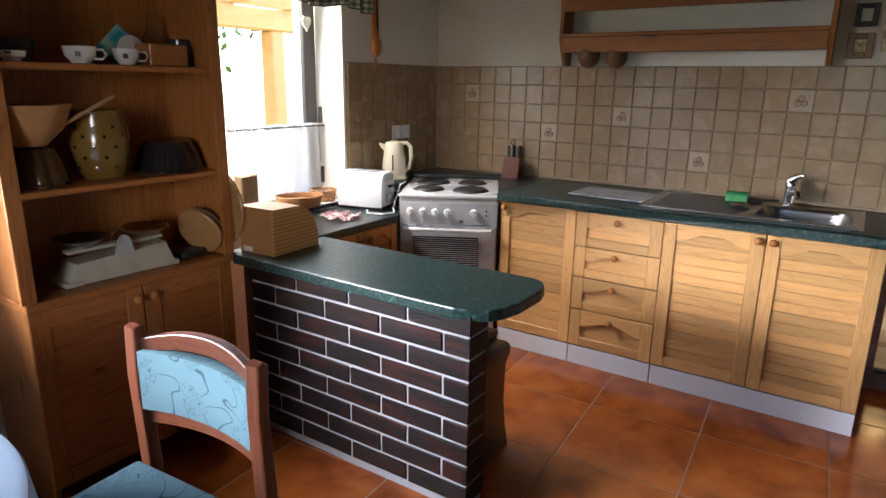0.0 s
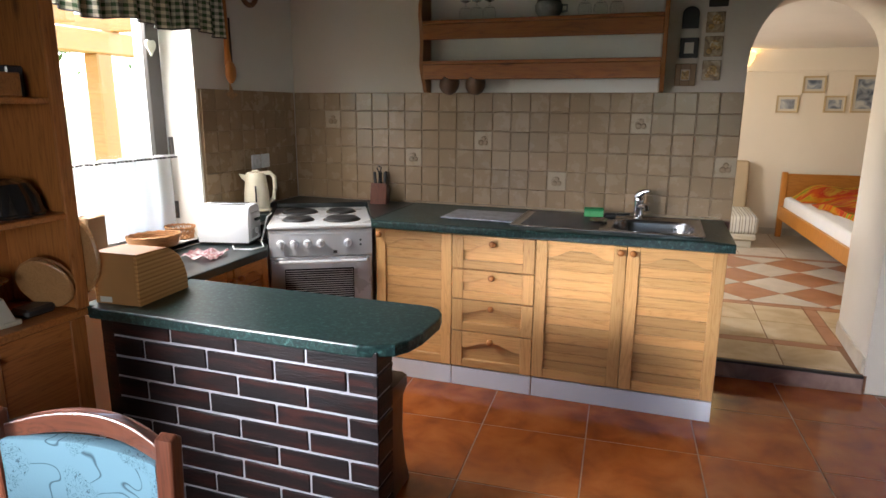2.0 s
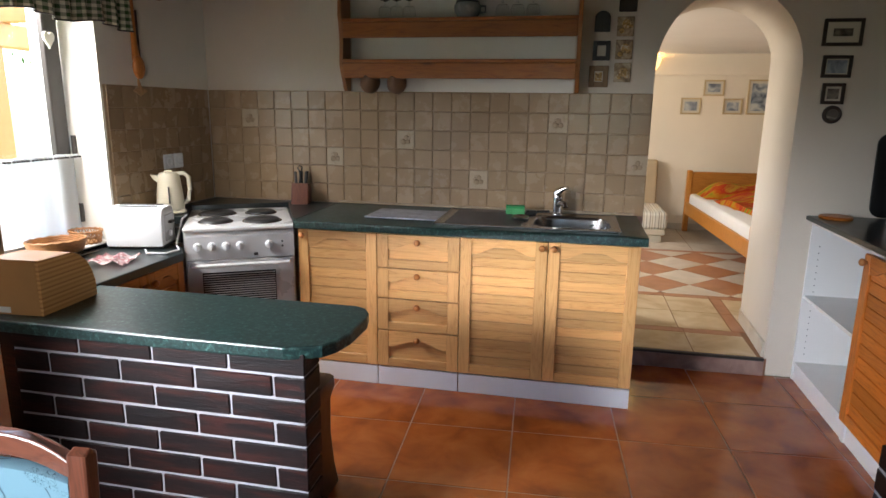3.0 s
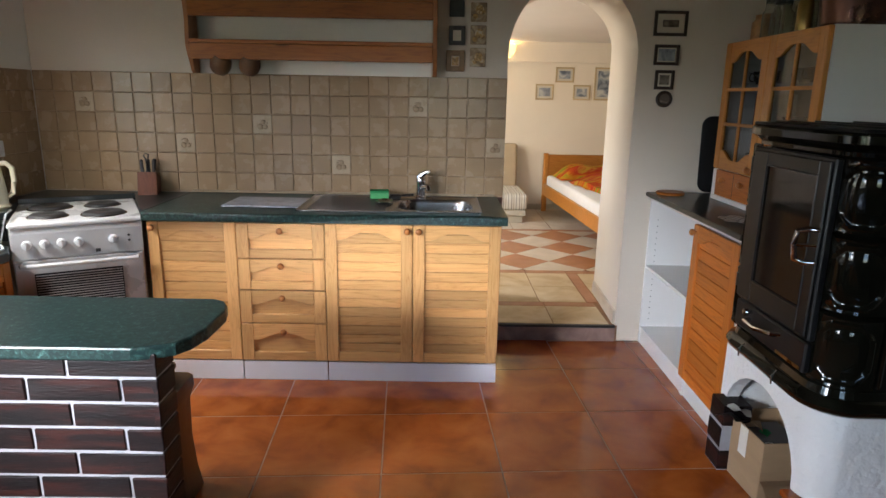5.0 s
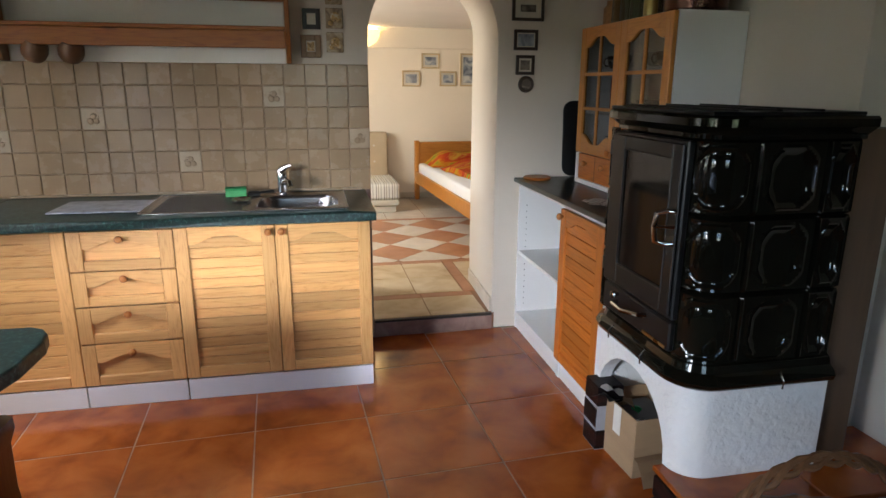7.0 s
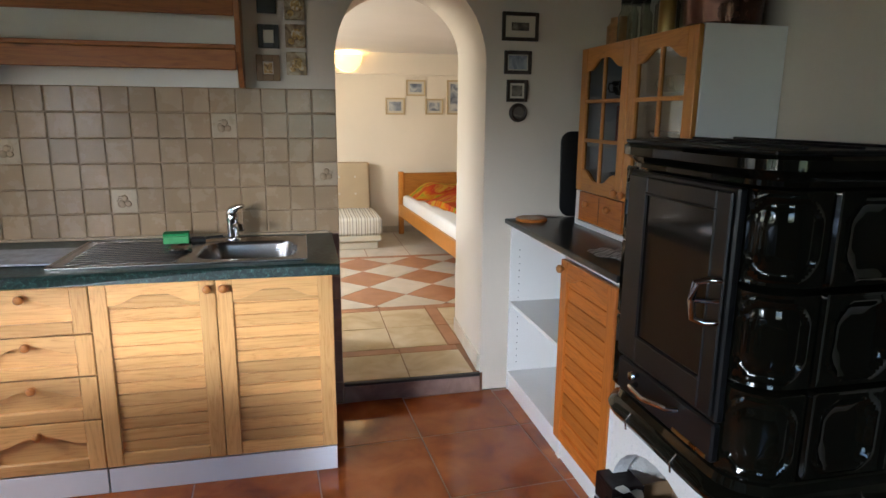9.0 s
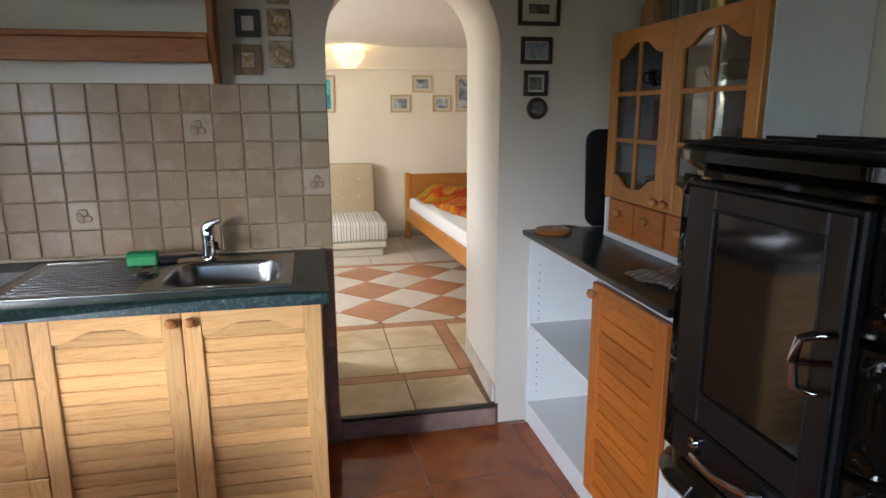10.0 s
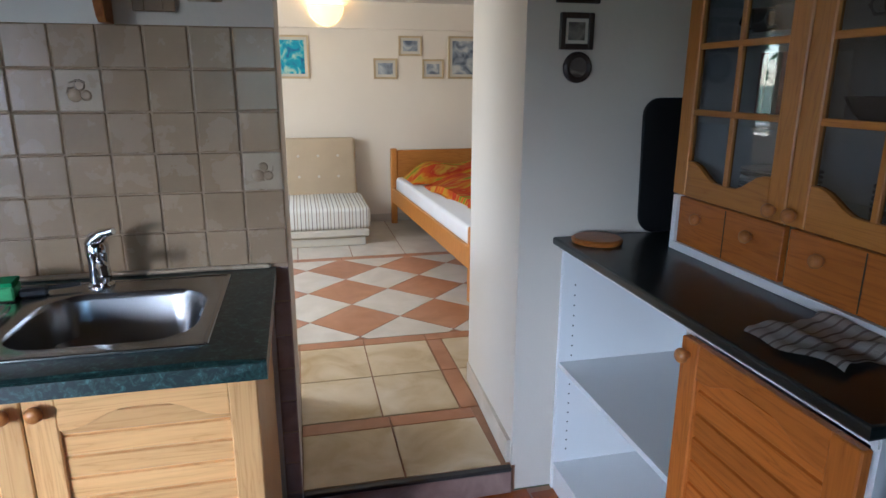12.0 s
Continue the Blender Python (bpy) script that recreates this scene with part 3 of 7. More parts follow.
wall_north = setting("wall_north", arch_wall(), plaster, "thick cream plastered wall with a round arched opening", "wall")
WIN = (-1.98, -0.90, 0.765, 1.98)
DIN = (-4.45, -3.15, 0.92, 2.05)
wall_west = setting("wall_west", wall("x", WEST, WEST - 0.36, -5.6, 0.006, 0.0, ROOM_H, [WIN, DIN]), plaster_white, "cream plastered outer wall with two deep windows", "wall")
setting("wall_east_1", boxed(EAST, 1.95, -1.65, 0.004, 0, ROOM_H), plaster, "cream plastered wall behind the dresser", "wall")
setting("wall_east_2", boxed(1.62, 1.95, -2.2, -1.65, 0, ROOM_H), plaster, "cream plastered wall behind the stove", "wall")
# unseen wall, browned so that the stove's glaze reflects dark
setting("wall_east_3", boxed(1.62, 1.95, -5.6, -2.2, 0, ROOM_H), low_bounce_brown, "unseen wall beside the stove, browned to darken reflections", "wall")
# unseen opening added in the south wall for the hutch's extra light
SOUTH_GAP = (-0.6, 0.3, 0.92, 1.98)
setting("wall_south", wall("y", SOUTH, SOUTH - 0.3, WEST - 0.36, 1.95, 0.0, ROOM_H, [SOUTH_GAP]), low_bounce_brown, "unseen south wall, browned to cut bounced light", "wall")
# unseen ceiling, dark only to weaken the light it throws back
setting("ceiling", boxed(-2.95, 1.95, -5.6, 0.006, ROOM_H, ROOM_H + 0.15), low_bounce_brown, "unseen kitchen ceiling, browned to cut bounced light", "ceiling")
floor = setting("floor", boxed(-2.95, 1.95, -5.6, 0.0, -0.12, -0.0015), floor_grout, "terracotta tiled kitchen floor with thin sandy joints", "floor")
bed_floor = setting("floor_bedroom", box(boxed(0.001, 0.715, 0.003, 0.66, -0.1, 0.096), -1.7, 3.3, 0.66, 4.1, -0.1, 0.096), floor_grout, "cream and rust tiled bedroom floor laid in diamonds", "floor")
setting("wall_bedroom_north", boxed(-1.7, 3.3, 4.0, 4.2, 0.0, 2.3), plaster_warm, "warm cream bedroom wall hung with pictures", "wall")
BEDWIN = (1.1, 2.5, 0.95, 1.85)
setting("wall_bedroom_west", wall("x", -1.65, -1.95, 0.655, 4.1, 0.0, 2.3, [BEDWIN, (2.75, 3.5, 0.95, 1.85)]), plaster_warm, "warm cream bedroom wall with two windows", "wall")
setting("wall_bedroom_east", boxed(3.2, 3.4, 0.655, 4.1, 0.0, 2.3), plaster_warm, "plain warm cream bedroom wall", "wall")
setting("ceiling_bedroom", boxed(-1.9, 3.4, 0.655, 4.1, 2.04, 2.3), ceiling_paint, "plain white bedroom ceiling", "ceiling")
setting("trim_soffit", boxed(-1.65, 3.2, 3.955, 4.0, 1.818, 2.04), plaster_warm, "shallow plastered soffit along the bedroom wall", "trim")
setting("ground", boxed(-400, 400, -400, 400, -0.55, -0.45), grass_mat, "mown green lawn outside the house", "ground")
# skirting of the passage, the bedroom and the step
b = bmesh.new()
prism(b, [(0.688, 0.02), (0.702, 0.02), (0.733, 0.655), (0.717, 0.655)], 0.1, 0.185, "z")
setting("baseboard_1", b, pale_tile, "pale stone skirting beside the step", "skirting")
setting("baseboard_2", boxed(-1.65, 3.2, 3.988, 4.0, 0.1, 0.17), pale_tile, "pale stone skirting below the bedroom wall", "skirting")
setting("step_riser", boxed(0.004, 0.699, -0.012, 0.002, 0.0, 0.083, bevel=0.002), riser_tile, "mauve brown tiled step riser under the arch", "step")
setting("step_nosing", boxed(0.004, 0.699, -0.016, 0.012, 0.084, 0.1, bevel=0.004), dark_plaque, "dark metal edging strip of the step", "step")


# ---- windows ----
def window_unit(name, x, y0, y1, z0, z1, material, label, mullion=True):
    """A casement in the west wall, its frame at depth x."""
    ob = tagged(new(name), label, "window", kind="structure")
    t, d = 0.075, 0.06
    for n, s in (("window_frame", (x - d, x, y0, y0 + t, z0, z1)), ("window_frame", (x - d, x, y1 - t, y1, z0, z1)),
                 ("window_frame", (x - d, x, y0 + t, y1 - t, z0, z0 + t)), ("window_frame", (x - d, x, y0 + t, y1 - t, z1 - t, z1))):
        part(n, boxed(*s, bevel=0.006), material, ob)
    if mullion:
        m = (y0 + y1) / 2
        part("mullion", boxed(x - d, x + 0.01, m - 0.05, m + 0.05, z0 + t, z1 - t, bevel=0.006), material, ob)
    pane = part("pane", boxed(x - 0.035, x - 0.03, y0 + t, y1 - t, z0 + t, z1 - t), window_pane, ob)
    pane.visible_shadow = False
    return ob


w1 = window_unit("window_1", -2.81, -1.98, -0.852, 0.765, 1.99, window_brown, "dark framed kitchen window in a deep white reveal", False)
part("casement_stile", boxed(-2.80, -2.765, -1.0, -0.915, 0.84, 1.93, bevel=0.006), window_brown, w1)
part("hinge", lathe([(0.0, 0), (0.012, 0), (0.012, 0.09), (0, 0.09)], 10), window_brown, w1, m=pose(-2.755, -0.905, 1.18))
part("hinge", lathe([(0.0, 0), (0.012, 0), (0.012, 0.09), (0, 0.09)], 10), window_brown, w1, m=pose(-2.755, -0.905, 0.85))
window_unit("window_2", -2.83, -4.45, -3.15, 0.92, 2.05, window_white, "white framed dining window")
window_unit("window_3", -1.85, 1.1, 2.5, 0.95, 1.85, window_white, "white framed bedroom window")
window_unit("window_4", -1.85, 2.75, 3.5, 0.95, 1.85, window_white, "narrow white framed bedroom window", False)
setting("window_sill", boxed(-2.80, WEST, -1.98, -0.90, 0.738, 0.764, bevel=0.004), worktop_dark, "dark sill in the kitchen window", "sill")
# added door, never in view, mostly walled in around the south opening
d1 = tagged(new("added_door_1"), "added glazed door in the unseen south wall", "door", kind="structure")
for q in ((-1.7, -1.6, 0.1, 2.15), (0.4, 0.5, 0.1, 2.15), (-1.6, 0.4, 2.05, 2.15), (-1.6, 0.4, 0.1, 0.25), (-0.65, -0.55, 0.25, 2.05)):
    part("door_frame", boxed(q[0], q[1], -5.42, -5.34, q[2], q[3], bevel=0.005), window_brown, d1)
g = part("pane", boxed(-1.6, 0.4, -5.385, -5.38, 0.25, 2.05), window_pane, d1)
g.visible_shadow = False


# ---- kitchen run along the north wall ----
def knob(parent, x, z, y=0.0, m=None):
    b = lathe([(0.0, 0.031), (0.009, 0.0295), (0.0145, 0.025), (0.0165, 0.018), (0.0145, 0.012), (0.0085, 0.007), (0.007, 0.0), (0.010, -0.001)], 16)
    return part("knob", b, knob_wood, parent, "turned wooden knob", True, pose(x, y, z, 90, 0, 0))


def arched_rail(w, lo, hi, dip, flat=0.16):
    """Outline of a rail whose lower edge rises to a soft arch."""
    pts = [(0, hi), (0, lo)]
    n = 14
    for i in range(n + 1):
        u = i / n
        k = min(1.0, max(0.0, (min(u, 1 - u) - flat * 0.35) / 0.34))
        pts.append((w * u, lo + dip * (k * k * (3 - 2 * k))))
    pts.append((w, hi))
    return pts


def plank_door(name, parent, w, h, m, knob_at, vertical, level, planks=12, stile=0.058, label=""):
    """A framed door with a field of level planks and an arched top rail. x runs along it, y is its depth, -y its face."""
    door = new(name)
    door.parent, door.matrix_basis = parent, m
    tagged(door, label)
    part("stile", boxed(0.0015, stile, 0, 0.021, 0.0015, h - 0.0015, bevel=0.003), vertical, door)
    part("stile", boxed(w - stile, w - 0.0015, 0, 0.021, 0.0015, h - 0.0015, bevel=0.003), vertical, door)
    iw = w - 2 * stile
    bt = bmesh.new()
    prism(bt, arched_rail(iw, h - 0.078, h - 0.0015, 0.036), 0.001, 0.020, "y", 0.002)
    part("top_rail", bt, level, door, m=pose(stile, 0, 0))
    part("bottom_rail", boxed(stile, w - stile, 0.001, 0.020, 0.0015, 0.052, bevel=0.003), level, door)
    lo, hi = 0.052, h - 0.045
    pitch = (hi - lo) / planks
    bp = bmesh.new()
    prism(bp, [(0.0135, 0.0), (0.0100, 0.003), (0.0090, pitch - 0.0050), (0.0150, pitch - 0.0030), (0.0150, pitch - 0.0002), (0.0195, pitch - 0.0002), (0.0195, 0.0)], 0, iw, "x")
    me = mesh_of("plank", bp, level)
    for i in range(planks):
        piece("plank", me, door, pose(stile, 0, lo + i * pitch))
    if knob_at:
        knob(door, knob_at[0], knob_at[1])
    return door


def drawer_front(parent, w, h, m):
    d = new("drawer_front")
    d.parent, d.matrix_basis = parent, m
    st = 0.06
    part("stile", boxed(0.0015, st, 0, 0.021, 0.0015, h - 0.0015, bevel=0.003), pine_v, d)
    part("stile", boxed(w - st, w - 0.0015, 0, 0.021, 0.0015, h - 0.0015, bevel=0.003), pine_v, d)
    iw = w - 2 * st
    bt = bmesh.new()
    prism(bt, arched_rail(iw, h * 0.56, h - 0.0015, 0.032), 0.001, 0.020, "y", 0.002)
    part("top_rail", bt, pine_h, d, m=pose(st, 0, 0))
    part("bottom_rail", boxed(st, w - st, 0.001, 0.020, 0.0015, 0.046, bevel=0.003), pine_h, d)
    part("panel", boxed(st, w - st, 0.0165, 0.0205, 0.046, h - 0.02), pine_h, d)
    knob(d, w / 2, h * 0.80)
    return d


FRONT, UNIT = -0.60, 0.4245
X0 = -1.757


def base_unit(x, w, label):
    u = thing("base_cabinet", label, "kitchen cabinet", pose(x, FRONT, 0), "base cabinets of the kitchen run")
    b = bmesh.new()
    box(b, 0.002, 0.018, 0.022, 0.56, 0.1, 0.815)
    box(b, w - 0.018, w - 0.002, 0.022, 0.56, 0.1, 0.815)
    box(b, 0.018, w - 0.018, 0.022, 0.56, 0.1, 0.116)
    box(b, 0.018, w - 0.018, 0.55, 0.56, 0.116, 0.815)
    part("body", b, pine_v, u)
    part("plinth", boxed(0.003, w - 0.003, 0.004, 0.02, 0.0, 0.098, bevel=0.001), plinth_white, u, "white plinth board")
    return u


DOOR_H = 0.706
cab_a = base_unit(X0, UNIT, "pine base cabinet with a planked door beside the cooker")
plank_door("door", cab_a, UNIT, DOOR_H, pose(0, 0, 0.104), (0.028, DOOR_H - 0.03), pine_v, pine_h)
cab_b = base_unit(X0 + UNIT, UNIT, "pine drawer cabinet with four framed drawers")
zs = [0.104, 0.303, 0.474, 0.633, 0.81]
for lo, hi in zip(zs, zs[1:]):
    drawer_front(cab_b, UNIT, hi - lo - 0.002, pose(0, 0, lo))
cab_c = base_unit(X0 + 2 * UNIT, 2 * UNIT, "pine sink cabinet with two planked doors")
plank_door("door", cab_c, UNIT, DOOR_H, pose(0, 0, 0.104), (UNIT - 0.028, DOOR_H - 0.03), pine_v, pine_h, 13)
plank_door("door", cab_c, UNIT, DOOR_H, pose(UNIT, 0, 0.104), (0.028, DOOR_H - 0.03), pine_v, pine_h, 13)


def worktop_slab(outline, z0, z1, holes=()):
    b = bmesh.new()
    prism(b, outline, z0, z1, "z", 0.006)
    return b


# the sink is let into an opening of the north worktop
SINK = (-1.05, -0.155, -0.555, -0.075)
BASIN = (-0.575, -0.185, -0.515, -0.165)
b = bmesh.new()
for s in ((-1.757, SINK[0] + 0.01, -0.645, -0.004), (SINK[1] - 0.01, -0.036, -0.645, -0.004), (SINK[0] + 0.01, SINK[1] - 0.01, -0.645, SINK[2] + 0.01), (SINK[0] + 0.01, SINK[1] - 0.01, SINK[3] - 0.01, -0.004)):
    box(b, *s[:4], 0.821, 0.86)
bmesh.ops.remove_doubles(b, verts=b.verts[:], dist=0.0001)
front = [e for e in b.edges if all(v.co.y < -0.644 and v.co.z > 0.855 for v in e.verts)]
bmesh.ops.bevel(b, geom=front, offset=0.010, segments=3, profile=0.5, affect="EDGES")
whole("worktop", b, worktop_green, "dark green marbled worktop with a rounded edge", "worktop", smooth=False)
b = boxed(-1.757, -0.05, -0.018, -0.004, 0.861, 0.874, bevel=0.004)
setting("trim_worktop", b, deco_tile, "pale sealing strip between worktop and tiles", "trim")


def sink():
    s = thing("sink", "stainless steel sink with a ribbed draining board", "sink", pose(0, 0, 0.861))
    x0, x1, y0, y1 = SINK
    bx0, bx1, by0, by1 = BASIN

    def rounded(cx, cy, hx, hy, r, n=5):
        pts = []
        for qx, qy, a0 in ((1, 1, 0), (-1, 1, 90), (-1, -1, 180), (1, -1, 270)):
            for i in range(n + 1):
                a = radians(a0 + 90 * i / n)
                pts.append((cx + qx * (hx - r) + r * math.cos(a), cy + qy * (hy - r) + r * math.sin(a)))
        return pts
    cx, cy, hx, hy = (bx0 + bx1) / 2, (by0 + by1) / 2, (bx1 - bx0) / 2, (by1 - by0) / 2
    levels = [(0.0, 0.006, 0.10), (0.006, 0.002, 0.098), (0.012, -0.012, 0.09), (0.020, -0.10, 0.08), (0.05, -0.135, 0.06), (0.10, -0.142, 0.04)]
    b = bmesh.new()
    rings = [[b.verts.new((x, y, z)) for x, y in rounded(cx, cy, hx - d, hy - d, max(0.02, r))] for d, z, r in levels]
    for p, q in zip(rings, rings[1:]):
        for i in range(len(p)):
            j = (i + 1) % len(p)
            b.faces.new([p[i], p[j], q[j], q[i]])
    b.faces.new(rings[-1])
    # the flat rim around the basin, out to the sheet's edges
    ox0, ox1 = bx0 - 0.03, x1
    flat = []
    for x, y in rounded(cx, cy, hx, hy, 0.10):
        dx, dy = x - cx, y - cy
        k = min((ox1 - cx) / dx if dx > 1e-6 else ((ox0 - cx) / dx if dx < -1e-6 else 9), (y1 - cy) / dy if dy > 1e-6 else ((y0 - cy) / dy if dy < -1e-6 else 9))
        flat.append([cx + k * dx, cy + k * dy])
    for px, py in ((ox0, y0), (ox0, y1), (ox1, y0), (ox1, y1)):
        near = min(flat, key=lambda q: (q[0] - px) ** 2 + (q[1] - py) ** 2)
        near[0], near[1] = px, py
    outer = [b.verts.new((x, y, 0.006)) for x, y in flat]
    for i in range(len(outer)):
        j = (i + 1) % len(outer)
        b.faces.new([outer[i], outer[j], rings[0][j], rings[0][i]])
    bmesh.ops.recalc_face_normals(b, faces=b.faces[:])
    part("basin", b, steel, s, "deep rounded basin", True)
    part("drainer", boxed(x0, bx0 - 0.03, y0, y1, -0.001, 0.005, bevel=0.002), steel, s)
    rim = bmesh.new()
    for q in ((x0, x1, y0 - 0.004, y0 + 0.008), (x0, x1, y1 - 0.008, y1 + 0.004), (x0 - 0.004, x0 + 0.008, y0, y1), (x1 - 0.008, x1 + 0.004, y0, y1)):
        box(rim, *q, -0.001, 0.008, bevel=0.002)
    part("rim", rim, steel, s)
    rib = boxed(-0.19, 0.19, -0.005, 0.005, 0.0, 0.004, bevel=0.0018)
    me = mesh_of("rib", rib, steel)
    for i in range(12):
        piece("rib", me, s, pose(x0 + 0.235, y0 + 0.05 + i * 0.034, 0.005))
    dish = lathe([(0, -0.010), (0.55, -0.009), (0.86, -0.002), (0.96, 0.004), (1.04, 0.004), (1.08, 0.0)], 28)
    for v in dish.verts:
        v.co.x *= 0.042
        v.co.y *= 0.062
    part("overflow_dish", dish, steel, s, "small oval overflow dish", True, pose(-0.645, -0.315, 0.0065 + 0.010))
    part("drain", lathe([(0, 0.004), (0.03, 0.004), (0.038, 0.0), (0.038, -0.004)], 20), chrome, s, m=pose(cx, cy, -0.141))
    return s


sink()


def tap():
    t = thing("tap", "chrome single lever mixer tap behind the sink", "tap", pose(-0.462, -0.115, 0.866, 0, 0, -68))
    part("base", lathe([(0.0, 0), (0.031, 0), (0.031, 0.007), (0.025, 0.014), (0.024, 0.075), (0.027, 0.088), (0.027, 0.108), (0.022, 0.118), (0.0, 0.122)], 24), chrome, t, smooth=True)
    part("spout", tube([(0.0, 0, 0.050), (0.04, 0, 0.066), (0.08, 0, 0.074), (0.108, 0, 0.072), (0.116, 0, 0.056)], 0.014, 12), chrome, t, smooth=True)
    part("lever", tube([(-0.006, 0, 0.108), (0.004, 0, 0.128), (0.028, 0, 0.142), (0.058, 0, 0.150)], 0.008, 10, radii=[0.024, 0.021, 0.012, 0.008]), chrome, t, smooth=True, m=pose(0, 0, 0, 0, 0, 40))


tap()


# ---- cooker set askew in the corner ----
def cooker():
    c = thing("cooker", "white and grey electric cooker with four hotplates", "cooker", pose(-2.225, -0.876, 0, 0, 0, 28.9))
    w, d = 0.526, 0.585
    part("body", boxed(0.0, w, 0.022, d, 0.03, 0.815, bevel=0.004), enamel, c)
    part("hob", boxed(-0.004, w + 0.004, -0.004, d, 0.816, 0.836, bevel=0.006), enamel, c, "pale enamel hob plate")
    b = bmesh.new()
    prism(b, [(0.0, 0.677), (0.0, 0.79), (0.012, 0.815), (0.021, 0.815), (0.021, 0.677)], 0.002, w - 0.002, "x")
    part("control_panel", b, enamel_grey, c, "grey control panel")
    for x in (0.061, 0.128, 0.194, 0.261, 0.400):
        k = lathe([(0.0, 0.028), (0.016, 0.027), (0.019, 0.020), (0.020, 0.0)], 18)
        kn = part("dial", k, white_plastic, c, "white round dial", True, pose(x, 0.0, 0.741, 90, 0, 0))
        part("pointer", boxed(-0.003, 0.003, -0.018, 0.018, 0.027, 0.034, bevel=0.001), white_plastic, kn)
    for z in (0.728, 0.752):
        part("signal_light", lathe([(0, 0.004), (0.005, 0.003), (0.006, 0)], 10), black_plastic, c, m=pose(0.466, 0.0, z, 90, 0, 0))
    part("badge", boxed(0.325, 0.345, -0.002, 0.002, 0.685, 0.70), dark_plaque, c)
    door = part("oven_door", boxed(0.004, w - 0.004, 0.0, 0.021, 0.17, 0.668, bevel=0.005), enamel_grey, c, "grey oven door with a striped window")
    part("handle", tube([(0.03, -0.002, 0.648), (0.03, -0.03, 0.648), (w - 0.03, -0.03, 0.648), (w - 0.03, -0.002, 0.648)], 0.010, 8), enamel, door, smooth=True)
    part("window", boxed(0.076, 0.428, -0.004, 0.0, 0.40, 0.607, bevel=0.001), grooved_dark, door, "dark oven window")
    bar = boxed(0.080, 0.424, -0.007, -0.004, 0.0, 0.0038)
    me = mesh_of("bar", bar, enamel_grey)
    for i in range(17):
        piece("bar", me, door, pose(0, 0, 0.408 + i * 0.0117))
    part("drawer", boxed(0.004, w - 0.004, 0.0, 0.021, 0.045, 0.165, bevel=0.005), enamel_grey, c)
    for x, y, r in ((0.145, 0.16, 0.078), (0.375, 0.15, 0.092), (0.145, 0.41, 0.092), (0.375, 0.41, 0.078)):
        hp = part("hotplate", lathe([(0, 0.010), (r * 0.25, 0.010), (r * 0.3, 0.012), (r * 0.86, 0.014), (r * 0.93, 0.011), (r, 0.004), (r, 0)], 32), cast_iron, c, "black iron hotplate", True, pose(x, y, 0.836))
        part("ring", lathe([(r, 0), (r + 0.006, 0.003), (r + 0.009, 0.0)], 32), steel, hp, smooth=True)
    for x in (0.04, w - 0.04):
        for y in (0.06, d - 0.06):
            part("foot", lathe([(0, 0), (0.02, 0), (0.02, 0.03), (0, 0.03)], 10), black_plastic, c, m=pose(x, y, 0))


cooker()

# the corner worktop behind the cooker and the lower one under the window
b = bmesh.new()
prism(b, [(-2.578, -0.006), (-1.762, -0.006), (-1.762, -0.60), (-1.80, -0.56), (-2.05, -0.08), (-2.26, -0.20), (-2.52, -0.345), (-2.34, -0.70), (-2.578, -0.78)], 0.821, 0.86, "z", 0.003)
whole("corner_worktop", b, worktop_dark, "dark green worktop filling the corner behind the cooker", "worktop", smooth=False)
low = thing("low_cabinet", "low pine cabinet with twin knobs under the window", "kitchen cabinet", pose(-2.185, -1.48, 0))
b = bmesh.new()
box(b, -0.385, -0.022, 0.0, 0.016, 0.0, 0.70)
box(b, -0.385, -0.022, 0.52, 0.536, 0.0, 0.70)
box(b, -0.385, -0.022, 0.016, 0.52, 0.10, 0.116)
part("body", b, pine_v, low)
for y0, k in ((0.002, 0.24), (0.27, 0.03)):
    dd = plank_door("door", low, 0.265, 0.585, pose(0, y0, 0.11, 0, 0, 90), None, honey_v, honey_h, 9, 0.05)
    knob(dd, k, 0.535)
whole("window_worktop", worktop_slab([(-2.575, -1.62), (-2.163, -1.62), (-2.163, -0.975), (-2.24, -0.86), (-2.36, -0.79), (-2.575, -0.79)], 0.702, 0.74), worktop_dark,
      "dark green worktop below the kitchen window", "worktop", smooth=False)
b = boxed(-2.575, -2.30, -0.785, -0.772, 0.742, 0.82)
setting("trim_worktop_step", b, dark_plaque, "dark upstand between the two worktop levels", "trim")

# ---- brick breakfast bar ----
PEN = pose(-1.129, -1.937, 0)
BAR_L, BAR_D = 1.02, 0.112
bar_thing = thing("breakfast_bar", "dark brick breakfast bar with white joints", "breakfast bar", PEN)
part("core", boxed(-BAR_L, -0.006, 0.006, BAR_D - 0.006, 0.0, 0.690), mortar, bar_thing, "white mortar joints")
# set back, and plain dark without joints to imitate the hutch's shadow
part("recessed_end", boxed(-1.12, -BAR_L - 0.001, 0.045, BAR_D, 0.0, 0.690), clinker, bar_thing, "recessed end, jointless and dark to imitate the hutch's shadow")
top = [(-1.106, -0.013), (-0.06, -0.013), (-0.015, 0.0), (0.045, 0.03), (0.072, 0.075), (0.090, 0.15), (0.094, 0.30), (0.080, 0.36), (0.055, 0.40), (0.015, 0.422), (-1.165, 0.427), (-1.165, 0.008), (-1.106, 0.008)]
whole("worktop", worktop_slab(top, 0.692, 0.732), worktop_green, "green marbled bar top with a rounded end", "worktop", PEN, False)


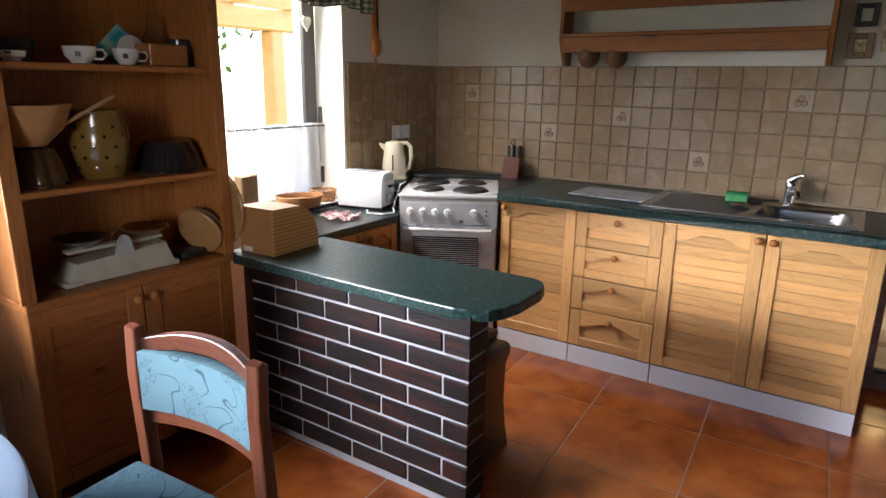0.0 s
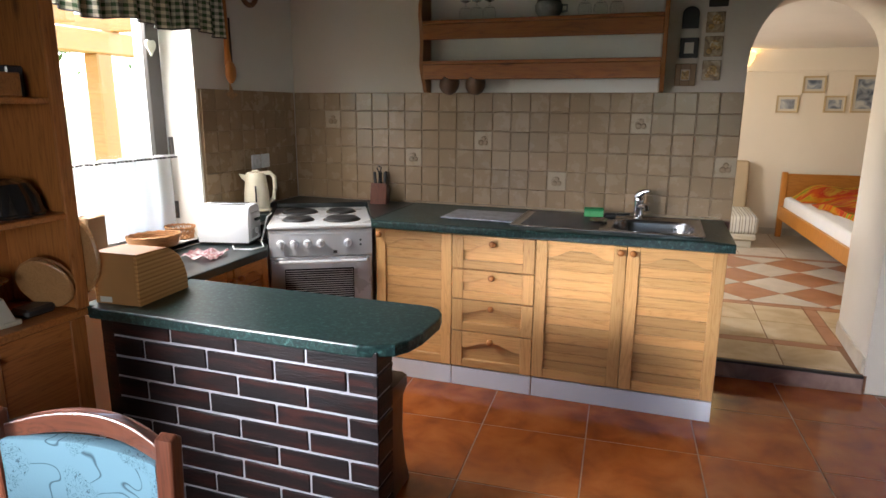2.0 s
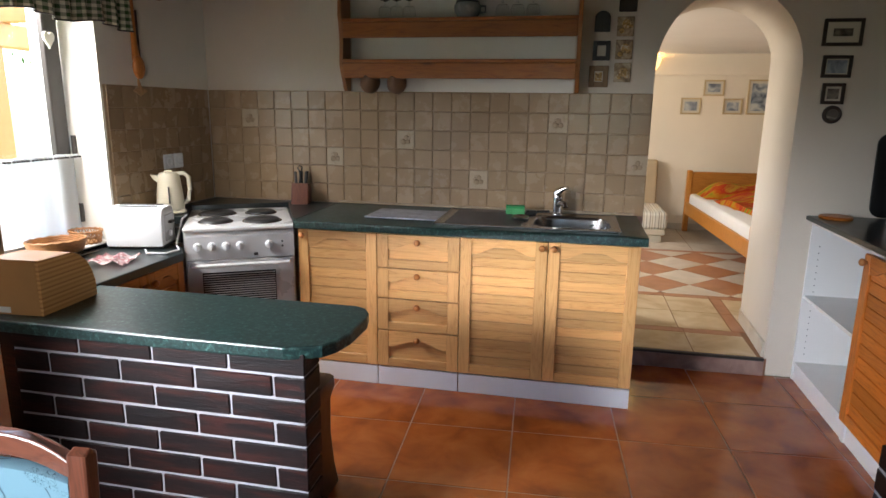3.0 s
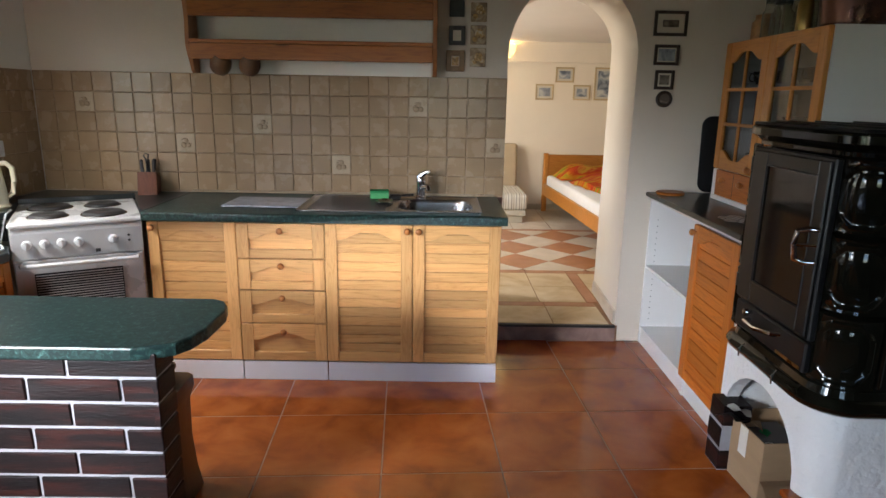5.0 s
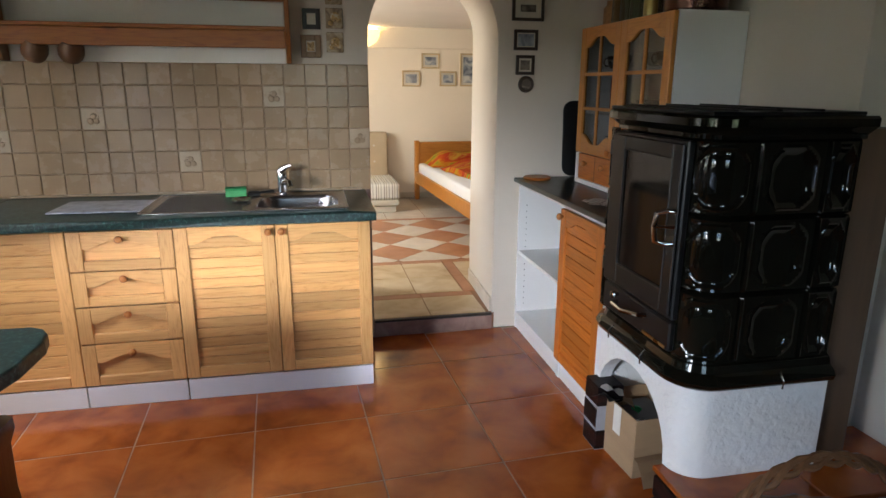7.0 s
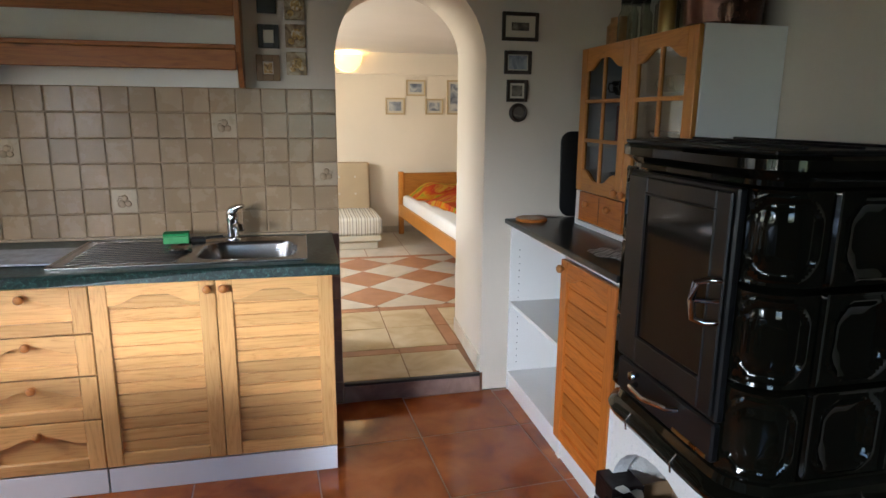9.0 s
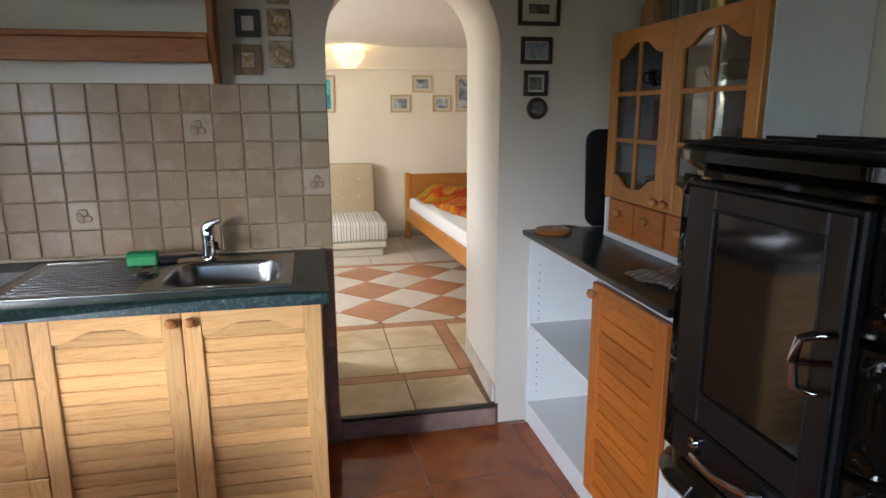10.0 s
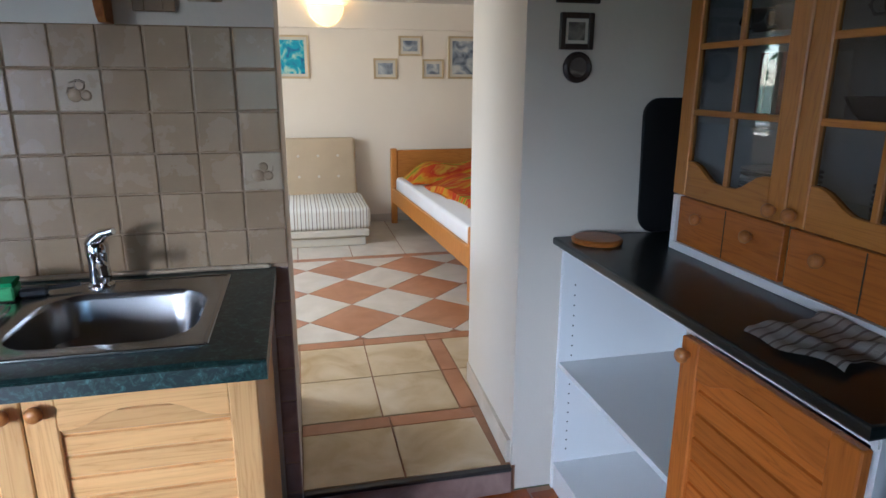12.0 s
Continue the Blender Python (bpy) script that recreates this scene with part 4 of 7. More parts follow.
# ---- tiled stove ----
def stove():
    s = thing("tiled_stove", "black glazed tiled stove on a white plastered base", "stove", pose(0.79, -1.83, 0))
    # local: x runs from the front into the depth, y along the front, the near corner at the origin
    L, D = 0.615, 0.49

    def ring(out, r=0.10, n=6):
        """Plan outline with two rounded front corners, grown by out."""
        pts = [(D, -out), (D, L + out)]
        for cx, cy, a0 in ((r, L - r, 90), (r, r, 180)):
            for i in range(n + 1):
                a = radians(a0 + 90 * i / n)
                pts.append((cx + (r + out) * math.cos(a), cy + (r + out) * math.sin(a)))
        return pts

    def slab(levels, material, name, label="", smooth=True):
        b = bmesh.new()
        rows = [[b.verts.new((x, y, z)) for x, y in ring(o)] for o, z in levels]
        n = len(rows[0])
        for p, q in zip(rows, rows[1:]):
            for i in range(n):
                b.faces.new([p[i], p[(i + 1) % n], q[(i + 1) % n], q[i]])
        b.faces.new(rows[0][::-1])
        b.faces.new(rows[-1])
        bmesh.ops.recalc_face_normals(b, faces=b.faces[:])
        return part(name, b, material, s, label, smooth)
    slab([(-0.016, 0.56), (-0.016, 1.275)], stove_glaze, "core")
    slab([(0.022, 0.500), (0.040, 0.512), (0.046, 0.528), (0.036, 0.546), (0.018, 0.556), (0.012, 0.578), (-0.004, 0.588)], stove_glaze, "base_moulding", "black glazed base moulding")
    slab([(-0.004, 1.258), (0.012, 1.264), (0.013, 1.276), (0.030, 1.288), (0.040, 1.296), (0.048, 1.300), (0.048, 1.322), (0.040, 1.330)], stove_glaze, "cornice", "black glazed cornice")
    part("top_plate", boxed(-0.01, D, 0.0, L, 1.330, 1.340, bevel=0.003), stove_black, s)
    for k in range(3):
        part("top_rib", boxed(0.06 + k * 0.14, 0.075 + k * 0.14, 0.01, L - 0.01, 1.3405, 1.347, bevel=0.002), stove_black, s)

    # glazed tiles: a raised bead of clipped oval shape round a dished or swelling field
    def tile_bm(place, nx=26, nz=30, dish=-0.016):
        b = bmesh.new()
        g = []
        for i in range(nx + 1):
            col = []
            for j in range(nz + 1):
                u, v = i / nx, j / nz
                x, z = abs(u - 0.5) * 2, abs(v - 0.5) * 2
                e = min(1 - x, 1 - z)
                k = max(x / 0.76, z / 0.84, (x / 0.76 + z / 0.84) / 1.52)
                k = 0.6 * k + 0.4 * (((x / 0.78) ** 4 + (z / 0.86) ** 4) ** 0.25)
                if e < 0.05:
                    d = -0.009 * (1 - e / 0.05)
                elif e < 0.12:
                    d = 0.003 * math.sin(math.pi * (e - 0.05) / 0.07)
                elif k > 1.0:
                    d = 0.0
                elif k > 0.86:
                    d = 0.0055 * math.sin(math.pi * (1.0 - k) / 0.14)
                else:
                    q = min(1.0, (0.86 - k) / 0.5)
                    d = dish * (q * (2 - q)) - 0.003
                col.append(b.verts.new(place(u, v, d)))
            g.append(col)
        for i in range(nx):
            for j in range(nz):
                b.faces.new([g[i][j], g[i + 1][j], g[i + 1][j + 1], g[i][j + 1]])
        bmesh.ops.recalc_face_normals(b, faces=b.faces[:])
        return b
    rows = [0.574, 0.806, 1.040, 1.266]
    for z0, z1 in zip(rows, rows[1:]):
        h = z1 - z0 - 0.003
        for x0, w in ((0.149, 0.226), (0.378, 0.110)):
            b = tile_bm(lambda u, v, d, x0=x0, w=w, h=h: (x0 + u * w, -d - 0.002, z0 + v * h))
            part("stove_tile", b, stove_glaze, s, "", True)

        def bend(u, v, d, z0=z0, h=h):
            t = u * 1.30 - 0.01
            if t < 0:
                return (-d - 0.002, 0.10 - t * 0.17, z0 + v * h)
            if t > 1:
                return (0.10 + (t - 1) * 0.16, -d - 0.002, z0 + v * h)
            a = radians(180 + 90 * t)
            return (0.10 + (0.102 + d) * math.cos(a), 0.10 + (0.102 + d) * math.sin(a), z0 + v * h)
        part("stove_tile", tile_bm(bend, 30, 30, 0.008), stove_glaze, s, "", True)
        b = tile_bm(lambda u, v, d, h=h: (-0.5 * d - 0.002, 0.552 + u * 0.062, z0 + v * h), 14, 24)
        part("stove_tile", b, stove_glaze, s, "", True)
    # fire door of black steel
    door = part("fire_door", boxed(-0.024, 0.0, 0.080, 0.548, 0.700, 1.256, bevel=0.005), stove_black, s, "black steel fire door with glass")
    fr = bmesh.new()
    for q in ((0.090, 0.142, 0.712, 1.245), (0.440, 0.538, 0.712, 1.245), (0.142, 0.440, 0.712, 0.790), (0.142, 0.440, 1.198, 1.245)):
        box(fr, -0.034, -0.024, *q, bevel=0.004)
    part("door_frame", fr, stove_black, door)
    part("glass", boxed(-0.029, -0.0245, 0.142, 0.440, 0.790, 1.198), stove_glass, door, "sooty fire door glass")
    gb = bmesh.new()
    for q in ((0.137, 0.143, 0.785, 1.203), (0.439, 0.445, 0.785, 1.203), (0.143, 0.439, 0.785, 0.791), (0.143, 0.439, 1.197, 1.203)):
        box(gb, -0.037, -0.030, *q, bevel=0.002)
    part("glazing_bead", gb, stove_black, door)
    part("hinge", lathe([(0, 0), (0.009, 0), (0.009, 0.05), (0, 0.05)], 12), stove_black, door, smooth=True, m=pose(-0.026, 0.546, 1.17))
    part("hinge", lathe([(0, 0), (0.009, 0), (0.009, 0.05), (0, 0.05)], 12), stove_black, door, smooth=True, m=pose(-0.026, 0.546, 0.74))
    part("handle", tube([(-0.032, 0.098, 0.945), (-0.058, 0.106, 0.943), (-0.080, 0.122, 0.950), (-0.085, 0.126, 0.995), (-0.080, 0.122, 1.036), (-0.058, 0.106, 1.046), (-0.032, 0.098, 1.044)], 0.0085, 10), chrome, door, "bent chrome handle", True)
    part("latch", tube([(-0.032, 0.100, 0.995), (-0.080, 0.122, 0.995)], 0.006, 8), chrome, door, smooth=True)
    ash = part("ash_drawer", boxed(-0.024, 0.0, 0.084, 0.544, 0.594, 0.694, bevel=0.006), stove_black, s, "black ash drawer with a chrome bar")
    part("bar", tube([(-0.026, 0.225, 0.668), (-0.050, 0.235, 0.666), (-0.062, 0.33, 0.650), (-0.050, 0.42, 0.646), (-0.026, 0.43, 0.646)], 0.0085, 8), chrome, ash, smooth=True)
    part("air_knob", lathe([(0, 0.03), (0.012, 0.028), (0.015, 0.02), (0.007, 0.008), (0.007, 0)], 14), chrome, ash, smooth=True, m=pose(-0.024, 0.425, 0.676, 0, -90, 0))
    part("air_slide", boxed(-0.028, -0.024, 0.10, 0.24, 0.600, 0.611, bevel=0.001), brass, ash)
    part("moulding_joint", tube([(0.30, -0.048, 0.503), (0.30, -0.050, 0.53), (0.30, -0.03, 0.552)], 0.003, 6), steel, s)
    part("moulding_joint", tube([(-0.044, 0.205, 0.503), (-0.048, 0.205, 0.53), (-0.03, 0.205, 0.552)], 0.003, 6), steel, s)
    part("moulding_joint", tube([(-0.044, 0.437, 0.503), (-0.048, 0.437, 0.53), (-0.03, 0.437, 0.552)], 0.003, 6), steel, s)

    # plastered base with a round-headed wood store in its front
    b = bmesh.new()
    z0, z1, r = 0.195, 0.500, 0.10
    ya, yb, n = 0.085, 0.585, 14
    cy, hw, spring, rise = (ya + yb) / 2, (yb - ya) / 2, 0.20, 0.235
    # front sheet above and beside the arch
    arch = [(cy - hw * math.cos(math.pi * i / n), spring + rise * math.sin(math.pi * i / n)) for i in range(n + 1)]
    for depth, flip in ((0.0, False), (0.05, True)):
        lows = [b.verts.new((depth, y, z)) for y, z in arch]
        tops = [b.verts.new((depth, y, z1)) for y, z in arch]
        for i in range(n):
            b.faces.new([lows[i], lows[i + 1], tops[i + 1], tops[i]])
        if flip:
            for i in range(n):
                b.faces.new([prev[i], lows[i], lows[i + 1], prev[i + 1]])
        prev = lows
    # thin pier on the far side, rounded corner and near side
    plan = [(0.0, ya)]
    for i in range(9):
        a = radians(180 + 90 * i / 8)
        plan.append((r + r * math.cos(a), r + r * math.sin(a) - 0.02))
    plan += [(D, -0.02), (D, 0.03), (0.12, 0.03), (0.12, ya)]
    prism(b, plan, z0, z1, "z")
    prism(b, [(0.0, yb), (0.05, yb), (0.05, 0.62), (0.0, 0.62)], z0, z1, "z")
    bmesh.ops.remove_doubles(b, verts=b.verts[:], dist=0.0004)
    bmesh.ops.recalc_face_normals(b, faces=b.faces[:])
    part("plaster_base", b, stove_plaster, s, "rough white plaster base", True)
    part("side_wall", boxed(0.05, D, 0.585, 0.62, z0, z1), stove_plaster, s)
    part("vault", boxed(0.05, D, 0.03, 0.585, 0.455, 0.499), stove_plaster_smooth, s)
    part("back", boxed(D, D + 0.15, 0.02, 0.60, 0.0, 1.29), low_bounce_brown, s, "brown flue casing behind the tiles")
    return s


stove()
# brick hearth: piers under the base, topped with brown tiles
hearth = thing("hearth", "low brick hearth with brown tile top", "hearth", pose(0, 0, 0))
part("core", boxed(0.775, 1.62, -2.005, -1.752, 0.0, 0.172), mortar, hearth, "white mortar joints")
part("pier_core", boxed(0.7475, 0.86, -1.3425, -1.232, 0.0, 0.188), mortar, hearth)
part("top_tile", boxed(0.755, 1.19, -2.02, -1.745, 0.173, 0.194, bevel=0.004), floor_tile, hearth, "brown glazed tile")
part("top_tile", boxed(1.195, 1.618, -2.02, -1.66, 0.173, 0.194, bevel=0.004), floor_tile, hearth, "brown glazed tile")
part("core", boxed(1.30, 1.618, -1.75, -1.66, 0.0, 0.172), mortar, hearth)

# box of kindling in the wood store
crate = thing("cardboard_box", "open brown cardboard box under the stove", "box", pose(0.80, -1.55, 0.0, 0, 0, 4))
for s in ((0.0, 0.22, 0.0, 0.006, 0.0, 0.235), (0.0, 0.22, 0.254, 0.26, 0.0, 0.235), (0.0, 0.006, 0.006, 0.254, 0.0, 0.235), (0.214, 0.22, 0.006, 0.254, 0.0, 0.235)):
    part("side", boxed(*s, bevel=0.001), cardboard, crate)
part("bottom", boxed(0.006, 0.214, 0.006, 0.254, 0.002, 0.008), cardboard, crate)
part("flap", sheet(4, 3, lambda u, v: (-0.002 + 0.22 * u, -0.004 - 0.075 * v, 0.09 + 0.02 * v - 0.10 * v * v), 0.004), cardboard, crate, "torn flap hanging down")
part("tape", boxed(-0.002, -0.0005, 0.10, 0.15, 0.12, 0.234), paper_white, crate)
for i in range(5):
    ob = whole("paper_scrap", sheet(5, 5, lambda u, v, i=i: (0.09 * u, 0.08 * v, 0.02 * math.sin(5 * u + i) * math.cos(4 * v + 2 * i)), 0.001), (paper_white, sponge_green, cardboard, dark_plaque, paper_white)[i],
               ("crumpled white paper in the cardboard box", "green packet in the cardboard box", "torn card in the cardboard box", "dark wrapper in the cardboard box", "crumpled white paper in the cardboard box")[i], "paper",
               pose(0.83 + 0.02 * (i % 3), -1.50 + 0.045 * i, 0.205 + 0.006 * i, 12 * i - 20, 25 - 9 * i, 40 * i))
whole("kindling", boxed(0.0, 0.19, 0.0, 0.22, 0.0, 0.19, bevel=0.02), dark_plaque, "dark kindling and rubbish filling the box", "kindling", pose(0.815, -1.53, 0.009, 0, 0, 4))

# wicker log basket in front of the hearth
lb = thing("log_basket", "brown wicker log basket with an arched handle", "basket", pose(0.92, -2.235, 0.0))
for k in range(14):
    z = 0.012 + k * 0.019
    r = 0.20 + 0.05 * math.sin(k / 13 * 1.5)
    part("weave", tube([((r + 0.006 * (-1) ** (i + k)) * math.cos(2 * math.pi * i / 36) * 1.15, (r * 0.72 + 0.006 * (-1) ** (i + k)) * math.sin(2 * math.pi * i / 36), z) for i in range(36)], 0.010, 6, closed=True), wicker_dark, lb, smooth=True)
part("bottom", lathe([(0, 0.0), (0.15, 0.0), (0.15, 0.012), (0, 0.012)], 24), wicker_dark, lb)
hd = bmesh.new()
for ph in (0.0, 2.1, 4.2):
    tube([(0.285 * math.cos(math.pi * i / 40) + 0.010 * math.cos(i * 0.8 + ph), 0.010 * math.sin(i * 0.8 + ph), 0.25 + 0.255 * math.sin(math.pi * i / 40) + 0.010 * math.sin(i * 0.8 + ph)) for i in range(41)], 0.009, 6, hd)
part("handle", hd, wicker_dark, lb, "twisted wicker handle", True)

# ---- dresser along the east wall: base with open shelves and a door ----
CX = 0.84
shelf_unit = thing("open_shelf_cabinet", "white open base cabinet with one empty shelf", "cabinet", pose(CX, -0.69, 0))
for s in ((0.004, 0.56, 0.672, 0.688, 0.0, 0.879), (0.004, 0.56, 0.0, 0.016, 0.0, 0.879), (0.552, 0.56, 0.016, 0.672, 0.06, 0.879)):
    part("side", boxed(*s, bevel=0.001), white_laminate, shelf_unit)
part("bottom", boxed(0.004, 0.552, 0.016, 0.672, 0.085, 0.103, bevel=0.001), white_laminate, shelf_unit)
part("shelf", boxed(0.006, 0.552, 0.017, 0.671, 0.462, 0.480, bevel=0.001), white_laminate, shelf_unit)
part("plinth", boxed(0.010, 0.026, 0.017, 0.671, 0.0, 0.084), white_laminate, shelf_unit)
part("rail", boxed(0.0, 0.018, 0.002, 0.686, 0.861, 0.879), white_laminate, shelf_unit)
hole = lathe([(0, 0.001), (0.0028, 0.001), (0.0028, 0)], 8)
me = mesh_of("shelf_hole", hole, dark_plaque)
for i in range(18):
    piece("shelf_hole", me, shelf_unit, pose(0.05, 0.6718, 0.15 + i * 0.035, 90, 0, 0))
door_unit = thing("base_cabinet", "white base cabinet with an orange pine planked door", "cabinet", pose(CX, -1.152, 0))
b = bmesh.new()
box(b, 0.004, 0.56, 0.0, 0.016, 0.0, 0.879)
box(b, 0.004, 0.56, 0.444, 0.46, 0.0, 0.879)
box(b, 0.004, 0.56, 0.016, 0.444, 0.085, 0.103)
part("body", b, white_laminate, door_unit)
part("plinth", boxed(0.012, 0.028, 0.017, 0.443, 0.0, 0.084), white_laminate, door_unit)
part("rail", boxed(0.0, 0.018, 0.002, 0.458, 0.861, 0.879), white_laminate, door_unit)
plank_door("door", door_unit, 0.452, 0.751, pose(-0.021, 0.456, 0.108, 0, 0, -90), (0.03, 0.716), orange_v, orange_h, 12, 0.06, "orange pine planked door")
b = worktop_slab([(0.812, -1.158), (EAST - 0.002, -1.158), (EAST - 0.002, -0.002), (0.812, -0.002)], 0.880, 0.905)
whole("dresser_worktop", b, worktop_dark, "dark green worktop of the dresser", "worktop", smooth=False)

# upper part: spice drawers and glazed doors
UX, UY0, UY1 = 1.09, -1.065, -0.195
up = thing("glazed_cabinet", "pine and white wall cabinet with two glazed doors", "cabinet", pose(UX, UY0, 0.876))
UD, UL = EAST - UX - 0.004, UY1 - UY0
for s in ((0.022, UD, 0.0, 0.016, 0.030, 0.822), (0.022, UD, UL - 0.016, UL, 0.030, 0.822)):
    part("side", boxed(*s, bevel=0.001), white_laminate, up, "white side panel")
for z in (0.031, 0.190, 0.394, 0.598, 0.806):
    part("shelf", boxed(0.03, UD - 0.01, 0.016, UL - 0.016, z, z + 0.016), white_laminate, up)
part("back", boxed(UD - 0.01, UD, 0.016, UL - 0.016, 0.048, 0.806), white_laminate, up)
part("rail", boxed(0.006, 0.029, 0.0, UL, 0.030, 0.052), white_laminate, up, "white rail")
part("rail", boxed(0.006, 0.03, UL - 0.02, UL, 0.053, 0.188), white_laminate, up)


def glazed_door(w, h, m, knob_x):
    d = new("door")
    d.parent, d.matrix_basis = up, m
    st = 0.058
    part("stile", boxed(0.001, st, 0, 0.021, 0.001, h - 0.001, bevel=0.003), honey_v, d)
    part("stile", boxed(w - st, w - 0.001, 0, 0.021, 0.001, h - 0.001, bevel=0.003), honey_v, d)
    iw = w - 2 * st
    b = bmesh.new()
    prism(b, arched_rail(iw, h - 0.098, h - 0.001, 0.046), 0.001, 0.020, "y", 0.002)
    part("top_rail", b, honey_h, d, m=pose(st, 0, 0))
    b = bmesh.new()
    prism(b, [(iw - x, h - z) for x, z in arched_rail(iw, h - 0.098, h - 0.001, 0.046)], 0.001, 0.020, "y", 0.002)
    part("bottom_rail", b, honey_h, d, m=pose(st, 0, 0))
    part("glazing_bar", boxed(w / 2 - 0.008, w / 2 + 0.008, 0.003, 0.017, 0.05, h - 0.05, bevel=0.002), honey_v, d)
    for k in (1, 2):
        z = 0.06 + (h - 0.12) * k / 3
        part("glazing_bar", boxed(st, w - st, 0.002, 0.016, z - 0.008, z + 0.008, bevel=0.002), honey_h, d)
    p = part("pane", boxed(st - 0.004, w - st + 0.004, 0.0105, 0.0125, 0.045, h - 0.045), cabinet_pane, d)
    p.visible_shadow = False
    knob(d, knob_x, 0.028)
    return d


DW = (UL - 0.004) / 2
glazed_door(DW, 0.628, pose(0.0, UL - 0.001, 0.192, 0, 0, -90), DW - 0.03)
glazed_door(DW, 0.628, pose(0.0, UL - DW - 0.003, 0.192, 0, 0, -90), 0.03)
for i, n in ((0, 2), (1, 2)):
    y1 = UL - 0.024 - i * (DW - 0.012)
    dr = new("spice_drawer")
    dr.parent, dr.matrix_basis = up, pose(0.012, y1, 0.054, 0, 0, -90)
    part("front", boxed(0, DW - 0.03, 0, 0.018, 0, 0.132, bevel=0.002), orange_h, dr)
    # dark strip laid on the front, painting the shaded gap between two drawers
    part("groove", boxed((DW - 0.03) / 2 - 0.0015, (DW - 0.03) / 2 + 0.0015, -0.001, 0.002, 0.004, 0.128), dark_plaque, dr)
    for k in range(n):
        knob(dr, (DW - 0.03) * (0.25 + 0.5 * k), 0.085)

# what stands behind the glass
def cup(name, material, label, category, m, r=0.035, h=0.06, group="", handle=True):
    c = thing(name, label, category, m, group)
    part("bowl", lathe([(0, 0.002), (r * 0.55, 0.0), (r * 0.6, 0.006), (r * 0.9, h * 0.45), (r, h), (r * 0.93, h), (r * 0.83, h * 0.45), (r * 0.5, 0.01), (0, 0.008)], 20), material, c, smooth=True)
    if handle:
        part("handle", tube([(r * 0.88, 0, h * 0.85), (r * 1.35, 0, h * 0.85), (r * 1.5, 0, h * 0.55), (r * 1.25, 0, h * 0.28), (r * 0.78, 0, h * 0.3)], r * 0.09, 6), material, c, smooth=True)
    return c


for y, z, mm, lab in ((-0.33, 1.49, ceramic_black, "black cup"), (-0.42, 1.49, ceramic_grey, "grey cup"), (-0.72, 1.49, ceramic_grey, "grey cup"), (-0.80, 1.49, ceramic_black, "black cup"), (-0.92, 1.49, scale_cream, "cream cup")):
    cup("cup", mm, lab + " on the cabinet's top shelf", "cup", pose(1.22, y, z, 0, 0, 130), 0.04, 0.065, "cups behind glass")
for i, (mm, th) in enumerate(((red_book, 0.022), (dark_plaque, 0.03), (red_book, 0.016), (dark_plaque, 0.025), (paper_white, 0.014))):
    whole("book", boxed(0, 0.12, 0, th, 0, 0.16, bevel=0.002), mm, "small book leaning on the middle shelf", "book", pose(1.18, -0.40 - 0.034 * i, 1.287), False, "books behind glass")
for y, n in ((-0.42, 6), (-0.82, 7)):
    for k in range(n):
        whole("plate", lathe([(0, 0.002), (0.06, 0.002), (0.095, 0.012), (0.096, 0.015), (0.06, 0.006), (0, 0.006)], 28), ceramic_white if k % 2 else ceramic_grey, "stacked dinner plate on the lowest shelf", "plate", pose(1.25, y, 1.083 + k * 0.0125), True, "stacked plates")
for y in (-0.70, -0.90):
    whole("bowl", lathe([(0, 0.0), (0.035, 0.0), (0.065, 0.03), (0.08, 0.06), (0.076, 0.06), (0.06, 0.032), (0.0, 0.008)], 24), blue_check, "dark glazed bowl on the middle shelf", "bowl", pose(1.24, y, 1.287))

# jars and pots standing on the cabinet
def jar(m, r, h, material, label, lid=None):
    j = thing("jar", label, "jar", m, "jars on the cabinet")
    part("body", lathe([(0, 0.0), (r, 0.0), (r, h * 0.72), (r * 0.72, h * 0.84), (r * 0.72, h), (r * 0.66, h), (r * 0.66, h * 0.84), (r * 0.92, h * 0.7), (r * 0.92, 0.006), (0, 0.006)], 22), material, j, smooth=True)
    if lid:
        part("lid", lathe([(0, 0.02), (r * 0.74, 0.018), (r * 0.76, 0.0), (0, 0.0)], 22), lid, j, "metal lid", True, pose(0, 0, h))


jar(pose(1.24, -0.235, 1.70), 0.052, 0.13, wicker, "straw covered jar on the cabinet")
for y, r, h in ((-0.35, 0.042, 0.17), (-0.45, 0.05, 0.15), (-0.55, 0.046, 0.19), (-0.655, 0.046, 0.16), (-0.742, 0.044, 0.19)):
    jar(pose(1.22, y, 1.70), r, h, jar_glass, "empty glass storage jar on the cabinet", dark_plaque)
jar(pose(1.13, -0.805, 1.699), 0.030, 0.15, brass, "brass vase on the cabinet")
whole("copper_pan", lathe([(0, 0), (0.112, 0), (0.124, 0.012), (0.130, 0.11), (0.138, 0.125), (0.133, 0.128), (0.124, 0.11), (0.112, 0.008), (0, 0.006)], 36), pan_copper, "wide tarnished copper pan on the cabinet", "pan", pose(1.262, -0.928, 1.699))
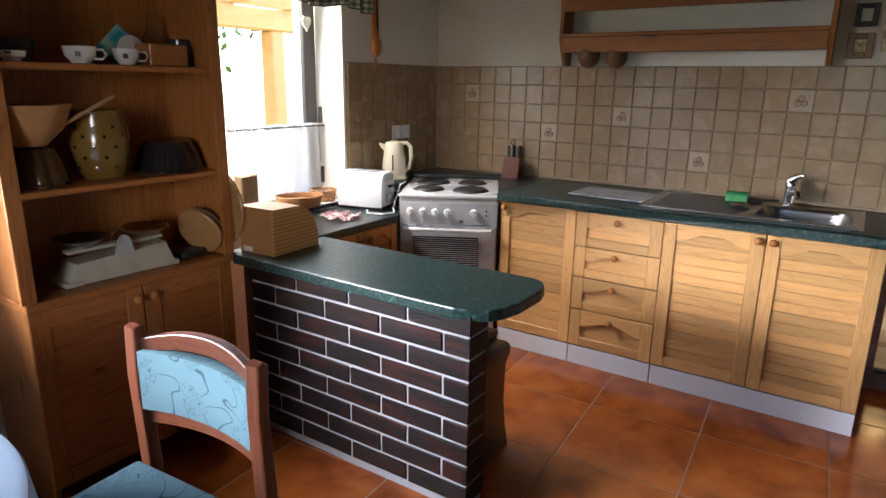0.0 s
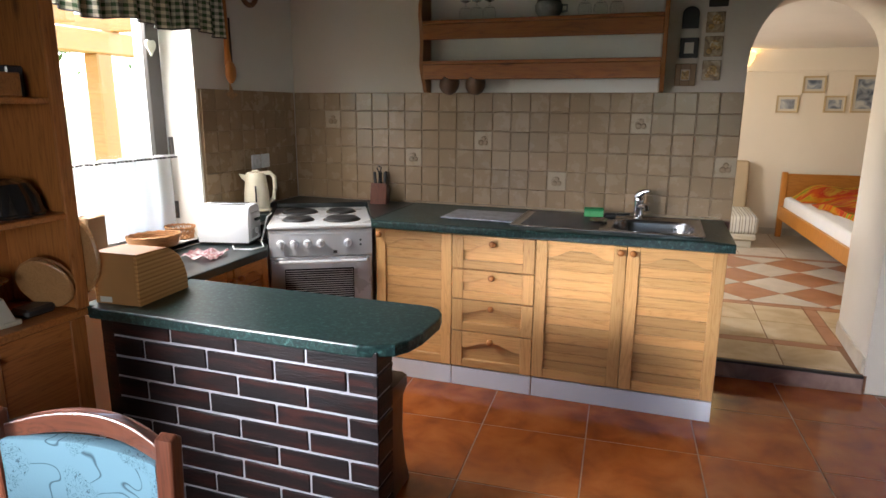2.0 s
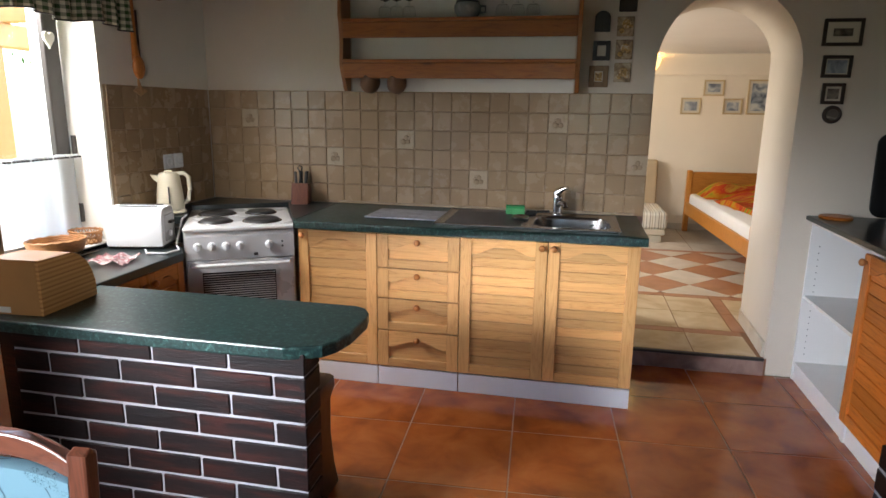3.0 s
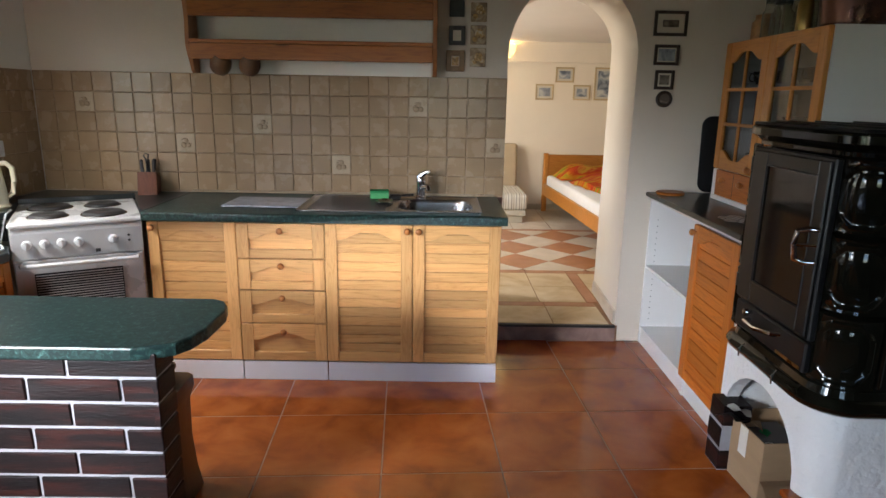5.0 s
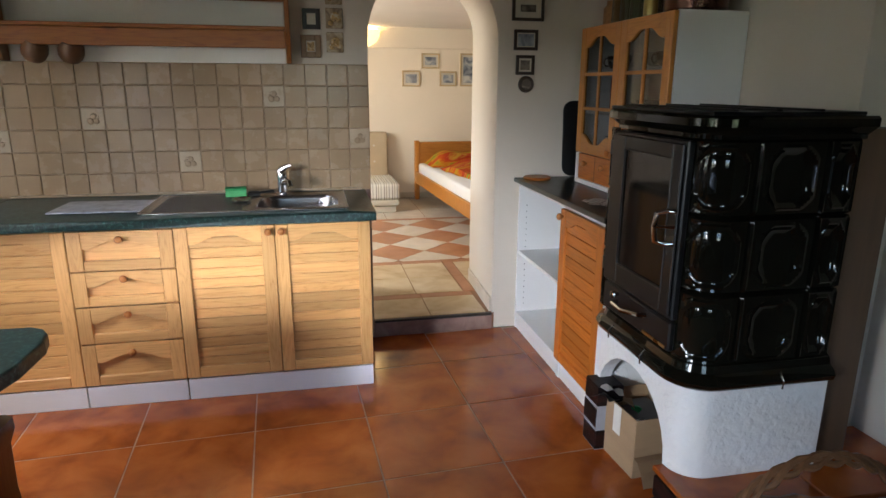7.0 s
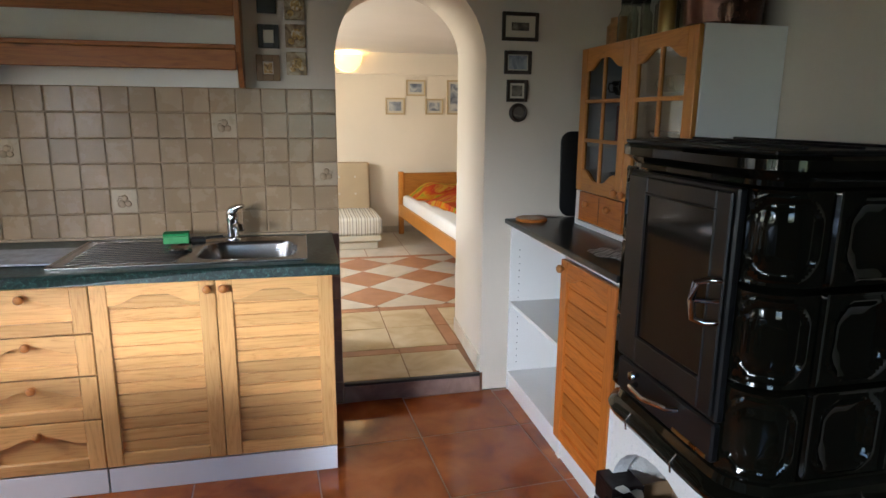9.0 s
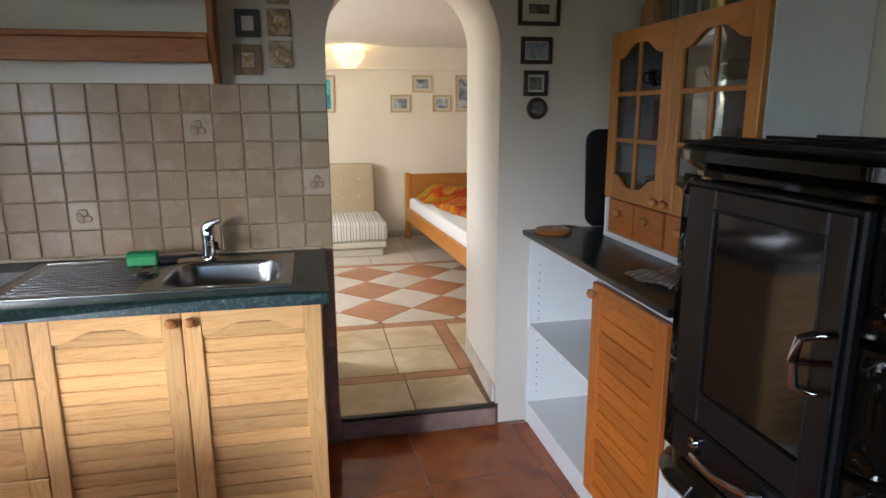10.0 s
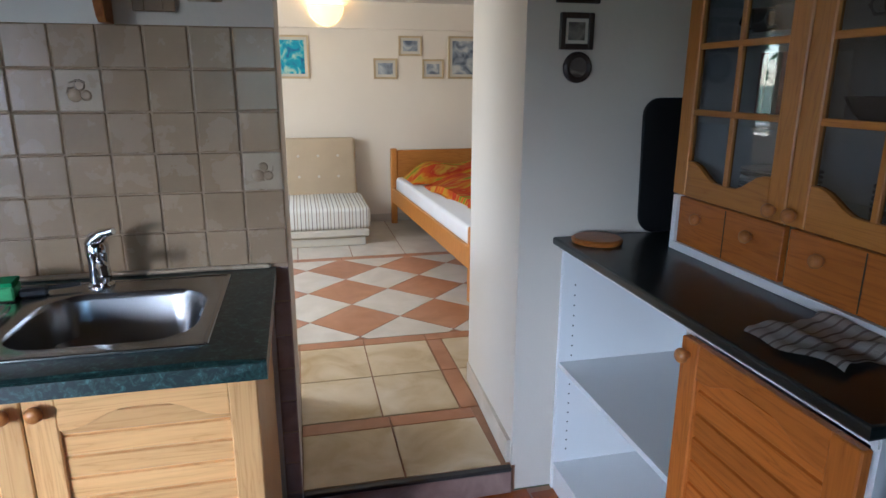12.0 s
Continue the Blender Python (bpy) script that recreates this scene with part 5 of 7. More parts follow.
# tray, trivet and towel on the dresser's worktop
b = bmesh.new()
pts = []
for cx, cz, a0 in ((0.16, 0.37, 0), (-0.16, 0.37, 90), (-0.16, 0.06, 180), (0.16, 0.06, 270)):
    for i in range(7):
        a = radians(a0 + 15 * i)
        pts.append((cx + 0.055 * math.cos(a), cz + 0.055 * math.sin(a)))
prism(b, pts, 0, 0.012, "y", 0.004)
whole("serving_tray", b, black_enamel, "black tray with rounded corners leaning on the wall", "tray", pose(1.301, -0.036, 0.906, -3.5, 0, 0), True)
whole("wooden_trivet", lathe([(0, 0.016), (0.070, 0.016), (0.077, 0.010), (0.074, 0.0), (0, 0.0)], 30), shelf_wood, "round brown wooden trivet on the worktop", "trivet", pose(0.915, -0.095, 0.906))
tw = sheet(26, 16, lambda u, v: (0.24 * u + 0.01 * math.sin(9 * v), 0.20 * v + 0.012 * math.sin(7 * u), 0.010 + 0.007 * math.sin(11 * u + 2 * v) * math.sin(5 * v + 1) + 0.003 * math.sin(23 * u)), 0.006)
whole("tea_towel", tw, grey_towel, "crumpled grey striped towel on the dresser", "towel", pose(0.90, -1.02, 0.905, 0, 0, 12))


# ---- pine hutch beside the window ----
HX, HY0, HY1 = -2.262, -2.70, -1.94
hutch = thing("hutch", "aged pine hutch with open shelves over a two door base", "hutch", pose(HX, HY0, 0))
HD, HL = -(WEST - HX) - 0.004, HY1 - HY0
for q in ((-HD, -0.002, 0.0, 0.02, 0.0, 0.70), (-HD, -0.002, HL - 0.02, HL, 0.0, 0.70)):
    part("base_side", boxed(*q, bevel=0.002), old_v, hutch)
part("base_floor", boxed(-HD, -0.03, 0.02, HL - 0.02, 0.06, 0.078), old_h, hutch)
part("base_back", boxed(-HD, -HD + 0.008, 0.02, HL - 0.02, 0.078, 0.70), old_v, hutch)
part("base_top", boxed(-HD, 0.012, -0.004, HL + 0.004, 0.70, 0.728, bevel=0.004), old_h, hutch)


def panel_door(w, h, m, knob_x):
    d = new("door")
    d.parent, d.matrix_basis = hutch, m
    st = 0.062
    part("stile", boxed(0.001, st, 0, 0.02, 0.001, h - 0.001, bevel=0.003), old_v, d)
    part("stile", boxed(w - st, w - 0.001, 0, 0.02, 0.001, h - 0.001, bevel=0.003), old_v, d)
    part("rail", boxed(st, w - st, 0.001, 0.019, h - 0.062, h - 0.001, bevel=0.003), old_h, d)
    part("rail", boxed(st, w - st, 0.001, 0.019, 0.001, 0.062, bevel=0.003), old_h, d)
    part("panel", boxed(st, w - st, 0.008, 0.016, 0.062, h - 0.062), old_door, d)
    knob(d, knob_x, h - 0.045)


panel_door(HL / 2 - 0.002, 0.63, pose(0.0, 0.0, 0.068, 0, 0, 90), HL / 2 - 0.03)
panel_door(HL / 2 - 0.002, 0.63, pose(0.0, HL / 2 + 0.001, 0.068, 0, 0, 90), 0.03)
for y in (0.0, HL - 0.022):
    part("side", boxed(-HD, -0.004, y, y + 0.022, 0.729, 2.08, bevel=0.002), old_v, hutch)
    part("post", boxed(-0.004, 0.012, y - 0.014, y + 0.034, 0.729, 2.08, bevel=0.005, segments=2), old_v, hutch)
part("back", boxed(-HD, -HD + 0.010, 0.022, HL - 0.022, 0.729, 2.08), old_v, hutch, "knotty pine back boards")
for z in (1.050, 1.428, 1.80):
    part("shelf", boxed(-HD + 0.011, 0.010 if z < 1.2 else -0.012, 0.022 if z > 1.2 else -0.012, HL - 0.022 if z > 1.2 else HL + 0.012, z, z + 0.021, bevel=0.004), old_h, hutch)
part("cornice", boxed(-HD, 0.03, -0.02, HL + 0.02, 2.081, 2.12, bevel=0.008), old_h, hutch)


def bundt(material, label, m, r, h):
    """A fluted cake mould, upside down."""
    b = lathe([(r * 0.22, h * 0.55), (r * 0.25, h * 0.93), (r * 0.42, h), (r * 0.68, h * 0.92), (r * 0.88, h * 0.55), (r * 0.98, 0.012), (r * 1.04, 0.008), (r * 1.04, 0), (r * 0.9, 0.0)], 72, flute=lambda a: 0.055 * math.cos(12 * a))
    whole("cake_mould", b, material, label, "cake mould", m)


bundt(ceramic_brown, "brown glazed fluted cake mould on the shelf", pose(-2.40, -2.575, 1.072), 0.105, 0.125)
bundt(ceramic_black, "black glazed fluted cake mould on the shelf", pose(-2.40, -2.085, 1.072), 0.118, 0.115)
pot = thing("pierced_pot", "mustard glazed pot with rows of holes", "pot", pose(-2.40, -2.335, 1.072))
part("body", lathe([(0, 0), (0.068, 0), (0.085, 0.03), (0.096, 0.10), (0.092, 0.16), (0.076, 0.215), (0.080, 0.228), (0.074, 0.228), (0.070, 0.214), (0.086, 0.155), (0.06, 0.01), (0, 0.008)], 32), ceramic_mustard, pot, smooth=True)
hole_me = mesh_of("hole", lathe([(0, 0.002), (0.0055, 0.0015), (0.006, 0)], 8), ceramic_black)
for k, (z, r) in enumerate(((0.04, 0.0885), (0.075, 0.0945), (0.11, 0.0965), (0.145, 0.0945), (0.175, 0.0885))):
    for i in range(9):
        a = 2 * math.pi * (i + 0.5 * (k % 2)) / 9
        piece("hole", hole_me, pot, Matrix.Translation((r * math.cos(a), r * math.sin(a), z)) @ Matrix.Rotation(a, 4, "Z") @ Matrix.Rotation(math.pi / 2, 4, "Y"))
bowl = whole("mixing_bowl", lathe([(0, 0), (0.05, 0.002), (0.095, 0.045), (0.118, 0.10), (0.123, 0.112), (0.116, 0.112), (0.09, 0.05), (0.045, 0.01), (0, 0.008)], 36), wood("turned_bowl_wood", (0.52, 0.27, 0.11), (0.42, 0.19, 0.06), "x"), "pale turned wooden bowl resting on the brown mould", "bowl", pose(-2.39, -2.575, 1.195) @ Matrix.Scale(1.15, 4))
whole("wooden_spoon", tube([(0, 0, 0), (0.10, 0, 0.055), (0.24, 0, 0.135)], 0.006, 8), beech, "wooden spoon standing in the bowl", "spoon", pose(-2.36, -2.56, 1.215, 0, 0, 72))
# upper shelf: cups, jug, picture cards, wooden box, bottle
for y, r in ((-2.60, 0.040), (-2.40, 0.050), (-2.245, 0.044)):
    c = cup("cup", ceramic_white, "white porcelain cup with a small blue print", "cup", pose(-2.335, y, 1.450, 0, 0, 60 + 70 * (y < -2.4)), r, 0.052 if y > -2.6 else 0.03, "cups on the hutch")
    part("print", boxed(0.0, 0.0015, -0.008, 0.008, 0.02, 0.036), blue_check, c, m=Matrix.Rotation(radians(-95 - 70 * (y < -2.4)), 4, "Z") @ Matrix.Translation((r * 0.93, 0, 0)))
whole("sugar_pot", lathe([(0, 0), (0.03, 0), (0.042, 0.03), (0.036, 0.06), (0.0, 0.068)], 22), ceramic_grey, "grey lidded sugar pot at the back of the shelf", "pot", pose(-2.44, -2.33, 1.450))
whole("picture_card", boxed(0, 0.003, -0.06, 0.06, 0, 0.12), print_blue, "blue landscape card standing askew on the shelf", "card", pose(-2.45, -2.15, 1.466, 45, 0, 0) @ pose(0, 0, 0, 0, -8, 0), False)
whole("round_plaque", lathe([(0, 0.004), (0.05, 0.004), (0.052, 0)], 28), ceramic_white, "small round white plaque with dark marks", "plaque", pose(-2.40, -2.185, 1.502, 0, 82, 0))
whole("wooden_box", boxed(-0.05, 0.05, -0.075, 0.075, 0, 0.075, bevel=0.004), old_h, "dark wooden box on the upper shelf", "box", pose(-2.36, -2.10, 1.450), False)
whole("glass_bottle", lathe([(0, 0), (0.033, 0), (0.034, 0.10), (0.013, 0.14), (0.013, 0.19), (0.010, 0.19), (0.010, 0.13), (0.03, 0.1), (0.03, 0.005), (0, 0.005)], 20), jar_glass, "slim glass bottle at the back of the shelf", "bottle", pose(-2.47, -2.06, 1.450))
whole("blue_tin", boxed(-0.03, 0.03, -0.03, 0.03, 0, 0.10, bevel=0.005), blue_check, "dark blue tin at the shelf's end", "tin", pose(-2.40, -1.995, 1.450), False)
whole("dark_basket", lathe([(0, 0), (0.06, 0), (0.075, 0.07), (0.07, 0.07), (0.055, 0.006), (0, 0.006)], 24), dark_plaque, "dark basket in the shadow of the shelf", "basket", pose(-2.44, -2.56, 1.450))
# kitchen balance
bal = thing("kitchen_scale", "cream enamelled balance scale with brass pans", "scale", pose(-2.365, -2.345, 0.729, 0, 0, 88))
b = bmesh.new()
prism(b, [(-0.20, 0), (0.20, 0), (0.185, 0.03), (0.16, 0.095), (-0.16, 0.075), (-0.185, 0.03)], -0.055, 0.055, "y", 0.006)
part("body", b, scale_cream, bal, "cream enamel body")
for x in (-0.175, 0.175):
    part("foot", boxed(x - 0.03, x + 0.03, -0.06, 0.06, 0, 0.018, bevel=0.004), scale_cream, bal)
part("beam", boxed(-0.17, 0.17, -0.02, 0.02, 0.102, 0.116, bevel=0.004), scale_cream, bal)
b = bmesh.new()
prism(b, [(-0.035, 0.08), (0.035, 0.08), (0.022, 0.135), (0.008, 0.150), (-0.008, 0.150), (-0.022, 0.135)], -0.068, -0.056, "y", 0.003)
part("dial", b, enamel_grey, bal)
part("bail", tube([(-0.03 * math.cos(math.pi * i / 10), -0.03, 0.13 + 0.035 * math.sin(math.pi * i / 10)) for i in range(11)], 0.004, 6), chrome, bal)
for x in (-0.115, 0.115):
    pan = part("pan", lathe([(0, 0.004), (0.05, 0.004), (0.078, 0.022), (0.086, 0.026), (0.084, 0.029), (0.074, 0.024), (0.048, 0.008), (0, 0.008)], 32), brass if x > 0 else ceramic_black, bal, "brass pan" if x > 0 else "dark pan", True, pose(x, 0.0, 0.125))
    part("spigot", lathe([(0, 0), (0.008, 0), (0.008, 0.014), (0, 0.014)], 8), enamel_grey, pan, m=pose(0, 0, -0.010))
whole("weight_set", boxed(-0.04, 0.04, -0.055, 0.055, 0, 0.03, bevel=0.008), dark_plaque, "dark block of weights beside the scale", "weights", pose(-2.36, -2.055, 0.729), False)
# cutting boards: two inside the hutch, one hung on its end
disc = [(0, 0.016), (0.092, 0.016), (0.097, 0.012), (0.097, 0.004), (0.092, 0), (0, 0)]
whole("round_board", lathe(disc, 40), board_wood, "round wooden cutting board leaning in the hutch", "cutting board", pose(-2.345, -2.005, 0.826, -72, 0, 16))
whole("round_board", lathe(disc, 40), board_wood, "round wooden cutting board leaning in the hutch", "cutting board", pose(-2.33, -2.03, 0.826, -70, 0, 16))
whole("hanging_board", lathe([(0, 0.018), (0.150, 0.018), (0.156, 0.012), (0.156, 0.005), (0.15, 0), (0, 0)], 44), board_wood, "large round board hung on the end of the hutch", "cutting board", pose(-2.352, -1.905, 0.905, 90, 0, 0))

# ---- on the bar and the worktop by the window ----
bb = thing("bread_box", "wooden bread box with a striped roll front", "bread box", pose(-2.255, -1.895, 0.733, 0, 0, 3.5))
prof = [(0.0, 0.0), (0.26, 0.0), (0.258, 0.055), (0.245, 0.10), (0.222, 0.14), (0.19, 0.168), (0.155, 0.183), (0.0, 0.188)]
for q in ((0.0, 0.012), (0.178, 0.19)):
    part("end", prism(bmesh.new(), prof, *q, "x", 0.002), veneer, bb, "striped veneer end panel")
b = bmesh.new()
prism(b, prof, 0.012, 0.178, "x")
part("roll_front", b, bread_side, bb, "plain varnished roll front", True)
part("label", boxed(0.02, 0.07, -0.0015, 0.0, 0.006, 0.026), paper_white, bb)
toaster = thing("toaster", "white two slot toaster on the low worktop", "toaster", pose(-2.445, -0.885, 0.742, 0, 0, 14))
b = bmesh.new()
prism(b, [(-0.085, 0.012), (0.085, 0.012), (0.088, 0.05), (0.082, 0.15), (0.066, 0.188), (0.04, 0.198), (-0.04, 0.198), (-0.066, 0.188), (-0.082, 0.15), (-0.088, 0.05)], -0.135, 0.135, "x", 0.012)
part("shell", b, white_plastic, toaster, smooth=True)
part("base", boxed(-0.13, 0.13, -0.08, 0.08, 0.0, 0.014, bevel=0.003), black_plastic, toaster)
for y in (-0.03, 0.03):
    part("slot", boxed(-0.10, 0.10, y - 0.012, y + 0.012, 0.1975, 0.2005, bevel=0.001), black_plastic, toaster)
part("end_plate", boxed(0.130, 0.139, -0.055, 0.055, 0.03, 0.16, bevel=0.004), enamel_grey, toaster)
part("lever", boxed(0.138, 0.158, -0.02, 0.02, 0.115, 0.128, bevel=0.003), black_plastic, toaster)
part("dial", lathe([(0, 0.012), (0.014, 0.01), (0.016, 0)], 16), white_plastic, toaster, smooth=True, m=pose(0.138, 0, 0.065, 0, 90, 0))
whole("power_cable", tube([(-2.36, -0.98, 0.746), (-2.30, -1.05, 0.746), (-2.22, -1.02, 0.746), (-2.20, -0.95, 0.747), (-2.27, -0.87, 0.75), (-2.29, -0.78, 0.865), (-2.33, -0.68, 0.865)], 0.0045, 6), white_plastic, "white toaster cable looping over the worktop", "cable")
kettle = thing("kettle", "cream plastic jug kettle on its base", "kettle", pose(-2.47, -0.605, 0.861, 0, 0, 32))
part("power_base", lathe([(0, 0), (0.075, 0), (0.078, 0.008), (0.07, 0.018), (0, 0.018)], 28), cream_plastic, kettle, smooth=True)
part("jug", lathe([(0, 0.02), (0.068, 0.02), (0.070, 0.04), (0.066, 0.10), (0.058, 0.16), (0.053, 0.198), (0.045, 0.212), (0.0, 0.218)], 32), cream_plastic, kettle, smooth=True)
b = bmesh.new()
prism(b, [(-0.045, 0.15), (-0.045, 0.198), (-0.088, 0.205), (-0.075, 0.18)], -0.016, 0.016, "y", 0.004)
part("spout", b, cream_plastic, kettle, smooth=True)
part("handle", tube([(0.035, 0, 0.205), (0.075, 0, 0.208), (0.098, 0, 0.185), (0.100, 0, 0.12), (0.088, 0, 0.065), (0.066, 0, 0.05)], 0.012, 10), cream_plastic, kettle, smooth=True)
part("gauge", boxed(-0.004, 0.004, -0.067, -0.062, 0.06, 0.15, bevel=0.001), dark_plaque, kettle, m=pose(0, 0, 0, 4, 0, 0))
part("lid_tab", boxed(-0.02, 0.02, -0.015, 0.015, 0.214, 0.224, bevel=0.004), cream_plastic, kettle)


def woven(m, name, label, rx, ry, h, material, rings, r=0.005, zig=True):
    k = thing(name, label, "basket", m)
    for j in range(rings):
        z = 0.006 + (h - 0.012) * j / (rings - 1)
        f = 0.86 + 0.14 * j / (rings - 1)
        part("weave", tube([(f * rx * math.cos(2 * math.pi * i / 32), f * ry * math.sin(2 * math.pi * i / 32), z + 0.002 * (-1) ** i) for i in range(32)], r, 6, closed=True), material, k, smooth=True)
    if zig:
        zb = bmesh.new()
        for s in (1, -1):
            for i in range(16):
                a, c = 2 * math.pi * i / 16, 2 * math.pi * (i + s) / 16
                tube([(0.87 * rx * math.cos(a), 0.87 * ry * math.sin(a), 0.006), (rx * math.cos(c), ry * math.sin(c), h)], 0.003, 5, zb)
        part("lattice", zb, material, k, smooth=True)
    fb = bmesh.new()
    lathe([(0, 0.002), (0.84, 0.002), (0.84, 0.006), (0, 0.006)], 28, fb)
    for v in fb.verts:
        v.co.x *= rx
        v.co.y *= ry
    part("bottom", fb, material, k)


woven(pose(-2.64, -1.20, 0.766, 0, 0, 60), "bread_basket", "oval wicker bread basket on the sill", 0.12, 0.085, 0.06, wicker, 7, 0.007, False)
woven(pose(-2.665, -0.995, 0.766), "small_basket", "small open weave basket on the sill", 0.075, 0.065, 0.065, wicker, 3, 0.005)
tw = sheet(22, 14, lambda u, v: (0.15 * u, 0.17 * v, 0.012 + 0.009 * math.sin(11 * u + 3 * v) + 0.007 * math.sin(17 * v)), 0.007)
whole("kitchen_cloth", tw, tea_towel, "crumpled red and white cloth on the low worktop", "cloth", pose(-2.40, -1.30, 0.744, 0, 0, 10))
whole("paper_bag", boxed(-0.03, 0.03, -0.05, 0.05, 0, 0.20, bevel=0.006), cardboard, "brown paper packet on the window sill", "packet", pose(-2.66, -1.52, 0.765), False)
for y in (-0.45, -0.36):
    so = thing("wall_socket", "white wall socket on the side wall tiles", "socket", pose(-2.579, y, 1.115), "wall sockets")
    part("plate", boxed(0, 0.012, -0.04, 0.04, -0.04, 0.04, bevel=0.004), white_plastic, so)
    part("insert", lathe([(0.0, 0.004), (0.016, 0.004), (0.022, 0.010), (0.022, 0.0)], 18), white_plastic, so, smooth=True, m=pose(0.008, 0, 0, 0, 90, 0))

# curtains
def half_curtain(u, v):
    return (-2.745 + 0.016 * math.sin(u * 60) * (0.5 + 0.5 * v), -1.98 + 1.055 * u, 0.80 + 0.385 * v)


cafe = thing("cafe_curtain", "white cotton half curtain with a dark looped hem", "curtain")
part("cloth", sheet(160, 6, half_curtain, 0.001), curtain_white, cafe, smooth=True)
part("rod", tube([(-2.745, -1.98, 1.178), (-2.745, -0.905, 1.178)], 0.005, 8), white_plastic, cafe)
dots = bmesh.new()
for i in range(44):
    box(dots, -2.735, -2.725, -1.97 + i * 0.0245, -1.957 + i * 0.0245, 1.166, 1.174)
part("hem", dots, dark_plaque, cafe, "row of dark stitches")


def valance(u, v):
    y = -2.0 + 1.30 * u
    z = 2.06 - (0.285 + 0.012 * math.sin(u * 21)) * (1 - v)
    return (-2.535 + 0.022 * math.sin(u * 85 + 0.6 * v) * (1 - 0.6 * v), y, z)


val = thing("valance", "green and cream checked valance over the window", "curtain")
vb = sheet(200, 12, valance)
layer = vb.loops.layers.uv.active
for f in vb.faces:
    for loop in f.loops:
        loop[layer].uv = (loop[layer].uv[0] * 1.45, loop[layer].uv[1] * 0.29)
part("cloth", vb, curtain_check, val, smooth=True)
part("rod", tube([(-2.54, -2.0, 2.05), (-2.54, -0.69, 2.05)], 0.008, 8), mahogany, val)
hb = bmesh.new()
tube([valance(i / 200, 0.0) for i in range(201)], 0.0035, 5, hb)
part("edging", hb, dark_plaque, val, "dark edging")
# beads with a cross, and a heart on the casement
beads = thing("hanging_beads", "dark beads hung before the window", "ornament", pose(-2.50, -1.845, 1.42))
bead = mesh_of("bead", lathe([(0, 0), (0.004, 0.002), (0.005, 0.005), (0.004, 0.008), (0, 0.01)], 8), dark_plaque)
for i in range(30):
    a = math.pi * 2 * i / 30
    piece("bead", bead, beads, pose(0, 0.016 * math.sin(a), 0.30 + 0.24 * math.cos(a)))
part("cross", box(boxed(-0.002, 0.002, -0.004, 0.004, 0, 0.06), -0.002, 0.002, -0.016, 0.016, 0.036, 0.043), dark_plaque, beads)
hb = bmesh.new()
prism(hb, [(0.030 * (math.sin(t) ** 3), 0.045 + 0.0026 * (13 * math.cos(t) - 5 * math.cos(2 * t) - 2 * math.cos(3 * t) - math.cos(4 * t))) for t in (2 * math.pi * i / 28 for i in range(28))], 0, 0.012, "x", 0.003)
whole("heart_ornament", hb, paper_white, "white heart ornament on the window frame", "ornament", pose(-2.762, -0.985, 1.66))
# carved spoon and wreath on the west wall
spoon_wood = wood("orange_spoon_wood", (0.50, 0.19, 0.04), (0.36, 0.11, 0.02), "z", rough=0.35)
sp = thing("carved_spoon", "long carved wooden spoon hung with straw on the wall", "spoon", pose(-2.57, -0.665, 1.515))
part("handle", tube([(0.006, 0.0, 0.55), (0.008, 0.004, 0.35), (0.010, 0.0, 0.20), (0.012, 0.004, 0.12)], 0.012, 8, radii=[0.010, 0.012, 0.014, 0.020]), spoon_wood, sp, smooth=True)
sb = bmesh.new()
bmesh.ops.create_uvsphere(sb, u_segments=20, v_segments=12, radius=1.0)
for v in sb.verts:
    v.co.x, v.co.y, v.co.z = v.co.x * 0.020, v.co.y * 0.040, v.co.z * 0.058
part("bowl", sb, spoon_wood, sp, "spoon bowl", True, pose(0.026, 0.0, 0.085))
part("spatula", tube([(0.010, 0.03, 0.36), (0.012, 0.028, 0.12), (0.014, 0.022, 0.05)], 0.007, 8, radii=[0.005, 0.008, 0.010]), dark_wood, sp, "dark wooden spatula", True)
st = bmesh.new()
for i in range(9):
    a = radians(-60 + 15 * i)
    tube([(0.015, 0.0, 0.03), (0.022, 0.012 * math.sin(a), -0.015), (0.024, 0.055 * math.sin(a), -0.055 + 0.03 * abs(math.sin(a)))], 0.0045, 5, st)
part("straw", st, twine, sp, "tied straw", True)
whole("wall_wreath", tube([(0.0, 0.075 * math.cos(2 * math.pi * i / 30), 0.095 * math.sin(2 * math.pi * i / 30)) for i in range(30)], 0.014, 8, closed=True), wicker_dark, "dark wicker wreath on the wall", "wreath", pose(-2.565, -0.44, 2.06))

# ---- on the north worktop ----
kb = thing("knife_block", "wooden knife block with black handled knives", "knife block", pose(-1.955, -0.105, 0.861, 0, 0, 12))
b = bmesh.new()
prism(b, [(-0.050, 0), (0.05, 0), (0.072, 0.085), (-0.018, 0.122)], -0.050, 0.050, "x", 0.005)
part("block", b, mahogany, kb)
for i, (x, y) in enumerate(((-0.028, 0.012), (0.0, 0.03), (0.028, 0.012), (-0.012, 0.05), (0.018, 0.055))):
    kn = part("knife_handle", boxed(-0.008, 0.008, -0.006, 0.006, 0, 0.075, bevel=0.003), black_plastic, kb, "black knife handle", m=pose(x, y, 0.112, -14, 3 * (i - 2), 0))
part("scissors", tube([(0.0, 0.02, 0.12), (-0.012, 0.03, 0.19), (-0.022, 0.032, 0.205), (-0.012, 0.034, 0.22), (0.004, 0.034, 0.21), (0.0, 0.03, 0.19)], 0.004, 6), black_plastic, kb)
whole("worktop_board", boxed(0, 0.385, 0, 0.28, 0, 0.008, bevel=0.003), slate_board, "grey patterned glass board on the worktop", "board", pose(-1.44, -0.47, 0.861, 0, 0, -1.5), False)
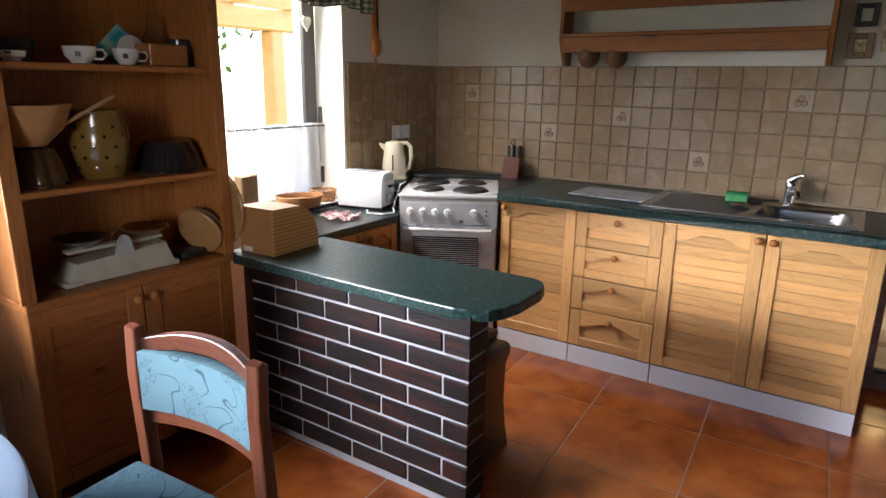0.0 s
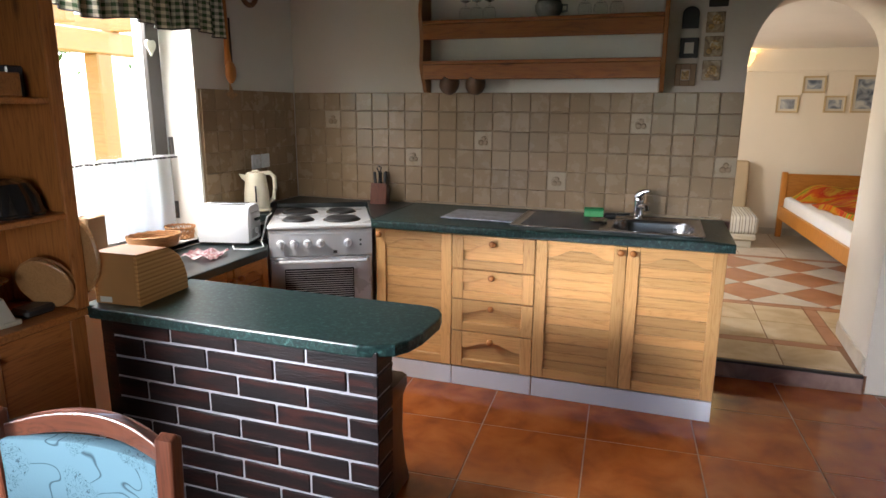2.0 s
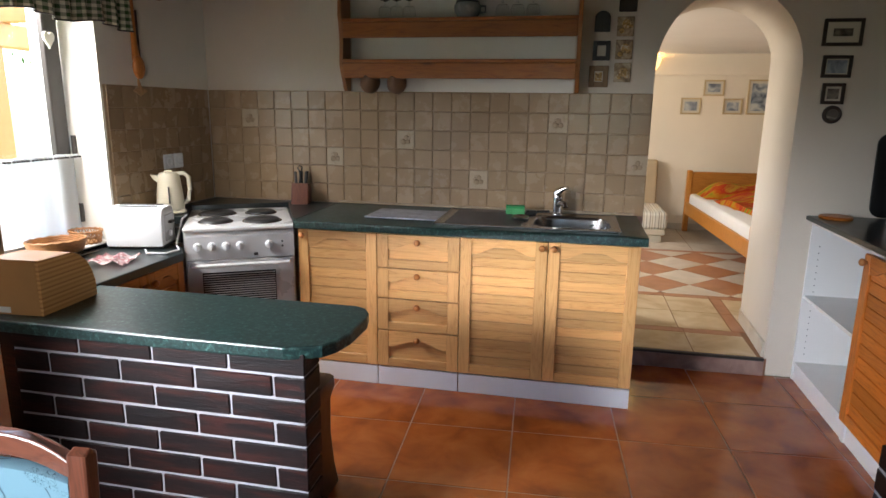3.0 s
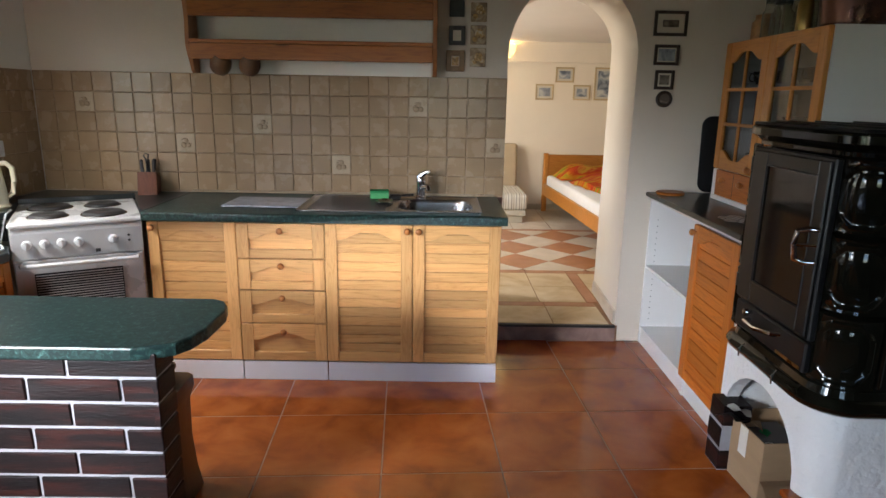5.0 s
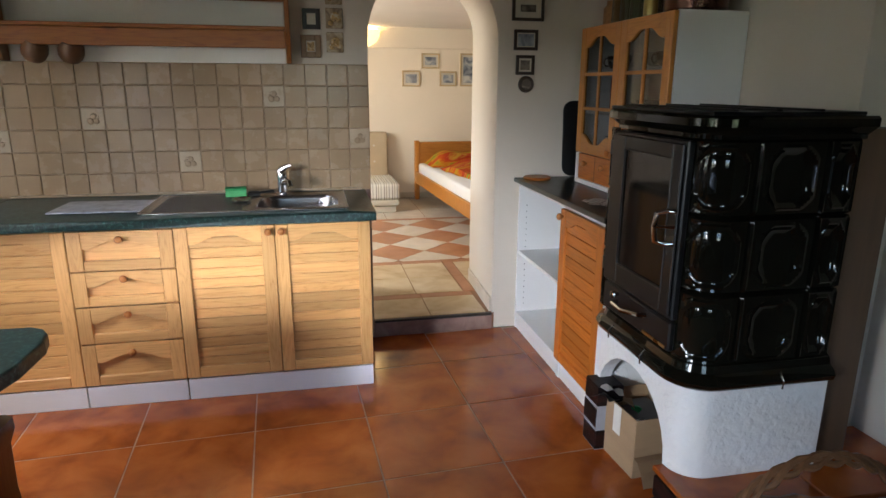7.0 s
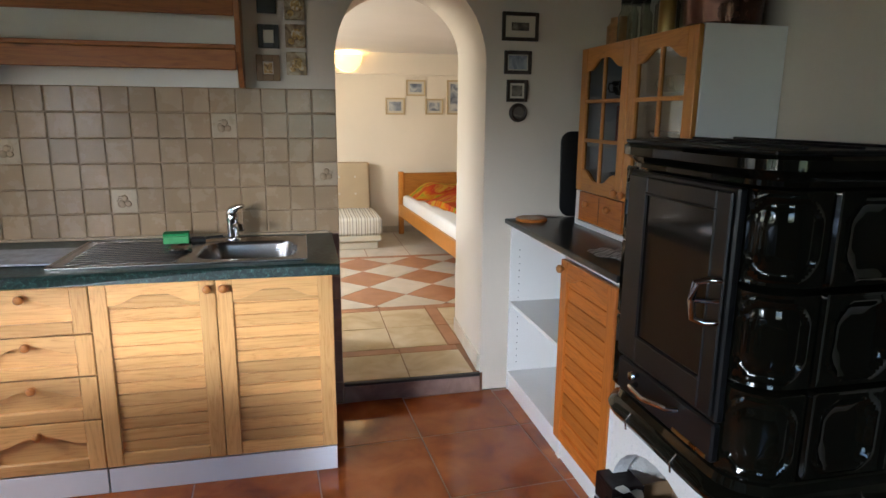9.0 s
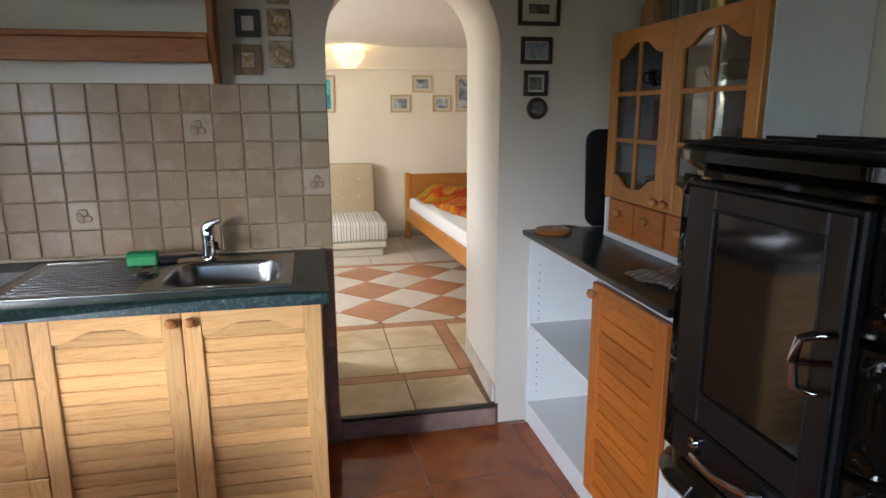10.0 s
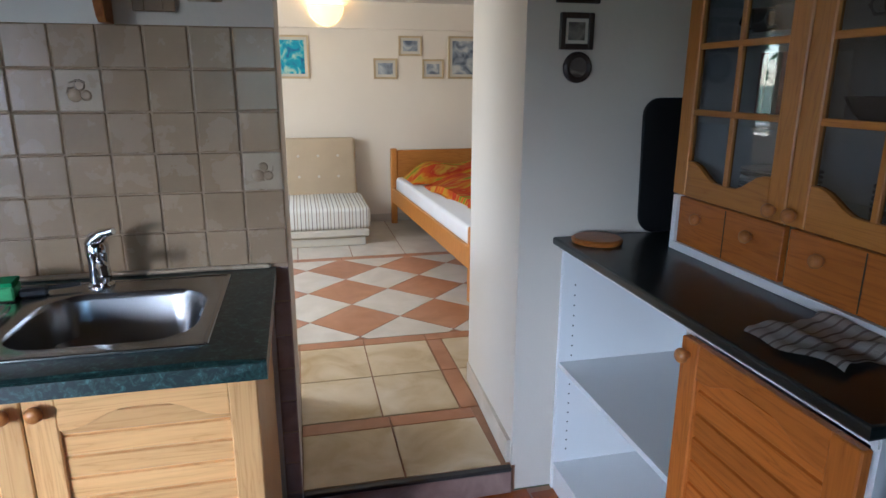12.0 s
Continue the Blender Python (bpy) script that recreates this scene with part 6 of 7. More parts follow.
sg = thing("sponge", "green dish sponge beside the sink", "sponge", pose(-0.685, -0.165, 0.868, 0, 0, 6))
part("foam", boxed(-0.05, 0.05, -0.033, 0.033, 0.0, 0.034, bevel=0.004), sponge_light, sg)
part("scourer", boxed(-0.05, 0.05, -0.033, 0.033, 0.034, 0.044, bevel=0.002), sponge_green, sg)
br = thing("dish_brush", "black dish brush lying by the tap", "brush", pose(-0.60, -0.16, 0.868, 0, 0, 10))
part("head", boxed(-0.03, 0.03, -0.018, 0.018, 0, 0.022, bevel=0.006), black_plastic, br)
part("handle", tube([(0.03, 0, 0.015), (0.10, 0.004, 0.018)], 0.006, 8), black_plastic, br)

# ---- wall shelf ----
SX0, SX1 = -1.69, -0.385
ws = thing("wall_shelf", "stained pine wall shelf with shaped sides and two boards", "shelf", pose(SX0, 0.004, 1.51))
side = [(0.0, 0.0), (-0.06, 0.0), (-0.075, 0.012), (-0.085, 0.04), (-0.115, 0.09), (-0.135, 0.14), (-0.130, 0.20), (-0.125, 0.26), (-0.135, 0.34), (-0.15, 0.40), (-0.145, 0.47), (-0.11, 0.52), (-0.10, 0.58), (-0.12, 0.64), (-0.12, 0.70), (0.0, 0.70)]
for x in (0.0, SX1 - SX0 - 0.022):
    b = bmesh.new()
    prism(b, side, x, x + 0.022, "x", 0.003)
    part("side", b, shelf_wood_v, ws, "shaped side board")
for z in (0.150, 0.362):
    part("board", boxed(0.022, SX1 - SX0 - 0.022, -0.14, 0.0, z, z + 0.018, bevel=0.003), shelf_wood, ws)
    part("lip", boxed(0.022, SX1 - SX0 - 0.022, -0.135, -0.117, z - 0.082, z - 0.001, bevel=0.003), shelf_wood, ws)
part("backing", boxed(0.03, SX1 - SX0 - 0.03, -0.006, -0.001, 0.0, 0.70), plaster_white, ws, "white painted backing")
for x, tilt in ((-1.502, 24), (-1.355, 18)):
    # hung by the handle, the mouth tilted towards the room
    mu = thing("hanging_mug", "brown stoneware mug hung below the shelf", "mug", pose(x, -0.105, 1.628), "hanging mugs")
    lean = pose(0, 0, -0.022, 16, tilt, 0) @ pose(0.0, 0, -0.105)
    part("body", lathe([(0, 0.0), (0.036, 0.0), (0.050, 0.018), (0.056, 0.045), (0.052, 0.072), (0.045, 0.088), (0.041, 0.088), (0.047, 0.07), (0.050, 0.045), (0.04, 0.012), (0, 0.008)], 26), copper_pot, mu, smooth=True, m=lean)
    part("handle", tube([(0.0, 0.048, 0.072), (0.0, 0.050, 0.108), (0.0, 0.020, 0.125), (0.0, -0.006, 0.112), (0.0, 0.0, 0.080)], 0.0075, 8), copper_pot, mu, smooth=True, m=lean)
    part("hook", tube([(0, 0, -0.012), (0.006, 0, -0.016), (0.006, 0, -0.002), (0, 0, 0.014)], 0.003, 6), brass, mu)


def stem_glass(m):
    g = thing("wine_glass", "upturned clear glass on the wall shelf", "glass", m, "glasses on the shelf")
    part("bowl", lathe([(0.033, 0.0), (0.037, 0.03), (0.030, 0.06), (0.006, 0.075), (0.004, 0.09), (0.028, 0.10), (0.028, 0.102), (0, 0.104)], 22), clear_glass, g, smooth=True)


for x in (-1.44, -1.375, -1.305, -0.80, -0.72, -0.64):
    stem_glass(pose(x, -0.075, 1.890))
tp = thing("sugar_bowl", "blue grey stoneware bowl with lid and handles", "bowl", pose(-0.985, -0.075, 1.890))
part("body", lathe([(0, 0), (0.05, 0), (0.07, 0.03), (0.072, 0.06), (0.062, 0.075), (0, 0.075)], 26), ceramic_grey, tp, smooth=True)
part("lid", lathe([(0.064, 0), (0.06, 0.012), (0.02, 0.026), (0.012, 0.04), (0, 0.044)], 26), blue_check, tp, "dark lid", True, pose(0, 0, 0.075))
part("handle", tube([(0.066, 0, 0.06), (0.095, 0, 0.058), (0.095, 0, 0.03), (0.068, 0, 0.025)], 0.006, 6), ceramic_grey, tp, smooth=True)

# little pictures and plaques on the wall
def framed(m, w, h, frame_mat, print_mat, label, border=0.012, mount=0.0, depth=0.014):
    p = thing("picture", label, "picture", m, "wall pictures")
    fb = bmesh.new()
    for s in ((-w / 2, -w / 2 + border, -h / 2, h / 2), (w / 2 - border, w / 2, -h / 2, h / 2), (-w / 2 + border, w / 2 - border, -h / 2, -h / 2 + border), (-w / 2 + border, w / 2 - border, h / 2 - border, h / 2)):
        box(fb, s[0], s[1], -depth, 0.0, s[2], s[3], bevel=0.002)
    part("frame", fb, frame_mat, p)
    part("mount", boxed(-w / 2 + border, w / 2 - border, -0.006, -0.001, -h / 2 + border, h / 2 - border), mat_board, p)
    i = border + mount
    part("print", boxed(-w / 2 + i, w / 2 - i, -0.008, -0.0062, -h / 2 + i, h / 2 - i), print_mat, p)
    return p


for cx, cz, w, h, mo, pm in ((0.860, 1.809, 0.178, 0.128, 0.030, print_sepia), (0.853, 1.648, 0.134, 0.106, 0.006, print_grey), (0.853, 1.518, 0.104, 0.102, 0.010, print_sepia)):
    framed(pose(cx, 0.004, cz, 0, 0, 0), w, h, frame_black, pm, "small engraving in a dark wooden frame", 0.016, mo)
ro = thing("round_picture", "small round picture in a dark turned frame", "picture", pose(0.863, 0.004, 1.417, 90, 0, 0))
part("frame", lathe([(0.028, 0.0), (0.028, 0.010), (0.036, 0.014), (0.044, 0.008), (0.045, 0.0)], 32), frame_black, ro, smooth=True)
part("print", lathe([(0, 0.006), (0.029, 0.006), (0.029, 0.0)], 28), print_sepia, ro)
framed(pose(-0.287, 0.004, 1.597), 0.100, 0.110, cork_brown, print_food, "small yellow bird tile in a brown frame", 0.028, 0.004)
framed(pose(-0.280, 0.004, 1.728), 0.088, 0.098, dark_plaque, mat_board, "dark plaque with a pale doorway", 0.022, 0.004)
b = bmesh.new()
prism(b, [(-0.040, -0.05), (0.040, -0.05), (0.040, 0.02)] + [(0.040 * math.cos(math.pi * i / 10), 0.02 + 0.035 * math.sin(math.pi * i / 10)) for i in range(1, 10)] + [(-0.040, 0.02)], -0.014, 0.0, "y", 0.003)
whole("arched_plaque", b, dark_plaque, "dark arched plaque on the wall", "plaque", pose(-0.283, 0.004, 1.872), False)
for cz, kk in ((1.618, 0), (1.733, 1), (1.848, 2)):
    tl = thing("food_tile", "small cream tile painted with fruit", "plaque", pose(-0.166, 0.004, cz), "painted tiles")
    part("tile", boxed(-0.043, 0.043, -0.009, 0.0, -0.049, 0.049, bevel=0.003), painted_ground, tl)
    fb = bmesh.new()
    lathe([(0, 0.002), (0.020, 0.0012), (0.023, 0)], 14, fb, (0.004, 0.002 + 0.005 * kk, 0))
    lathe([(0, 0.002), (0.012, 0.0012), (0.014, 0)], 12, fb, (-0.018, -0.022, 0))
    lathe([(0, 0.002), (0.011, 0.0012), (0.013, 0)], 12, fb, (0.022, -0.018 + 0.01 * kk, 0))
    part("painting", fb, print_food, tl, "painted fruit", True, pose(0, -0.009, 0, 90, 0, 0))
whole("food_plaque", boxed(-0.045, 0.045, -0.012, 0.0, -0.045, 0.045, bevel=0.004), frame_black, "dark plaque above the painted tiles", "plaque", pose(-0.160, 0.004, 1.965), False)

# ---- dining corner ----
ch = thing("dining_chair", "dark red wooden dining chair with blue patterned upholstery", "chair", pose(-1.405, -2.715, 0, 0, 0, 4))
for x in (-0.205, 0.205):
    b = bmesh.new()
    prism(b, [(-0.012, 0.0), (0.022, 0.0), (0.028, 0.45), (0.012, 0.70), (0.018, 0.822), (0.006, 0.832), (-0.014, 0.826), (-0.020, 0.70), (-0.010, 0.45)], x - 0.02, x + 0.02, "x", 0.006)
    part("back_post", b, mahogany, ch)
for x in (-0.19, 0.19):
    b = bmesh.new()
    prism(b, [(-0.40, 0.0), (-0.37, 0.0), (-0.363, 0.42), (-0.405, 0.42)], x - 0.018, x + 0.018, "x", 0.004)
    part("front_leg", b, mahogany, ch)


def curved(x0, x1, z0, z1, t, sag):
    b = bmesh.new()
    n = 14
    pts0, pts1 = [], []
    for i in range(n + 1):
        u = i / n
        x = x0 + (x1 - x0) * u
        d = sag * 4 * u * (1 - u)
        pts0.append((x, d))
        pts1.append((x, d + t))
    outline = pts0 + pts1[::-1]
    prism(b, outline, z0, z1, "z", 0.004)
    return b


def top_rail():
    b = curved(-0.186, 0.186, 0.760, 0.775, 0.026, 0.035)
    for v in b.verts:
        u = (v.co.x + 0.186) / 0.372
        if v.co.z > 0.768:
            v.co.z += 0.022 + 0.030 * 4 * u * (1 - u)
        else:
            v.co.z += 0.022 * 4 * u * (1 - u)
    return b


part("top_rail", top_rail(), mahogany_h, ch)
part("lower_rail", curved(-0.186, 0.186, 0.570, 0.612, 0.024, 0.035), mahogany_h, ch)
part("backrest", curved(-0.184, 0.184, 0.613, 0.770, 0.036, 0.030), chair_cloth, ch, "blue patterned back cushion", True, pose(0, -0.014, 0))
b = boxed(-0.215, 0.215, -0.42, -0.02, 0.425, 0.475, bevel=0.02, segments=3)
part("seat", b, chair_cloth, ch, "blue patterned seat cushion", True)
part("seat_frame", boxed(-0.205, 0.205, -0.40, -0.005, 0.38, 0.424, bevel=0.004), mahogany_h, ch)
for x in (-0.19, 0.19):
    part("stretcher", boxed(x - 0.010, x + 0.010, -0.37, -0.01, 0.18, 0.205, bevel=0.003), mahogany, ch)
tb = thing("round_table", "round wooden dining table under a cloth", "table", pose(-1.53, -3.665, 0))
part("tabletop", lathe([(0, 0.70), (0.58, 0.70), (0.59, 0.715), (0.58, 0.73), (0, 0.73)], 48), mahogany_h, tb, smooth=True)
part("column", lathe([(0.05, 0.04), (0.08, 0.10), (0.05, 0.2), (0.06, 0.5), (0.09, 0.68), (0.09, 0.70)], 20), mahogany, tb, smooth=True)
part("foot", lathe([(0, 0), (0.26, 0), (0.25, 0.03), (0.06, 0.06), (0, 0.06)], 24), mahogany, tb, smooth=True)
cl = bmesh.new()
lathe([(0, 0.737), (0.585, 0.737), (0.598, 0.732), (0.604, 0.715), (0.612, 0.60), (0.620, 0.50)], 96, cl, flute=None)
for v in cl.verts:
    if v.co.z < 0.72:
        a = math.atan2(v.co.y, v.co.x)
        k = 1 + 0.035 * math.sin(14 * a) * (0.73 - v.co.z) / 0.23
        v.co.x *= k
        v.co.y *= k
whole("tablecloth", cl, table_cloth, "pale blue tablecloth over the round table", "tablecloth", pose(-1.53, -3.665, 0))
# low stool tucked under the bar
so = thing("bar_stool", "dark wooden stool with shaped plank legs beneath the bar", "stool", pose(-1.437, -1.60, 0))
part("seat", boxed(-0.15, 0.15, -0.15, 0.15, 0.445, 0.475, bevel=0.012, segments=3), dark_wood, so, smooth=True)
leg = [(0.09, 0.444), (0.195, 0.444), (0.214, 0.435), (0.216, 0.40), (0.198, 0.35), (0.195, 0.20), (0.206, 0.08), (0.222, 0.0), (0.178, 0.0), (0.160, 0.10), (0.155, 0.34), (0.09, 0.40)]
for side in (1, -1):
    b = bmesh.new()
    prism(b, [(side * x, z) for x, z in leg], -0.13, 0.13, "y", 0.008)
    part("leg", b, dark_wood, so, "shaped dark plank leg", True)
part("stretcher", boxed(-0.158, 0.158, -0.015, 0.015, 0.16, 0.21, bevel=0.004), dark_wood, so)

# ---- bedroom ----
bed = thing("bed", "pine bed with white sheet and bright bedding", "bed", pose(0.985, 1.60, 0.1, 0, 0, 3.2))
BW, BL = 0.95, 2.26
for x, y, h in ((0.0, 0.0, 0.46), (BW, 0.0, 0.46), (0.0, BL, 0.69), (BW, BL, 0.69)):
    part("leg", boxed(x - 0.0, x + 0.055, y, y + 0.05, 0.0, h, bevel=0.006), honey_v, bed)
part("side_rail", boxed(0.004, 0.032, 0.05, BL, 0.20, 0.335, bevel=0.005), honey_v, bed)
part("side_rail", boxed(BW + 0.02, BW + 0.048, 0.05, BL, 0.20, 0.335, bevel=0.005), honey_v, bed)
part("headboard", boxed(0.055, BW, BL + 0.01, BL + 0.035, 0.30, 0.675, bevel=0.006), honey_h, bed)
part("footboard", boxed(0.055, BW, 0.012, 0.036, 0.20, 0.44, bevel=0.006), honey_h, bed)
part("slats", boxed(0.032, BW + 0.02, 0.05, BL, 0.24, 0.262), honey_h, bed)
whole("mattress", boxed(0.036, BW + 0.016, 0.055, BL - 0.005, 0.263, 0.435, bevel=0.03, segments=3), mattress_white, "mattress in a white sheet on the bed", "mattress", pose(0.985, 1.60, 0.1, 0, 0, 3.2))


def quilt(u, v):
    x, y = 0.16 + (BW - 0.14) * u + 0.05 * math.sin(5 * v), 0.25 + 1.45 * v
    z = 0.47 + 0.055 * math.sin(3.1 * u) + 0.022 * math.sin(9 * u + 4 * v) + 0.022 * math.sin(11 * v + 2 * u) - (0.05 if u < 0.04 else 0)
    return (x, y, z)


whole("duvet", sheet(40, 50, quilt, 0.035), duvet, "rumpled orange red and green duvet on the bed", "duvet", pose(0.985, 1.60, 0.1, 0, 0, 3.2))


def cushion(u, v):
    a, c = (u - 0.5) * 2, (v - 0.5) * 2
    k = (1 - a ** 4) * (1 - c ** 4)
    return (0.08 + 0.86 * u, 1.72 + 0.46 * v, 0.445 + 0.15 * k + 0.02 * math.sin(9 * u) * k)


whole("pillow", sheet(24, 18, cushion, 0.012), duvet, "orange and green pillow at the head of the bed", "pillow", pose(0.985, 1.60, 0.1, 0, 0, 3.2))
ac = thing("armchair", "low beige armchair bed with a striped seat cover", "armchair", pose(-0.12, 3.10, 0.1))
part("base", boxed(0.0, 0.66, 0.03, 0.80, 0.0, 0.075, bevel=0.008), sofa_base, ac)
part("under_frame", boxed(0.0, 0.69, 0.0, 0.82, 0.078, 0.14, bevel=0.012), sofa_base, ac)
part("seat", boxed(-0.005, 0.70, -0.01, 0.72, 0.142, 0.315, bevel=0.035, segments=3), stripe_cloth, ac, "cream seat cover with brown stripes", True)
bk = part("backrest", boxed(0.0, 0.66, 0.0, 0.14, 0.0, 0.56, bevel=0.035, segments=3), beige_cloth, ac, "beige button tufted backrest", True, pose(0, 0.665, 0.25, -8, 0, 0))
for x in (0.16, 0.33, 0.50):
    for z in (0.22, 0.40):
        part("button", lathe([(0, 0.004), (0.010, 0.003), (0.012, 0)], 12), sofa_base, bk, smooth=True, m=pose(x, 0.0, z, 90, 0, 0))
for cx, cz, w, h, pm, lab in ((0.842, 1.487, 0.212, 0.178, print_grey, "pale framed engraving on the bedroom wall"), (1.068, 1.683, 0.212, 0.170, print_grey, "pale framed engraving on the bedroom wall"),
                              (1.275, 1.487, 0.20, 0.170, print_grey, "pale framed engraving on the bedroom wall"), (1.56, 1.588, 0.29, 0.37, print_grey, "tall framed engraving on the bedroom wall"),
                              (0.02, 1.578, 0.32, 0.36, print_blue, "turquoise framed print on the bedroom wall")):
    framed(pose(cx, 3.998, cz), w, h, frame_pale, pm, lab, 0.018, 0.022)
sc = thing("wall_lamp", "lit half dome wall lamp of warm glass", "lamp", pose(0.335, 3.954, 1.86))
dome = bmesh.new()
n, r = 12, 0.15
g = []
for i in range(n + 1):
    col = []
    for j in range(n + 1):
        a, e = math.pi * i / n, math.pi / 2 * j / n
        col.append(dome.verts.new((r * math.cos(a) * math.cos(e), -0.12 * math.sin(a) * math.cos(e) - 0.004, 0.14 - 0.165 * math.sin(e))))
    g.append(col)
for i in range(n):
    for j in range(n):
        dome.faces.new([g[i][j], g[i + 1][j], g[i + 1][j + 1], g[i][j + 1]])
bmesh.ops.remove_doubles(dome, verts=dome.verts[:], dist=0.0005)
bmesh.ops.recalc_face_normals(dome, faces=dome.faces[:])
part("shade", dome, lamp_glass, sc, "glowing glass bowl", True)
part("wall_plate", boxed(-0.06, 0.06, -0.004, 0.0, 0.02, 0.13, bevel=0.001), brass, sc)
lamp("wall_lamp_light", "POINT", Matrix.Translation((0.335, 3.88, 2.0)), 0.26, (1.0, 0.68, 0.32), 0.05)

# ---- garden ----
def tree(m, h, crown, seed, count=2600):
    r = random.Random(seed)
    t = thing("garden_tree", "leafy green garden tree", "tree", m, "garden trees")
    tb = tube([(0, 0, 0), (0.1, 0.05, h * 0.3), (0.0, 0.1, h * 0.6), (0.1, 0.0, h * 0.92)], 0.2, 8, radii=[0.22, 0.17, 0.11, 0.03])
    for i in range(9):
        a, z = r.uniform(0, 6.28), h * r.uniform(0.3, 0.75)
        l = crown * r.uniform(0.5, 0.9)
        tube([(0.05, 0.05, z), (l * 0.5 * math.cos(a), l * 0.5 * math.sin(a), z + 0.25 * l), (l * math.cos(a), l * math.sin(a), z + 0.5 * l)], 0.05, 6, tb, radii=[0.07, 0.045, 0.015])
    part("trunk", tb, bark, t, smooth=True)
    cb = bmesh.new()
    hubs = [(r.gauss(0, 0.45) * crown, r.gauss(0, 0.45) * crown, h * r.uniform(0.35, 1.0)) for _ in range(46)]
    for i in range(count):
        c = r.choice(hubs)
        p = Vector((c[0] + r.gauss(0, 0.26) * crown * 0.6, c[1] + r.gauss(0, 0.26) * crown * 0.6, c[2] + r.gauss(0, 0.2) * crown * 0.6))
        q = Euler((r.uniform(0, 6), r.uniform(0, 6), r.uniform(0, 6))).to_matrix()
        s = r.uniform(0.06, 0.13)
        cb.faces.new([cb.verts.new(p + q @ Vector(v)) for v in ((-s, 0, 0), (0, -s * 0.5, 0.01), (s, 0, 0), (0, s * 0.5, 0.01))])
    part("crown", cb, leaf_mat, t)


tree(pose(-11.0, 3.2, -0.46), 6.5, 2.6, 1)
tree(pose(-9.0, 8.6, -0.46), 7.0, 2.8, 2)
tree(pose(-13.0, -2.5, -0.46), 6.0, 2.6, 3)
tree(pose(-8.0, 12.5, -0.46), 7.0, 2.8, 4)
pg = thing("pergola", "larch pergola outside the kitchen window", "pergola", pose(-4.3, -3.2, -0.45))
for x, y in ((-2.6, 0.2), (-2.6, 3.4), (-0.2, 3.4)):
    part("post", boxed(x, x + 0.14, y, y + 0.14, 0, 2.25, bevel=0.01), pergola_wood, pg)
part("beam", boxed(-2.6, -2.46, -0.6, 4.0, 2.25, 2.42, bevel=0.01), pergola_wood, pg)
part("beam", boxed(-0.2, -0.06, -0.6, 4.0, 2.25, 2.42, bevel=0.01), pergola_wood, pg)
for i in range(8):
    part("rafter", boxed(-3.0, 0.15, -0.5 + 0.58 * i, -0.42 + 0.58 * i, 2.42, 2.56, bevel=0.006), pergola_wood, pg)
part("brace", tube([(-2.53, 2.8, 2.24), (-2.53, 3.42, 1.65)], 0.06, 4), pergola_wood, pg)
part("brace", tube([(-2.53, 4.1, 2.24), (-2.53, 3.5, 1.65)], 0.06, 4), pergola_wood, pg)
fence = thing("garden_fence", "pale wooden garden fence beyond the lawn", "fence", pose(-8.6, -6.0, -0.45))
pk = mesh_of("picket", boxed(0, 0.03, 0, 0.09, 0.05, 1.0, bevel=0.008), pergola_wood)
for i in range(70):
    piece("picket", pk, fence, pose(0, i * 0.16, 0))
for z in (0.25, 0.75):
    part("rail", boxed(-0.03, 0.0, 0, 11.2, z, z + 0.08), pergola_wood, fence)


# ---- bricks and tiles, piece by piece ----
def brick_mesh(w, d, h, seed):
    rnd = random.Random(seed)
    b = box(bmesh.new(), 0, w, 0, d, 0, h, bevel=0.003)
    for v in b.verts:
        v.co.y += rnd.uniform(-0.0015, 0.0015)
        v.co.z += rnd.uniform(-0.0012, 0.0012)
        v.co.x += rnd.uniform(-0.0012, 0.0012)
    return mesh_of("brick", b, clinker)


ROW, LONG, JOINT, FIRST = 0.0763, 0.2615, 0.0095, 0.026
long_bricks = [brick_mesh(LONG - JOINT, 0.02, ROW - JOINT, i) for i in range(4)]
long_ends = [brick_mesh(0.243, 0.02, ROW - JOINT, 10 + i) for i in range(2)]
half_bricks = [brick_mesh(0.099, 0.02, ROW - JOINT, 20 + i) for i in range(2)]
end_bricks = [brick_mesh(0.02, BAR_D, ROW - JOINT, 30 + i) for i in range(2)]
rnd = random.Random(5)
for r in range(9):
    z = FIRST + r * ROW + JOINT / 2
    first = (long_ends if r % 2 == 0 else half_bricks)[r // 2 % 2]
    w = 0.243 if r % 2 == 0 else 0.099
    piece("brick", first, bar_thing, pose(-w, rnd.uniform(-0.001, 0.001), z))
    x = -w - JOINT
    while x - LONG > -BAR_L:
        piece("brick", rnd.choice(long_bricks), bar_thing, pose(x - LONG + JOINT, rnd.uniform(-0.001, 0.001), z))
        x -= LONG
    if x + BAR_L > 0.03:
        piece("brick", brick_mesh(x + BAR_L, 0.02, ROW - JOINT, 40 + r), bar_thing, pose(-BAR_L, 0, z))
    piece("brick", end_bricks[r % 2], bar_thing, pose(-0.0195, 0.0005, z))

# glazed wall tiles
PITCH = 0.1076


def tile_mesh(name, w, h, t, material, seed=0):
    b = box(bmesh.new(), -w / 2, w / 2, 0, t, -h / 2, h / 2, bevel=0.004, segments=3)
    rnd = random.Random(seed)
    for v in b.verts:
        if v.co.y < 0.001:
            v.co.y += rnd.uniform(-0.0006, 0.0006)
    return mesh_of(name, b, material)


